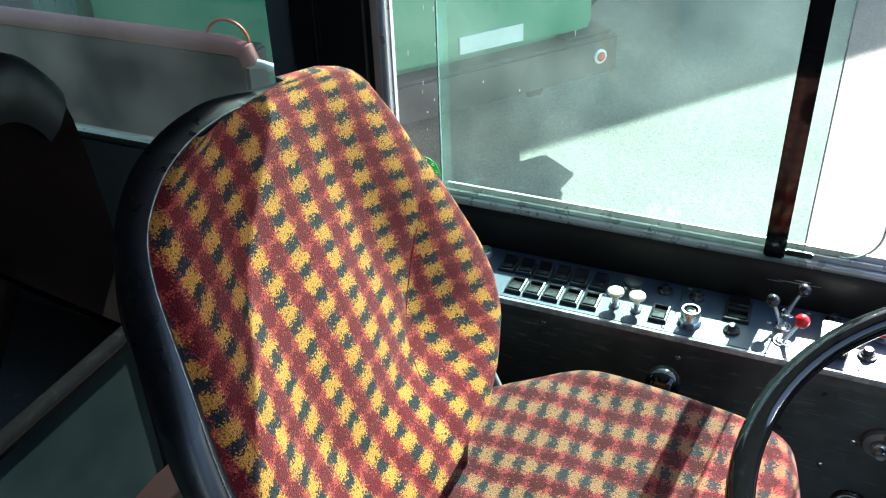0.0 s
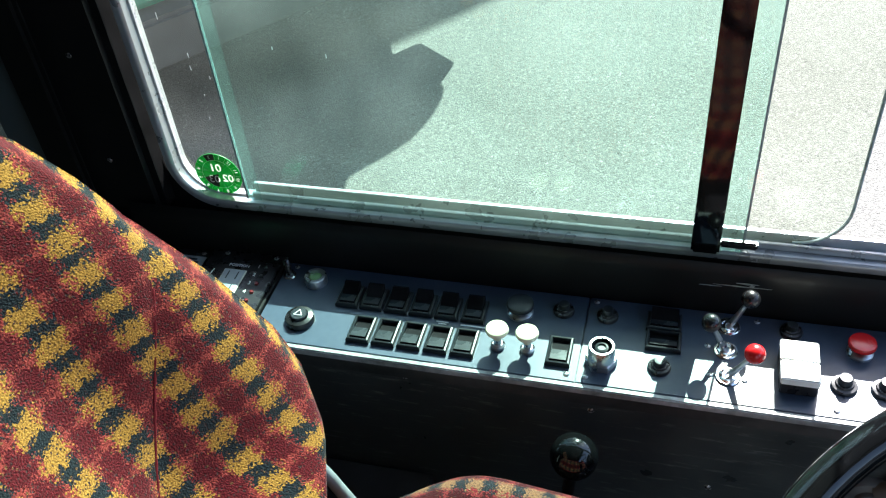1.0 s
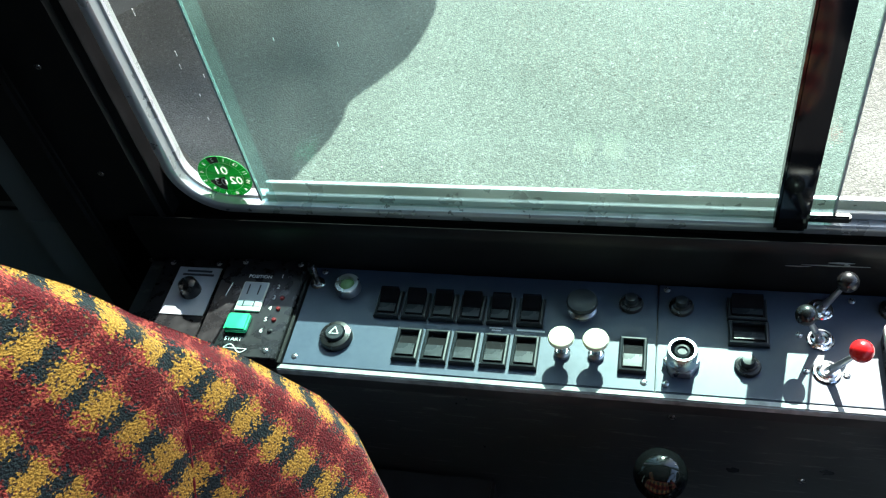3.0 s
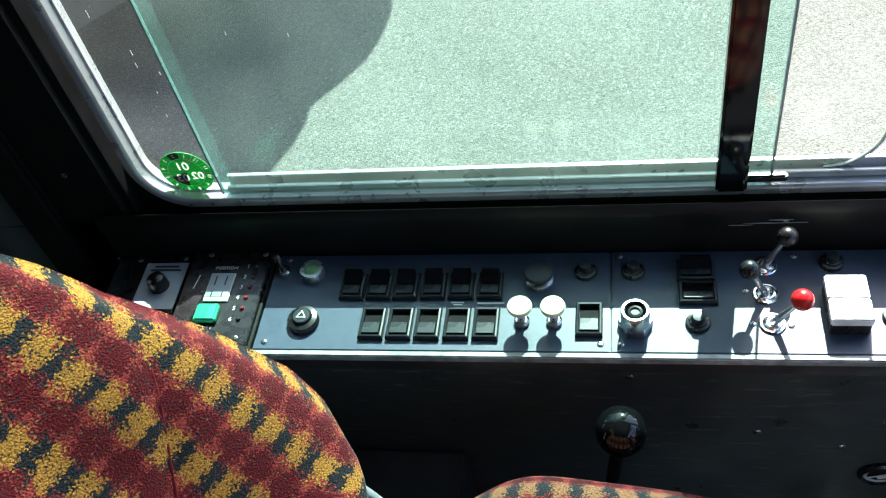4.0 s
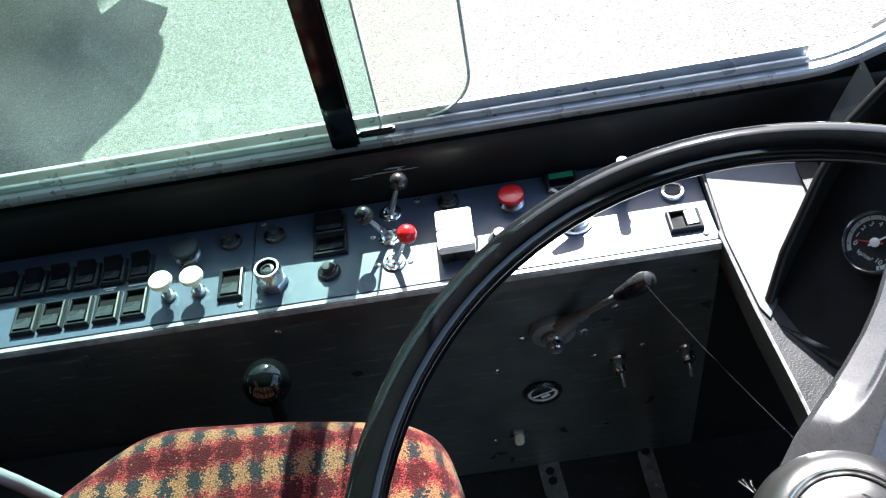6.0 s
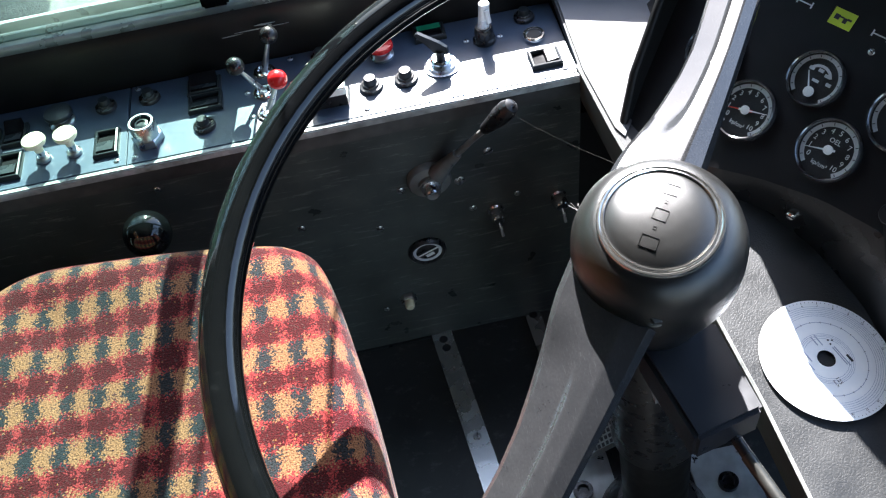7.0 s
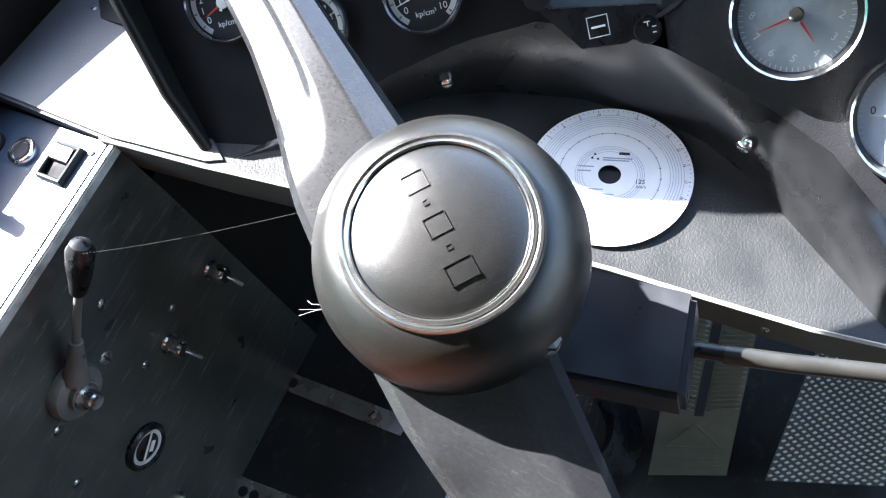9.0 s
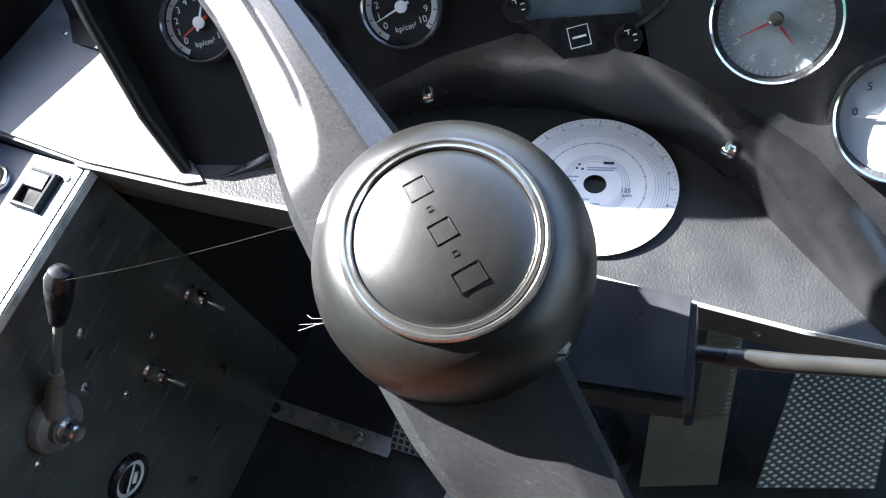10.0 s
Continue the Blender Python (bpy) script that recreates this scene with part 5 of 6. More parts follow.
    box(bm, 0.0505, 0.054, -0.070, 0.068, -0.010, 0.004, 0.0005)
    part("flange", bm, M_BLACKMATT, unit)
    bm = bmesh.new()
    box(bm, -0.018, 0.013, -0.010, 0.032, 0.0102, 0.0122, 0.0008)
    d = part("dial_window", bm, M_LABELEDGE, unit, "pale thumbwheel window")
    bm = bmesh.new()
    box(bm, -0.0165, 0.0115, -0.003, 0.0305, 0.0123, 0.0127)
    part("face", bm, M_LABEL, d, smooth=False)
    bars([(-0.010, -0.0085, 0.026, 0.014), (0.003, 0.0045, 0.026, 0.014), (-0.010, -0.0085, 0.006, 0.008), (0.003, 0.0045, 0.006, 0.008)], M_INK, d, pose(0, -0.006, 0.0128))
    bm = bmesh.new()
    box(bm, -0.0135, 0.0135, -0.0125, 0.0115, 0.010, 0.018, 0.002)
    at(part("start_key", bm, M_GREEN, unit, "bright green start key"), -0.006, -0.028, 0)
    lettering("POSITION", 0.0064, M_PRINT, unit, pose(-0.002, 0.041, 0.0104))
    lettering("START", 0.0072, M_PRINT, unit, pose(-0.006, -0.048, 0.0104))
    for i, n in enumerate("123456"):
        lettering(n, 0.0080, M_PRINT, unit, pose(0.025 - i * 0.0004, 0.043 - i * 0.0155, 0.0104))
        bm = bmesh.new()
        lathe(bm, [(0.0028, 0), (0.0028, 0.0012), (0.002, 0.0026), (0, 0.003)], 14)
        at(part("led", bm, M_LED if 1 < i < 5 else M_BLACK, unit, "tiny round lamp"), 0.035 - i * 0.0004, 0.043 - i * 0.0155, 0.010)
    bm = bmesh.new()
    tube(bm, [(-0.014 + 0.028 * i / 24, -0.060 + 0.005 * math.sin(2 * math.pi * i / 24), 0.0105) for i in range(25)], 0.0006, 6)
    tube(bm, [(-0.014, -0.060, 0.0105), (0.014, -0.060, 0.0105)], 0.0005, 6)
    part("wave_mark", bm, M_PRINT, unit)
    bm = bmesh.new()
    tube(bm, [(-0.036, 0.010, 0.0105), (-0.033, 0.030, 0.0105)], 0.0006, 6)
    part("arrow_mark", bm, M_PRINT, unit)
    for x, y in ((-0.028, 0.062), (0.042, 0.062), (-0.040, -0.060), (0.036, -0.060)):
        screw(unit, pose(x, y, 0.010))
    dim = tagged(empty("dimmer_plate", pose(-0.530, 0.058, PANEL)), "black box with grey label plate and black knob", "switch box")
    bm = bmesh.new()
    box(bm, -0.046, 0.034, -0.070, 0.068, -0.010, 0.004, 0.001)
    part("case", bm, M_BLACK, dim)
    bm = bmesh.new()
    box(bm, -0.022, 0.033, -0.016, 0.054, 0.0042, 0.0052)
    part("label_plate", bm, M_LABEL, dim, "grey label plate", smooth=False)
    bars([(-0.010, 0.022, 0.048, 0.003), (-0.014, 0.026, 0.0425, 0.003)], M_INK, dim, pose(0, 0, 0.0054))
    bm = bmesh.new()
    lathe(bm, [(0.0125, 0), (0.0118, 0.010), (0.0105, 0.0155), (0.009, 0.0165), (0, 0.0167)], 28)
    at(part("knob", bm, M_BLACK, dim), 0.006, 0.018, 0.0052)
    for x, y in ((-0.034, -0.058), (0.026, -0.058), (-0.034, 0.060), (0.026, 0.062)):
        screw(dim, pose(x, y, 0.004))


def side_controls(con):
    """On the console's upright side: lever, small gauge, keys, button, screws."""
    def side(x, z, d=0.0):
        low = z - 0.06 * max(0.0, 1.20 - z)
        return axis_pose((x, side_y(low) - 0.0002 - d, low), (0, -1, -0.05))
    # lever with teardrop knob
    bm = bmesh.new()
    lathe(bm, [(0.027, 0), (0.027, 0.007), (0.025, 0.010), (0.015, 0.012), (0.0145, 0.017), (0, 0.017)], 36)
    o = part("hand_lever", bm, M_LEVER, con, "steel pivot lever with black teardrop knob")
    o.matrix_local = side(0.339, 1.174)
    bm = bmesh.new()
    lathe(bm, [(0.0125, 0.016), (0.0125, 0.019), (0.0085, 0.020), (0.0085, 0.029), (0.007, 0.031), (0, 0.030)], 24)
    part("bolt", bm, M_STEEL, o)
    bm = bmesh.new()
    tube(bm, [(0.010, 0.015, 0.010), (0.022, 0.033, 0.015), (0.036, 0.053, 0.021)], [0.0125, 0.0085, 0.0058], 16)
    part("collar", bm, M_LEVER, o)
    bm = bmesh.new()
    tube(bm, [(0.032, 0.047, 0.019), (0.055, 0.081, 0.030), (0.074, 0.108, 0.040)], [0.0038, 0.0036, 0.0036], 12)
    part("rod", bm, M_LEVER, o)
    bm = bmesh.new()
    tube(bm, [(0.067, 0.098, 0.036), (0.069, 0.101, 0.037), (0.076, 0.111, 0.041), (0.086, 0.126, 0.046), (0.093, 0.137, 0.050), (0.0975, 0.1435, 0.052), (0.099, 0.146, 0.053)], [0.0045, 0.0068, 0.0085, 0.0110, 0.0112, 0.0080, 0.002], 20)
    part("knob", bm, M_BLACK, o, "glossy black teardrop knob")
    # small round gauge
    bm = bmesh.new()
    lathe(bm, [(0.026, 0), (0.026, 0.004), (0.023, 0.007), (0.021, 0.007), (0.020, 0.003), (0, 0.003)], 36)
    o = part("side_gauge", bm, M_BLACK, con, "small round gauge in black bezel")
    o.matrix_local = side(0.320, 1.040)
    bm = bmesh.new()
    lathe(bm, [(0.0195, 0.0032), (0.0195, 0.004), (0.0155, 0.004), (0.0155, 0.0032)], 36)
    part("dial_ring", bm, M_DIALGREY, o)
    bm = bmesh.new()
    box(bm, -0.014, 0.016, -0.0012, 0.0012, 0.0042, 0.005)
    box(bm, -0.006, 0.006, -0.010, -0.005, 0.0034, 0.0042)
    n = part("needle", bm, M_PRINT, o)
    n.matrix_local = pose(0, 0, 0, 0, 0, 25)
    # key barrels
    for x, z in ((0.417, 1.093), (0.500, 1.095)):
        bm = bmesh.new()
        lathe(bm, [(0.011, 0), (0.011, 0.004), (0.009, 0.006), (0.009, 0.020), (0.007, 0.023), (0, 0.023)], 24)
        o = part("key_barrel", bm, M_CHROME, con, "chromed key barrel with a pin")
        o.matrix_local = side(x, z)
        bm = bmesh.new()
        tube(bm, [(0, 0, 0.020), (0.002, -0.014, 0.026), (0.003, -0.024, 0.028)], 0.0022, 10)
        part("pin", bm, M_STEEL, o)
    # white push button
    bm = bmesh.new()
    lathe(bm, [(0.0125, 0), (0.0125, 0.006), (0.0115, 0.008), (0, 0.008)], 6)
    o = part("side_button", bm, M_STEEL, con, "white button in hexagon nut", smooth=False)
    o.matrix_local = side(0.281, 0.945)
    bm = bmesh.new()
    lathe(bm, [(0.007, 0.006), (0.007, 0.016), (0.005, 0.019), (0, 0.0195)], 20)
    part("cap", bm, M_CREAM, o)
    # pan-head screws
    for x, z, r in ((0.171, 1.131, 0.005), (0.266, 1.101, 0.005), (0.302, 1.161, 0.005), (0.376, 1.157, 0.007), (0.414, 1.197, 0.006),
                    (0.247, 0.928, 0.004), (0.388, 1.103, 0.005), (0.447, 1.113, 0.004), (0.03, 1.245, 0.004), (-0.19, 1.258, 0.004)):
        screw(con, side(x, z), r)
    # glossy ball of the parking brake lever
    br = tagged(empty("gear_lever", pose(0.02, -0.075, FLOOR)), "slim floor lever with a glossy black ball knob", "lever")
    bm = bmesh.new()
    tube(bm, [(-0.03, 0.02, 0.0), (-0.02, 0.012, 0.2), (-0.002, 0.002, 0.405)], 0.0075, 12)
    part("rod", bm, M_BLACKMATT, br)
    bm = bmesh.new()
    bmesh.ops.create_uvsphere(bm, u_segments=32, v_segments=20, radius=0.0265, matrix=Matrix.Translation((0, 0, 0.428)))
    part("ball", bm, M_RIM, br, "glossy black ball")


panel_controls(console)
side_controls(console)


# ---- instruments ----
def gframe(u, v, h=0.0, turn=0.0):
    m = Matrix((GU, GV, GN)).transposed().to_4x4()
    m.translation = gpt(u, v, h)
    return m @ Matrix.Rotation(radians(turn), 4, 'Z')


def hframe(u, v):
    m = Matrix((HU, HV, HN)).transposed().to_4x4()
    m.translation = hpt(u, v)
    return m


def arc_band(bm, r0, r1, a0, a1, z, n=48):
    rows = []
    for i in range(n + 1):
        a = radians(a0 + (a1 - a0) * i / n)
        rows.append([(r * math.cos(a), r * math.sin(a), z) for r in (r0, r1)])
    sheet(bm, rows)


def needle(bm, deg, length, tail, w, z):
    t = radians(deg)
    d, s = Vector((math.cos(t), math.sin(t), 0)), Vector((-math.sin(t), math.cos(t), 0))
    q = [d * length + s * w * 0.25, d * length - s * w * 0.25, -d * tail - s * w, -d * tail + s * w]
    f = [bm.verts.new(p + Vector((0, 0, z))) for p in q]
    g = [bm.verts.new(p + Vector((0, 0, z + 0.0008))) for p in q]
    bm.faces.new(f[::-1])
    bm.faces.new(g)
    for i in range(4):
        bm.faces.new((f[i], f[(i + 1) % 4], g[(i + 1) % 4], g[i]))


def gauge(dash, u, v, r, pointer, digits=(), sweep=(215, -45), legend="", hub=0.0045, pivot=(0, 0), band=True, red=None, turn=0.0, label="round gauge with white digits on black"):
    bm = bmesh.new()
    lathe(bm, [(r * 1.02, -0.002), (r * 1.06, 0.003), (r * 1.04, 0.008), (r * 0.98, 0.010), (r * 0.94, 0.009), (r * 0.93, 0.002)], 56)
    o = part("gauge", bm, M_BEZEL, dash, label)
    o.matrix_local = gframe(u, v, 0, turn)
    bm = bmesh.new()
    lathe(bm, [(r * 0.935, 0.002), (0, 0.002)], 48)
    part("dial", bm, M_DIAL, o)
    if band:
        bm = bmesh.new()
        arc_band(bm, r * 0.76, r * 0.90, 232, -52, 0.0026)
        part("scale_ring", bm, M_DIALGREY, o, smooth=False)
        bm = bmesh.new()
        for i in range(11):
            a = sweep[0] + (sweep[1] - sweep[0]) * i / 10
            t = radians(a)
            c = Vector((math.cos(t), math.sin(t), 0))
            s = Vector((-c.y, c.x, 0)) * r * 0.014
            sheet(bm, [[c * r * 0.80 - s + Vector((0, 0, 0.003)), c * r * 0.80 + s + Vector((0, 0, 0.003))], [c * r * 0.885 - s + Vector((0, 0, 0.003)), c * r * 0.885 + s + Vector((0, 0, 0.003))]])
        part("ticks", bm, M_INK, o, smooth=False)
    for i, n in enumerate(digits):
        a = radians(sweep[0] + (sweep[1] - sweep[0]) * i / max(1, len(digits) - 1))
        lettering(n, r * 0.24, M_PRINT, o, pose(r * 0.62 * math.cos(a), r * 0.62 * math.sin(a), 0.003), "numeral", extrude=0.0001)
    if legend:
        lettering(legend, r * 0.20, M_PRINT, o, pose(-r * 0.02, -r * 0.52, 0.003), "legend", extrude=0.0001)
    px, py = pivot
    bm = bmesh.new()
    needle(bm, pointer, r * 0.78, r * 0.22 if not py else 0, r * 0.035, 0.0050)
    nd = part("needle", bm, M_PRINT, o, "white pointer", smooth=False)
    nd.matrix_local = pose(px, py, 0)
    if red is not None:
        bm = bmesh.new()
        needle(bm, red, r * 0.6, r * 0.25, r * 0.04, 0.0042)
        part("needle", bm, M_ORANGE, o, "red pointer", smooth=False)
    bm = bmesh.new()
    lathe(bm, [(hub, 0.0045), (hub, 0.0062), (hub * 0.6, 0.007), (0, 0.0071)], 24)
    hb = part("cap", bm, M_PRINT, o)
    hb.matrix_local = pose(px, py, 0)
    bm = bmesh.new()
    lathe(bm, [(r * 0.94, 0.0088), (0, 0.0092)], 40)
    part("glass", bm, M_DIALGLASS, o)
    return o


M_BEZEL = material("gauge_bezel", (0.03, 0.03, 0.033), 0.16, scale=60, coat=1.0, spec=0.8)
M_DIALGLASS = glass_material("gauge_glass", (0.96, 0.96, 0.96))
TEN = [str(i) for i in range(11)]


def build_instruments(dash):
    gauge(dash, -0.091, -0.007, 0.0295, 15, TEN, legend="kp/cm²", red=195)
    gauge(dash, 0.000, -0.002, 0.0295, 197, TEN, legend="kp/cm²")
    lettering("OEL", 0.0065, M_PRINT, dash, gframe(0.001, 0.0075, 0.0032), "legend", extrude=0.0001)
    gauge(dash, -0.1525, 0.026, 0.0295, 62, TEN, legend="kp/cm²", red=205)
    g = gauge(dash, -0.048, 0.049, 0.0265, 122, (), hub=0.0050, pivot=(0.001, -0.013), label="round temperature gauge with grey scale")
    for q, r in ((g, 0.0265), (gauge(dash, 0.0415, 0.052, 0.0300, 118, (), hub=0.0052, pivot=(0.0, -0.014), label="round fuel gauge with grey scale"), 0.030)):
        bm = bmesh.new()
        arc_band(bm, r * 0.44, r * 0.54, 150, 25, 0.003)
        part("inner_scale", bm, M_DIALGREY, q, smooth=False)
        bars([(-r * 0.45, -r * 0.25, r * 0.30, r * 0.12), (-r * 0.1, r * 0.1, r * 0.34, r * 0.12), (r * 0.2, r * 0.4, r * 0.25, r * 0.12), (r * 0.4, r * 0.6, r * 0.0, r * 0.12), (-r * 0.12, r * 0.14, -r * 0.05, r * 0.10)], M_DIALGREY, q, pose(0, 0, 0.003))
    # tachograph
    r = 0.0725
    t = tagged(empty("tachograph", gframe(0.1425, 0.012)), "large round tachograph with white numerals and odometer", "tachograph")
    t.parent = None
    bm = bmesh.new()
    lathe(bm, [(r * 1.0, -0.01), (r * 1.05, 0.0), (r * 1.04, 0.012), (r * 1.0, 0.018), (r * 0.96, 0.017), (r * 0.95, 0.006)], 72)
    part("bezel", bm, M_BEZEL, t, "glossy black bezel")
    bm = bmesh.new()
    lathe(bm, [(r * 0.955, 0.004), (0, 0.004)], 64)
    dial = part("dial", bm, M_DIALBLUE, t, "dark slate dial")
    for i, n in enumerate(("0", "10", "20", "30", "40", "50", "60", "70", "80", "90", "100")):
        a = radians(201 - i * 24.5)
        lettering(n, 0.0125, M_PRINT, dial, pose(r * 0.66 * math.cos(a), r * 0.66 * math.sin(a), 0.0052), "numeral", extrude=0.0001)
    bm = bmesh.new()
    for i in range(21):
        a = radians(201 - i * 12.25)
        c = Vector((math.cos(a), math.sin(a), 0))
        s = Vector((-c.y, c.x, 0)) * (0.0012 if i % 2 == 0 else 0.0007)
        z = Vector((0, 0, 0.0050))
        sheet(bm, [[c * r * 0.82 - s + z, c * r * 0.82 + s + z], [c * r * 0.90 - s + z, c * r * 0.90 + s + z]])
    for i in range(12):
        a = radians(i * 30 + 10)
        c = Vector((math.cos(a), math.sin(a), 0))
        box(bm, c.x * r * 0.38 - 0.0013, c.x * r * 0.38 + 0.0013, c.y * r * 0.38 - 0.0013, c.y * r * 0.38 + 0.0013, 0.0046, 0.0052)
    part("ticks", bm, M_PRINT, dial, smooth=False)
    lettering("187496", 0.0085, M_PRINT, dial, pose(-0.004, -r * 0.52, 0.0052), "odometer_digits", extrude=0.0001)
    lettering("km", 0.0075, M_PRINT, dial, pose(0.0, -r * 0.34, 0.0052), "legend", extrude=0.0001)
    lettering("km/h", 0.0065, M_PRINT, dial, pose(r * 0.60, -r * 0.52, 0.0052), "legend", extrude=0.0001)
    bm = bmesh.new()
    needle(bm, 199, r * 0.80, 0.012, 0.0016, 0.0075)
    needle(bm, 150, r * 0.24, 0.0, 0.0022, 0.0065)
    needle(bm, -92, r * 0.46, 0.0, 0.0022, 0.0065)
    part("needle", bm, M_PRINT, t, "white pointers", smooth=False)
    bm = bmesh.new()
    lathe(bm, [(0.006, 0.006), (0.006, 0.0095), (0.004, 0.011), (0, 0.011)], 24)
    part("cap", bm, M_BLACK, t)
    bm = bmesh.new()
    lathe(bm, [(r * 0.96, 0.0155), (0, 0.016)], 56)
    part("glass", bm, M_DIALGLASS, t)
    # lower cover with lock knobs and a plain mark
    bm = bmesh.new()
    prism(bm, [(-0.062, -0.045), (-0.036, -0.079), (-0.005, -0.082), (0.016, -0.074), (0.020, -0.060)], 0.0, 0.0185)
    part("cover", bm, M_BLACK, t, "black lower cover")
    bm = bmesh.new()
    for x0, x1, y0, y1 in ((-0.0295, -0.0145, -0.0735, -0.0729), (-0.0295, -0.0145, -0.0591, -0.0585), (-0.0295, -0.0289, -0.0729, -0.0591), (-0.0151, -0.0145, -0.0729, -0.0591)):
        box(bm, x0, x1, y0, y1, 0.0187, 0.0191)
    box(bm, -0.0270, -0.0170, -0.0670, -0.0655, 0.0187, 0.0191)
    part("mark", bm, M_PRINT, t, "plain white square mark", smooth=False)
    for x, y in ((-0.060, -0.036), (0.011, -0.076)):
        bm = bmesh.new()
        lathe(bm, [(0.0100, 0), (0.0100, 0.020), (0.0088, 0.0235), (0, 0.024)], 28)
        k = part("lock_knob", bm, M_BLACK, t, "black lock knob with white symbols")
        k.matrix_local = pose(x, y, 0)
        bars([(-0.002, 0.002, 0.006, 0.0007), (0.000, 0.0007, 0.0045, 0.003), (0.003, 0.006, 0.002, 0.0008), (0.003, 0.0055, -0.002, 0.0008)], M_PRINT, k, pose(0, 0, 0.0241))
    # clock and rev counter on the vinyl side panel
    for u, v, kind in ((0.001, -0.0002, "clock"), (0.081, -0.066, "rev_counter")):
        r = 0.0415
        o = tagged(empty(kind, hframe(u, v)), "round clock with red hands in a chrome bezel" if kind == "clock" else "round rev counter in a chrome bezel, dial paled like reflected sky", kind.replace("_", " "))
        bm = bmesh.new()
        lathe(bm, [(r * 1.0, -0.004), (r * 1.07, 0.003), (r * 1.06, 0.012), (r * 1.02, 0.016), (r * 0.985, 0.015)], 64)
        part("bezel", bm, M_CHROME, o, "chrome bezel")
        bm = bmesh.new()
        lathe(bm, [(r * 0.985, 0.015), (r * 0.90, 0.004)], 64)
        part("inner_ring", bm, M_BLACK, o)
        bm = bmesh.new()
        lathe(bm, [(r * 0.905, 0.004), (0, 0.004)], 56)
        dial = part("dial", bm, M_DIALSLATE if kind == "clock" else M_DIALSKY, o)
        bm = bmesh.new()
        for i in range(60):
            a = radians(i * 6)
            c = Vector((math.cos(a), math.sin(a), 0))
            s = Vector((-c.y, c.x, 0)) * 0.0003
            z = Vector((0, 0, 0.005))
            sheet(bm, [[c * r * 0.82 - s + z, c * r * 0.82 + s + z], [c * r * 0.89 - s + z, c * r * 0.89 + s + z]])
        part("ticks", bm, M_PRINT, dial, smooth=False)
        nums = [str(i) for i in range(1, 13)] if kind == "clock" else ["0", "5", "10", "15", "20", "25"]
        for i, n in enumerate(nums):
            a = radians(30 - i * 30) if kind == "clock" else radians(172 - i * 38)
            lettering(n, 0.0075, M_PRINT if kind == "clock" else M_INK, dial, pose(r * 0.68 * math.cos(a), r * 0.68 * math.sin(a), 0.0044, 0, 0, -30 if kind == "clock" else 0), "numeral", extrude=0.0001)
        if kind == "clock":
            bm = bmesh.new()
            needle(bm, 205, r * 0.62, 0.0, 0.0009, 0.006)
            needle(bm, -55, r * 0.50, 0.0, 0.0011, 0.0055)
            part("needle", bm, M_ORANGE, o, "thin red hands", smooth=False)
            bm = bmesh.new()
            lathe(bm, [(0.0050, 0.006), (0.0058, 0.016), (0.0048, 0.0195), (0, 0.0208)], 24)
            part("setting_knob", bm, M_CHROME, o)
        else:
            bm = bmesh.new()
            needle(bm, 178, r * 0.74, 0.006, 0.0014, 0.006)
            part("needle", bm, M_PRINT, o, "white pointer", smooth=False)
            lettering("U/min", 0.006, M_INK, dial, pose(0.002, -r * 0.34, 0.005), "legend", extrude=0.0001)
            lettering("x100", 0.006, M_INK, dial, pose(0.002, -r * 0.52, 0.005), "legend", extrude=0.0001)
        bm = bmesh.new()
        lathe(bm, [(r * 0.985, 0.0145), (0, 0.0155)], 48)
        part("glass", bm, M_DIALGLASS, o)
    # warning-light symbols and screws on the black panel
    bm = bmesh.new()
    box(bm, -0.0115, 0.0115, -0.008, 0.008, 0.0002, 0.0012)
    o = part("lime_label", bm, M_YELLOW, dash, "lime symbol plate", smooth=False)
    o.matrix_local = gframe(-0.0591, 0.1077)
    bars([(-0.008, -0.003, 0.0, 0.005), (0.001, 0.005, -0.001, 0.005), (-0.003, 0.001, 0.001, 0.0015), (0.005, 0.009, 0.001, 0.002)], M_INK, o, pose(0, 0, 0.0013))
    for u, v in ((-0.13, 0.108), (-0.10, 0.107), (-0.02, 0.108), (0.02, 0.108)):
        bars([(-0.008, 0.008, 0.0, 0.0012), (-0.0085, -0.007, 0.0, 0.006), (0.007, 0.0085, 0.0, 0.006)], M_DIALGREY, dash, gframe(u, v, 0.0003))
    for u, v in ((-0.019, 0.0924), (0.062, 0.10)):
        screw(dash, gframe(u, v), 0.0032)
    for p, n, r in (((0.6735, -0.2525, 1.2655), (-0.80, -0.45, 0.35), 0.005), ((0.6975, -0.4795, 1.2395), (-0.88, 0.25, 0.40), 0.0062)):
        bm = bmesh.new()
        lathe(bm, [(r, -0.004), (r, 0.003), (r * 0.8, 0.0052), (r * 0.4, 0.006), (0, 0.0061)], 24)
        o = part("dome_screw", bm, M_CHROME, dash, "domed bright screw")
        o.matrix_local = axis_pose(p, n)
        bm = bmesh.new()
        box(bm, -r * 0.9, r * 0.9, -0.0007, 0.0007, 0.0045, 0.0063)
        part("slot", bm, M_INK, o, smooth=False)
    for x, y in ((0.549, -0.15), (0.588, -0.53), (0.534, -0.03)):
        screw(dash, axis_pose((x - 0.0005, y, dash_z(x, y) - 0.022), (-1, 0, 0.1)), 0.003)
    # small bracket at the window post
    br = tagged(empty("post_bracket", pose(0.645, 0.072, dash_z(0.645, 0.072))), "dark grey sheet-metal bracket at the window post", "bracket")
    bm = bmesh.new()
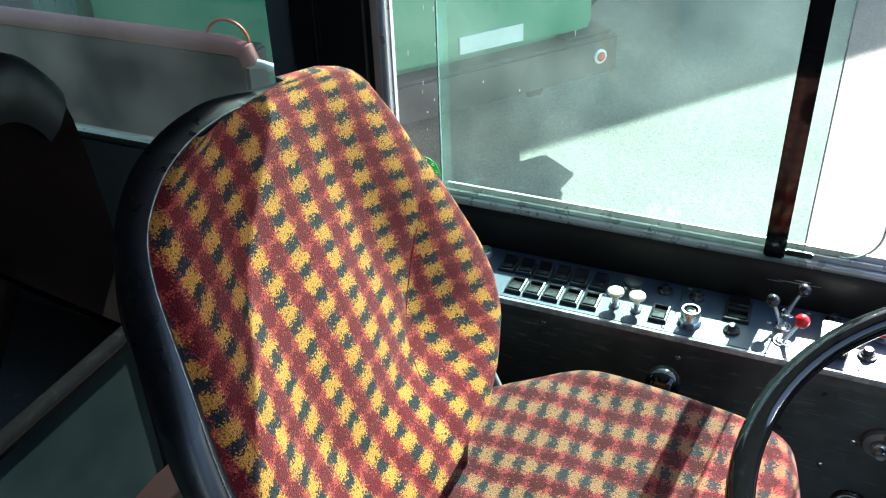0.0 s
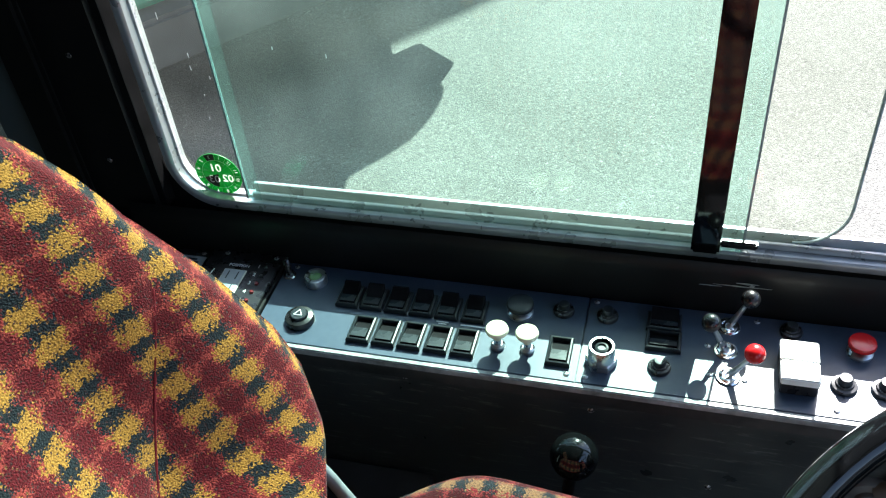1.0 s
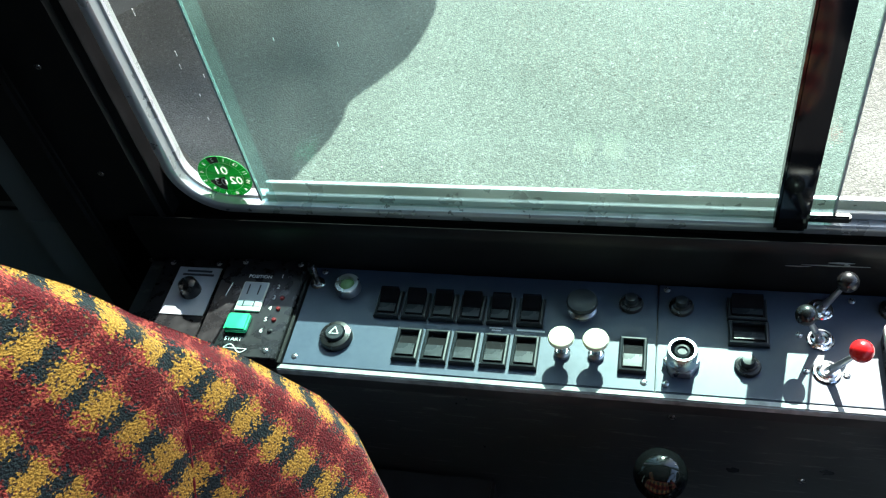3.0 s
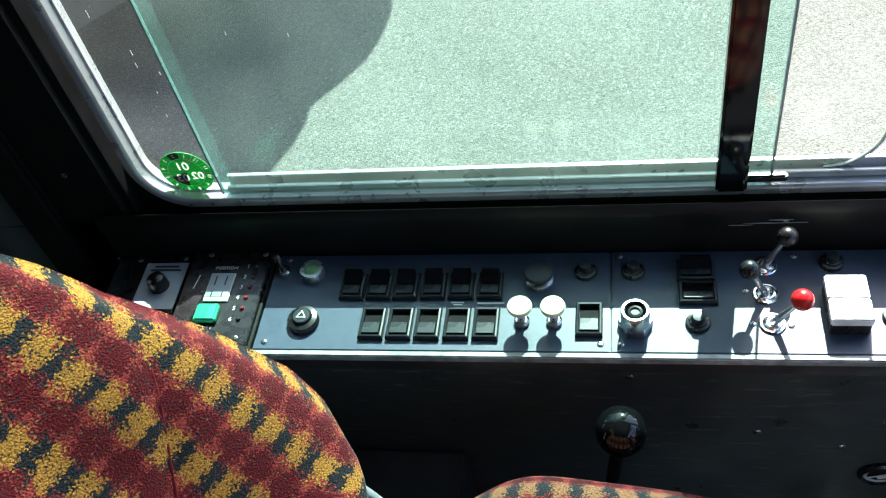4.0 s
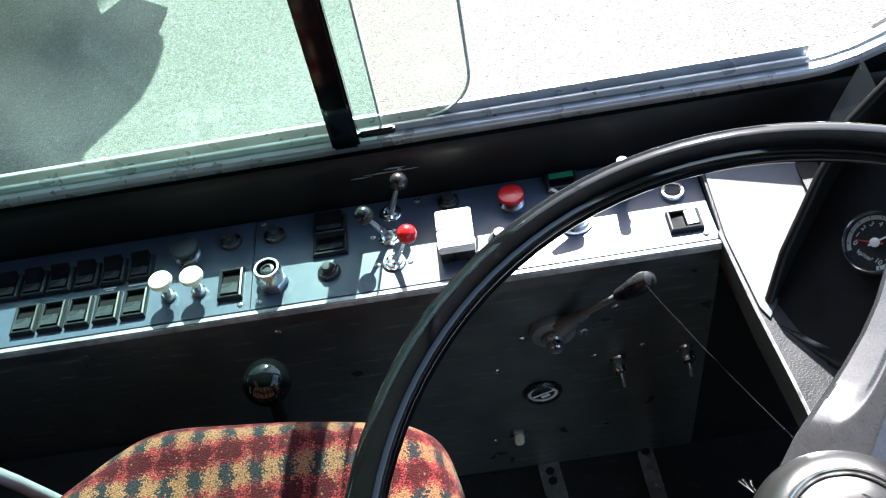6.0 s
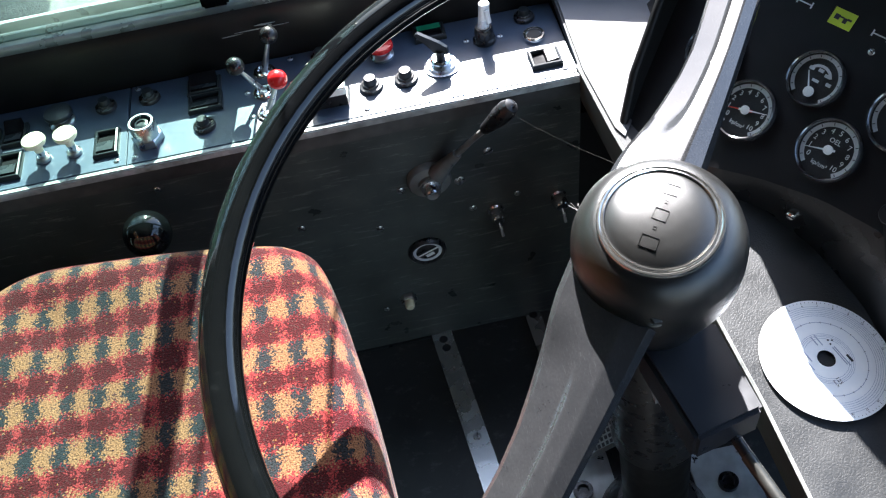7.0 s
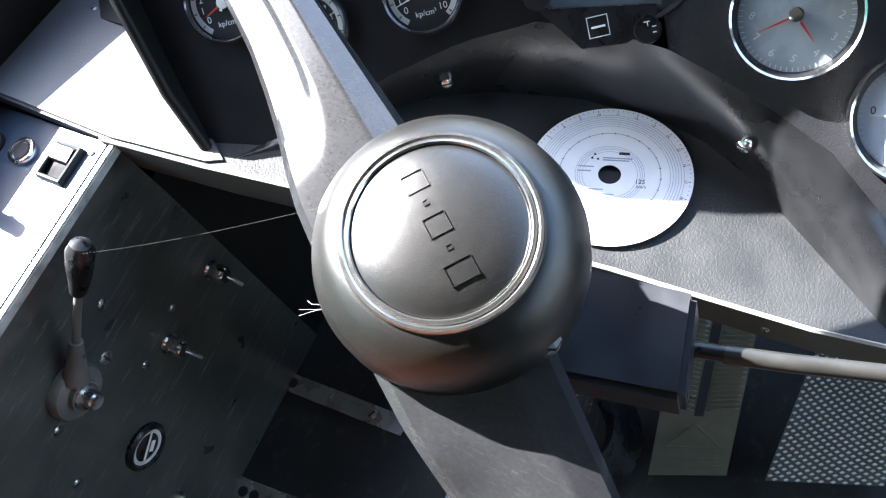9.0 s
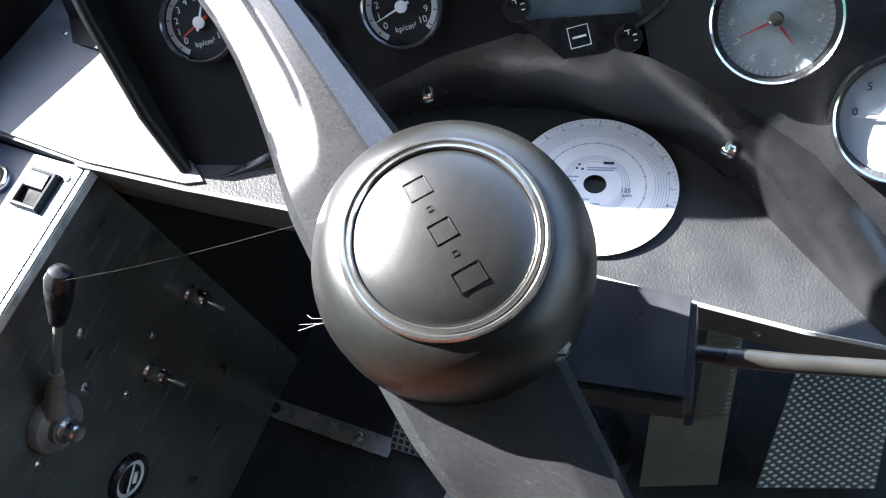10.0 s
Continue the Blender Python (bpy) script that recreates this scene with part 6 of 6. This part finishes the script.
    sheet(bm, [[(0.012, 0.03, 0.002), (0.010, -0.042, 0.002), (0.03, -0.046, 0.002)], [(0.03, 0.03, 0.05), (0.02, -0.04, 0.05), (0.05, -0.045, 0.03)], [(0.05, 0.03, 0.12), (0.045, -0.03, 0.12), (0.08, -0.03, 0.10)]])
    bmesh.ops.solidify(bm, geom=bm.faces[:], thickness=0.003)
    part("plate", bm, M_GREYWALL, br, smooth=False)
    bm = bmesh.new()
    box(bm, -0.012, 0.03, -0.045, 0.045, 0.002, 0.005)
    part("foot", bm, M_BLACKMATT, br, smooth=False)
    screw(br, pose(-0.004, 0.02, 0.005), 0.003)


# rev counter dial: the bluish sky reflection is put into its colour
M_DIALSKY = material("sky_paled_dial", (0.60, 0.66, 0.74), 0.45)


def build_disc_chart():
    """Paper tachograph chart lying on the shelf."""
    nrm = Vector((0.133, -0.143, 1)).normalized()
    m = axis_pose((0.652, -0.392, dash_z(0.652, -0.392) + 0.004), nrm + Vector((-0.02, 0.02, 0)), up=(0.85, 0.5, 0))
    o = tagged(empty("tachograph_chart", m), "round white paper tachograph chart lying on the dashboard", "paper chart")
    R = 0.0615
    bm = bmesh.new()
    lathe(bm, [(0.0085, 0.0), (0.0085, 0.0006), (R - 0.0004, 0.0006), (R, 0.0003), (R - 0.0004, 0.0), (0.0085, 0.0)], 96)
    part("paper", bm, M_CARD, o, "bluish white paper disc")
    for r in (0.0205, 0.0225, 0.024, 0.0255, 0.0375, 0.0445, 0.0465, 0.0485, 0.0505, 0.0525, 0.0545):
        w = 0.00016 if r != 0.0375 else 0.0003
        bm = bmesh.new()
        arc_band(bm, r - w, r + w, 0, 360, 0.0008, 72)
        part("printed_ring", bm, M_FAINT, o, smooth=False)
    bm = bmesh.new()
    for i in range(96):
        a = radians(i * 3.75)
        c = Vector((math.cos(a), math.sin(a), 0))
        s = Vector((-c.y, c.x, 0)) * 0.00022
        z = Vector((0, 0, 0.0009))
        l = 0.0022 if i % 4 == 0 else 0.001
        sheet(bm, [[c * (0.0595 - l) - s + z, c * (0.0595 - l) + s + z], [c * 0.0595 - s + z, c * 0.0595 + s + z]])
        if i % 4 == 0:
            sheet(bm, [[c * 0.0366 - s + z, c * 0.0366 + s + z], [c * 0.0384 - s + z, c * 0.0384 + s + z]])
    part("printed_ticks", bm, M_INK, o, smooth=False)
    for i in range(24):
        a = radians(90 - i * 15)
        lettering(str((i + 10) % 24 or 24), 0.0030, M_INK, o, pose(0.0555 * math.cos(a), 0.0555 * math.sin(a), 0.0009, 0, 0, math.degrees(a) - 90), "numeral", extrude=0.00005)
    lettering("125", 0.0052, M_INK, o, pose(0.021, -0.010, 0.0009, 0, 0, -12), "numeral", extrude=0.00005)
    lettering("km/h", 0.0036, M_INK, o, pose(0.021, -0.0145, 0.0009, 0, 0, -12), "legend", extrude=0.00005)
    bars([(0.006, 0.014, 0.019, 0.0022)], M_INK, o, pose(0, 0, 0.0009, 0, 0, -12), "dark_mark")
    bars([(-0.006, 0.016, 0.0145, 0.0009), (-0.006, 0.014, 0.0125, 0.0009), (-0.024, -0.012, 0.006, 0.0009), (-0.024, -0.014, 0.002, 0.0009), (-0.022, -0.004, -0.014, 0.0009), (-0.012, 0.004, -0.018, 0.0009)], M_FAINT, o, pose(0, 0, 0.0009, 0, 0, -12))
    bm = bmesh.new()
    for x, y in ((-0.008, 0.0195), (-0.0105, 0.0165), (-0.0065, 0.0150)):
        box(bm, x - 0.0008, x + 0.0008, y - 0.0008, y + 0.0008, 0.0007, 0.0010)
    part("dots", bm, M_INK, o, smooth=False)


M_FAINT = material("faint_blue_print", (0.30, 0.34, 0.45), 0.6)


# ---- under the wheel: column, stalk box, pedals, floor plates ----
def build_column():
    col = tagged(empty("steering_column", pose(0.53, -0.36, FLOOR)), "dark steering column with clamped tube", "steering column")
    inv = col.matrix_world.inverted()
    top, foot = WHEEL_C + WHEEL_N * -0.05, Vector((0.535, -0.345, FLOOR))
    bm = bmesh.new()
    tube(bm, [inv @ foot, inv @ foot.lerp(top, 0.62)], [0.038, 0.036], 28)
    part("tube", bm, M_BLACKMATT, col)
    bm = bmesh.new()
    tube(bm, [inv @ foot.lerp(top, 0.55), inv @ foot.lerp(top, 0.64), inv @ foot.lerp(top, 1.0)], [0.042, 0.040, 0.034], 28)
    part("sleeve", bm, M_BLACK, col)
    bm = bmesh.new()
    tube(bm, [inv @ foot, inv @ (foot + Vector((0, 0, 0.05)))], [0.075, 0.05], 28)
    part("boot", bm, M_BLACK, col, "rubber boot")
    # indicator switch box with a long stalk
    z = 1.41
    sw = tagged(empty("indicator_switch", pose(0.48, -0.50, z)), "black indicator switch box with a long steel stalk", "switch")
    inv = sw.matrix_world.inverted()
    bm = bmesh.new()
    vs = prism(bm, [(0.506, -0.440), (0.5125, -0.517), (0.461, -0.529), (0.447, -0.450)], z - 0.030, z)
    es = list({e for v in vs for e in v.link_edges})
    bmesh.ops.bevel(bm, geom=es, offset=0.003, segments=2, affect='EDGES')
    bmesh.ops.transform(bm, verts=bm.verts, matrix=inv)
    part("case", bm, M_CASE, sw, "black case with chipped corners")
    bm = bmesh.new()
    tube(bm, [inv @ Vector(p) for p in ((0.490, -0.512, 1.385), (0.4945, -0.523, 1.383), (0.4975, -0.536, 1.382))], 0.0042, 14)
    part("socket", bm, M_BLACK, sw)
    bm = bmesh.new()
    tube(bm, [inv @ Vector(p) for p in ((0.497, -0.535, 1.382), (0.504, -0.565, 1.381), (0.514, -0.603, 1.380), (0.530, -0.68, 1.378))], [0.0047, 0.0047, 0.0045, 0.0045], 16)
    part("stalk", bm, M_STALK, sw, "plain steel stalk")
    bm = bmesh.new()
    box(bm, 0.455, 0.475, -0.475, -0.455, z - 0.05, z - 0.03, 0.003)
    bmesh.ops.transform(bm, verts=bm.verts, matrix=inv)
    part("clamp", bm, M_STEEL, sw)


def pedal(name, plan, z0, z1, mat, label, rows, cols, kind):
    """A sloping foot plate from plan corners (front pair then rear pair), with its own raised tread."""
    o = tagged(empty(name, pose((plan[0][0] + plan[2][0]) / 2, (plan[0][1] + plan[2][1]) / 2, FLOOR)), label, "pedal")
    inv = o.matrix_world.inverted()
    A, B, C, D = (inv @ Vector((x, y, z)) for (x, y), z in zip(plan, (z1, z1, z0, z0)))
    nrm = (B - A).cross(D - A).normalized()
    if nrm.z < 0:
        nrm = -nrm

    def pt(a, b, h):
        return A.lerp(B, a).lerp(D.lerp(C, a), b) + nrm * h
    bm = bmesh.new()
    f = [bm.verts.new(pt(a, b, 0)) for a, b in ((0, 0), (1, 0), (1, 1), (0, 1))]
    g = [bm.verts.new(pt(a, b, -0.012)) for a, b in ((0, 0), (1, 0), (1, 1), (0, 1))]
    bm.faces.new(f)
    bm.faces.new(g[::-1])
    for i in range(4):
        bm.faces.new((f[i], f[(i + 1) % 4], g[(i + 1) % 4], g[i]))
    part("plate", bm, mat, o, smooth=False)
    bm = bmesh.new()
    for i in range(rows):
        for j in range(cols):
            a, b = (j + 0.5) / cols, (i + 0.5) / rows
            if kind == "grid":
                q = ((a - 0.34 / cols, b - 0.34 / rows), (a + 0.34 / cols, b - 0.34 / rows), (a + 0.34 / cols, b + 0.34 / rows), (a - 0.34 / cols, b + 0.34 / rows))
            elif kind == "stud":
                if (i + j) % 2:
                    continue
                q = ((a - 0.50 / cols, b), (a, b - 0.50 / rows), (a + 0.50 / cols, b), (a, b + 0.50 / rows))
            elif b > 0.60:
                continue
            else:
                a = (0.22, 0.78)[j]
                q = ((a - 0.40 / cols, b - 0.2 / rows + (0.3 / rows if j % 2 else -0.3 / rows)), (a + 0.40 / cols, b - 0.2 / rows - (0.3 / rows if j % 2 else -0.3 / rows)),
                     (a + 0.40 / cols, b + 0.2 / rows - (0.3 / rows if j % 2 else -0.3 / rows)), (a - 0.40 / cols, b + 0.2 / rows + (0.3 / rows if j % 2 else -0.3 / rows)))
            lo = [bm.verts.new(pt(x, y, 0.0)) for x, y in q]
            hi = [bm.verts.new(pt((x - a) * 0.75 + a, (y - b) * 0.75 + b, 0.0004 if kind == "grid" else 0.0022)) for x, y in q]
            bm.faces.new(hi)
            for k in range(4):
                bm.faces.new((lo[k], lo[(k + 1) % 4], hi[(k + 1) % 4], hi[k]))
    part("tread", bm, {"stud": M_STUD, "grid": M_INK}.get(kind, mat), o, "raised tread pattern", smooth=False)
    if kind == "rib":
        bm = bmesh.new()
        bm.faces.new([bm.verts.new(pt(a, b, 0.0004)) for a, b in ((0.44, 0.02), (0.56, 0.02), (0.56, 0.62), (0.44, 0.62))])
        part("groove", bm, M_INK, o, "dark centre groove", smooth=False)
        corners = [(0.5, 0.68), (0.86, 0.82), (0.14, 0.82)]
        bm = bmesh.new()
        for p, q in zip(corners, corners[1:] + corners[:1]):
            tube(bm, [pt(*p, 0.0), pt(*q, 0.0)], 0.0012, 6)
        for b in (0.89, 0.94):
            tube(bm, [pt(0.12, b, 0.0), pt(0.88, b, 0.0)], 0.0012, 6)
        part("raised_mark", bm, mat, o, smooth=False)
    bm = bmesh.new()
    c = pt(0.5, 0.4, -0.012)
    tube(bm, [c, Vector((c.x + 0.03, c.y, 0.0))], 0.012, 12)
    part("arm", bm, M_BLACKMATT, o)
    return o


M_TREADGREY = material("worn_rubber", (0.135, 0.128, 0.085), 0.5, color2=(0.19, 0.18, 0.125), scale=60)
M_TREADPALE = material("pale_worn_tread", (0.30, 0.31, 0.29), 0.5, color2=(0.42, 0.43, 0.40), scale=40)
M_STUD = material("worn_stud_metal", (0.78, 0.80, 0.73), 0.5, metal=0.1, scale=90)


def build_floor_things():
    pedal("accelerator_pedal", [(0.712, -0.556), (0.725, -0.640), (0.598, -0.650), (0.560, -0.548)], FLOOR + 0.03, FLOOR + 0.10, M_TREADPLATE, "long accelerator pedal with studded metal tread", 44, 20, "stud")
    pedal("brake_pedal", [(0.672, -0.420), (0.695, -0.496), (0.550, -0.512), (0.520, -0.440)], FLOOR + 0.03, FLOOR + 0.10, M_TREADGREY, "worn olive rubber brake pedal with slanting ribs", 34, 2, "rib")
    pedal("clutch_pedal", [(0.523, -0.163), (0.518, -0.250), (0.468, -0.258), (0.462, -0.170)], FLOOR + 0.040, FLOOR + 0.055, M_TREADPALE, "small pale pedal with a grid of dark square pits", 9, 11, "grid")
    for x0, y0, x1, y1, w, n in ((0.3165, 0.012, 0.347, -0.30, 0.031, 2), (0.459, 0.022, 0.466, -0.158, 0.023, 1)):
        d = Vector((x1 - x0, y1 - y0, 0))
        m = axis_pose((x0, y0, FLOOR + 0.002), (0, 0, 1), up=d)
        o = tagged(empty("floor_strip", m), "bare steel strip screwed to the cab floor", "metal strip", "steel strips on the floor")
        bm = bmesh.new()
        box(bm, -w / 2, w / 2, 0.004, d.length, 0.0, 0.004, 0.001)
        part("strip", bm, M_STRIP, o)
        for k, t in enumerate((0.018, 0.034)[:n]):
            bm = bmesh.new()
            lathe(bm, [(0.0065, 0.0042), (0, 0.0043)], 20)
            h = part("hole", bm, M_INK, o, "dark drilled hole")
            h.matrix_local = pose(0, t, 0)
        screw(o, pose(0, min(0.190, d.length * 0.75), 0.004), 0.006)
    for x0, x1, y0, y1 in ((0.41, 0.50, -0.34, -0.24), (0.60, 0.68, -0.37, -0.27)):
        o = tagged(empty("floor_plate", pose((x0 + x1) / 2, (y0 + y1) / 2, FLOOR)), "worn bare metal cover plate on the floor", "floor plate", "cover plates by the column")
        bm = bmesh.new()
        box(bm, -(x1 - x0) / 2, (x1 - x0) / 2, -(y1 - y0) / 2, (y1 - y0) / 2, 0.001, 0.006, 0.001)
        part("plate", bm, M_WORNPLATE, o)
        for sx in (-1, 1):
            for sy in (-1, 1):
                screw(o, pose(sx * ((x1 - x0) / 2 - 0.010), sy * ((y1 - y0) / 2 - 0.010), 0.006), 0.005)
        bm = bmesh.new()
        lathe(bm, [(0.013, 0.006), (0.013, 0.014), (0.008, 0.014), (0.007, 0.008), (0, 0.008)], 24)
        part("nipple", bm, M_BLACK, o)
    # joint of the floor covering
    bm = bmesh.new()
    box(bm, 0.10, 0.300, 0.0045, 0.0065, FLOOR + 0.0005, FLOOR + 0.0015)
    tagged(link("floor_joint", bm, M_GREYWALL, smooth=False), "thin joint in the floor covering", "trim", kind="structure")


M_WORNPLATE = material("worn_bare_plate", (0.74, 0.74, 0.73), 0.45, color2=(0.30, 0.30, 0.29), scale=35, metal=0.3)


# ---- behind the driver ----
# partition and side wall share a blue-grey hue; the partition is far darker
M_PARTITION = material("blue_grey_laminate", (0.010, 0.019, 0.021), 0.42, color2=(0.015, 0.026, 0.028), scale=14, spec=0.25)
M_WALLPANEL = material("lighter_blue_grey_laminate", (0.085, 0.118, 0.128), 0.40, color2=(0.105, 0.142, 0.154), scale=14, spec=0.4)
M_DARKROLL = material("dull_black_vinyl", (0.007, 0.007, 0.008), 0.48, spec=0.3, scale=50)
# passenger seat cloth taken almost to black: the shade there is in its colour
M_SHADEDSEAT = material("shaded_seat_cloth", (0.006, 0.004, 0.004), 0.85, color2=(0.011, 0.005, 0.005), scale=60, spec=0.03, bump=0.2, bump_scale=700)

def build_rear():
    pt_ = tagged(empty("partition", pose(-0.60, -0.75, FLOOR)), "grey partition panel with a black top rail behind the seat", "partition")
    bm = bmesh.new()
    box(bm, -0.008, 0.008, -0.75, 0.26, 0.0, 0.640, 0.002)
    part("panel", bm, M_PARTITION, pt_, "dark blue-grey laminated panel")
    bm = bmesh.new()
    tube(bm, [(0, -0.75, 0.648), (0, 0.0, 0.648), (0, 0.27, 0.648)], 0.013, 16)
    part("rail", bm, M_RIM, pt_, "glossy black tube rail")
    bm = bmesh.new()
    tube(bm, [(0, 0.272, 0.0), (0, 0.272, 0.655)], 0.012, 14)
    part("post", bm, M_BLACKMATT, pt_)
    for n, (x, y) in enumerate(((-0.87, -0.395), (-0.87, -0.89))):
        s = tagged(empty("passenger_seat", pose(x, y, FLOOR)), "passenger seat with a padded black vinyl head roll, shade put into the cloth colour", "seat", "passenger seats")
        zt = 0.90
        side_line = [(0.225, 0.33 + 0.36 * i / 12) for i in range(13)]
        corner = [(0.105 + 0.117 * math.cos(radians(a)), zt - 0.150 + 0.150 * math.sin(radians(a))) for a in range(9, 91, 9)]
        right = side_line + corner
        outline = right + [(0.05, zt + 0.002), (0.0, zt + 0.003), (-0.05, zt + 0.002)] + [(-p, q) for p, q in reversed(right)]

        def body_rows(profile, grow, pts):
            return [[(back - 0.10 * (q - 0.33), p * sc * grow, 0.60 + (q - 0.60) * sc * grow) for p, q in pts] for back, sc in profile]
        bm = bmesh.new()
        sheet(bm, body_rows([(-0.012, 0.02), (-0.010, 0.5), (-0.004, 0.82), (-0.004, 0.92), (-0.012, 0.97), (-0.030, 1.0), (-0.075, 1.0), (-0.095, 0.96), (-0.10, 0.8), (-0.10, 0.02)], 1.0, outline))
        part("backrest", bm, M_SHADEDSEAT, s)
        bm = bmesh.new()
        cap = [w for w in outline if w[1] > zt - 0.10]
        sheet(bm, body_rows([(0.004, 0.72), (0.012, 0.80), (0.010, 0.92), (-0.004, 0.985), (-0.030, 1.02), (-0.075, 1.02), (-0.10, 0.97), (-0.105, 0.72)], 1.0, cap))
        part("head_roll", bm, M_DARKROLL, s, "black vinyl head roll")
        bm = bmesh.new()
        g2, u2 = [], []
        for j in range(13):
            row, uv = [], []
            for i in range(17):
                a, b = -1 + 2 * j / 12, -1 + 2 * i / 16
                row.append((0.22 + 0.21 * a, 0.225 * b, 0.42 - 0.06 * max(0, max(abs(a), abs(b)) - 0.85) / 0.15))
                uv.append((0.22 * a, 0.23 * b))
            g2.append(row)
            u2.append(uv)
        sheet(bm, g2, u2)
        part("cushion", bm, M_SHADEDSEAT, s)
        bm = bmesh.new()
        box(bm, 0.02, 0.42, -0.21, 0.21, 0.0, 0.36, 0.02)
        part("base", bm, M_BLACKMATT, s)
    # pillar cover with rivets
    bm = bmesh.new()
    box(bm, -0.751, -0.7015, 0.1325, 0.1375, 1.345, 2.2, 0.001)
    box(bm, -2.55, -0.7525, 0.1565, 0.1675, FLOOR + 0.001, 1.3355, 0.001)
    box(bm, -0.751, -0.7015, 0.1325, 0.1670, FLOOR + 0.001, 1.3445, 0.001)
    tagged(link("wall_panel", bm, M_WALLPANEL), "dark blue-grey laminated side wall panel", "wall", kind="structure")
    bm = bmesh.new()
    box(bm, -0.700, -0.646, 0.1230, 0.1375, FLOOR + 0.001, 2.2, 0.006)
    tagged(link("pillar_trim", bm, M_BLACKMATT), "black bevelled pillar cover strip", "trim", kind="structure")
    rv = tagged(empty("pillar_screws", pose(-0.61, 0.135, 1.5)), "small steel screws in the black window surround", "screws")
    for i in range(5):
        screw(rv, axis_pose((0.0, 0.002, -0.226 + 0.152 * i), (0, -1, 0)), 0.0036)
    # inspection sticker on the clear pane, read from outside
    st = tagged(empty("sticker", axis_pose((-0.484, 0.1752, 1.388), (0, 1, 0))), "round green inspection sticker on the window glass", "sticker")
    R = 0.0325
    bm = bmesh.new()
    lathe(bm, [(0, -0.0004), (R, -0.0004), (R, 0.0002), (0, 0.0002)], 48)
    film = part("base", bm, M_STICKER, st)
    bm = bmesh.new()
    arc_band(bm, 0.0, R * 0.68, 278, 342, -0.0006, 16)
    part("dark_field", bm, M_STICKDARK, st, smooth=False)
    bm = bmesh.new()
    arc_band(bm, R * 0.70, R * 0.99, 62, 90, -0.0006, 8)
    part("dark_field", bm, M_STICKDARK, st, smooth=False)
    bm = bmesh.new()
    arc_band(bm, R * 0.68, R * 0.70, 0, 360, -0.0006, 48)
    for i in range(12):
        a = radians(i * 30 + 2)
        c = Vector((math.cos(a), math.sin(a), 0))
        s = Vector((-c.y, c.x, 0)) * 0.0002
        z = Vector((0, 0, -0.0006))
        sheet(bm, [[c * R * 0.70 - s + z, c * R * 0.70 + s + z], [c * R - s + z, c * R + s + z]])
    part("lines", bm, M_STICKPRINT, st, smooth=False)
    both = bmesh.new()
    marks = [("01", 0.0175, (0.002, 0.0095), 0.0), ("02", 0.0165, (-0.0125, -0.006), 0.0), ("03", 0.0165, (0.0075, -0.009), 0.0)]
    for i in range(12):
        a = radians(75 - i * 30)
        marks.append((str((i + 1) % 12 + 1), 0.0068, (R * 0.845 * math.cos(a), R * 0.845 * math.sin(a)), math.degrees(a) - 90))
    for txt, sz, (x, y), turn in marks:
        spot = pose(x, y, 0.0, 0, 0, turn)
        piece = lettering(txt, sz, M_STICKPRINT, st, spot, "numeral", extrude=0.0010)
        cut = bmesh.new()
        cut.from_mesh(piece.data)
        cut.transform(spot)
        tmp = bpy.data.meshes.new("numerals")
        cut.to_mesh(tmp)
        cut.free()
        both.from_mesh(tmp)
        bpy.data.meshes.remove(tmp)
        bpy.data.objects.remove(piece)
    bmesh.ops.remove_doubles(both, verts=both.verts, dist=0.00001)
    print_ob = part("numerals", both, M_STICKPRINT, st, "pale printed numerals", smooth=False)
    hole = film.modifiers.new("cut", 'BOOLEAN')
    hole.operation = 'DIFFERENCE'
    hole.object = print_ob



def build_hair():
    """A few pale hairs caught on the wheel hub."""
    h = tagged(empty("hair_tuft", pose(0.42, -0.40, 1.506)), "a few pale hairs caught on the wheel hub", "hair")
    for pts in (((0.003, -0.002, -0.002), (-0.004, 0.006, 0.001), (-0.008, 0.011, 0.001)), ((0.003, -0.002, -0.002), (-0.002, 0.007, 0.003), (-0.001, 0.010, 0.002)), ((-0.002, 0.004, 0.0), (-0.006, 0.011, 0.003))):
        bm = bmesh.new()
        tube(bm, pts, 0.00006, 6)
        part("hair", bm, M_PRINT, h)

    # single dusty threads of a cobweb between lever, wall and hub
    web = tagged(empty("cobweb", pose(0.437, -0.061, 1.319)), "fine dusty cobweb threads strung to the steering wheel hub", "cobweb")
    inv = web.matrix_world.inverted()
    for a, b in (((0.430, -0.070, 1.310), (0.452, -0.392, 1.533)), ((0.60, -0.15, 1.235), (0.462, -0.392, 1.533))):
        a, b = Vector(a), Vector(b)
        bm = bmesh.new()
        tube(bm, [inv @ (a.lerp(b, i / 16) - Vector((0, 0, 0.004 * math.sin(math.pi * i / 16)))) for i in range(17)], 0.00004, 5)
        part("thread", bm, M_THREAD, web)


M_THREAD = material("dusty_thread", (0.045, 0.042, 0.038), 0.8)
build_hair()
build_instruments(dash)
build_disc_chart()
build_column()
build_floor_things()
build_rear()
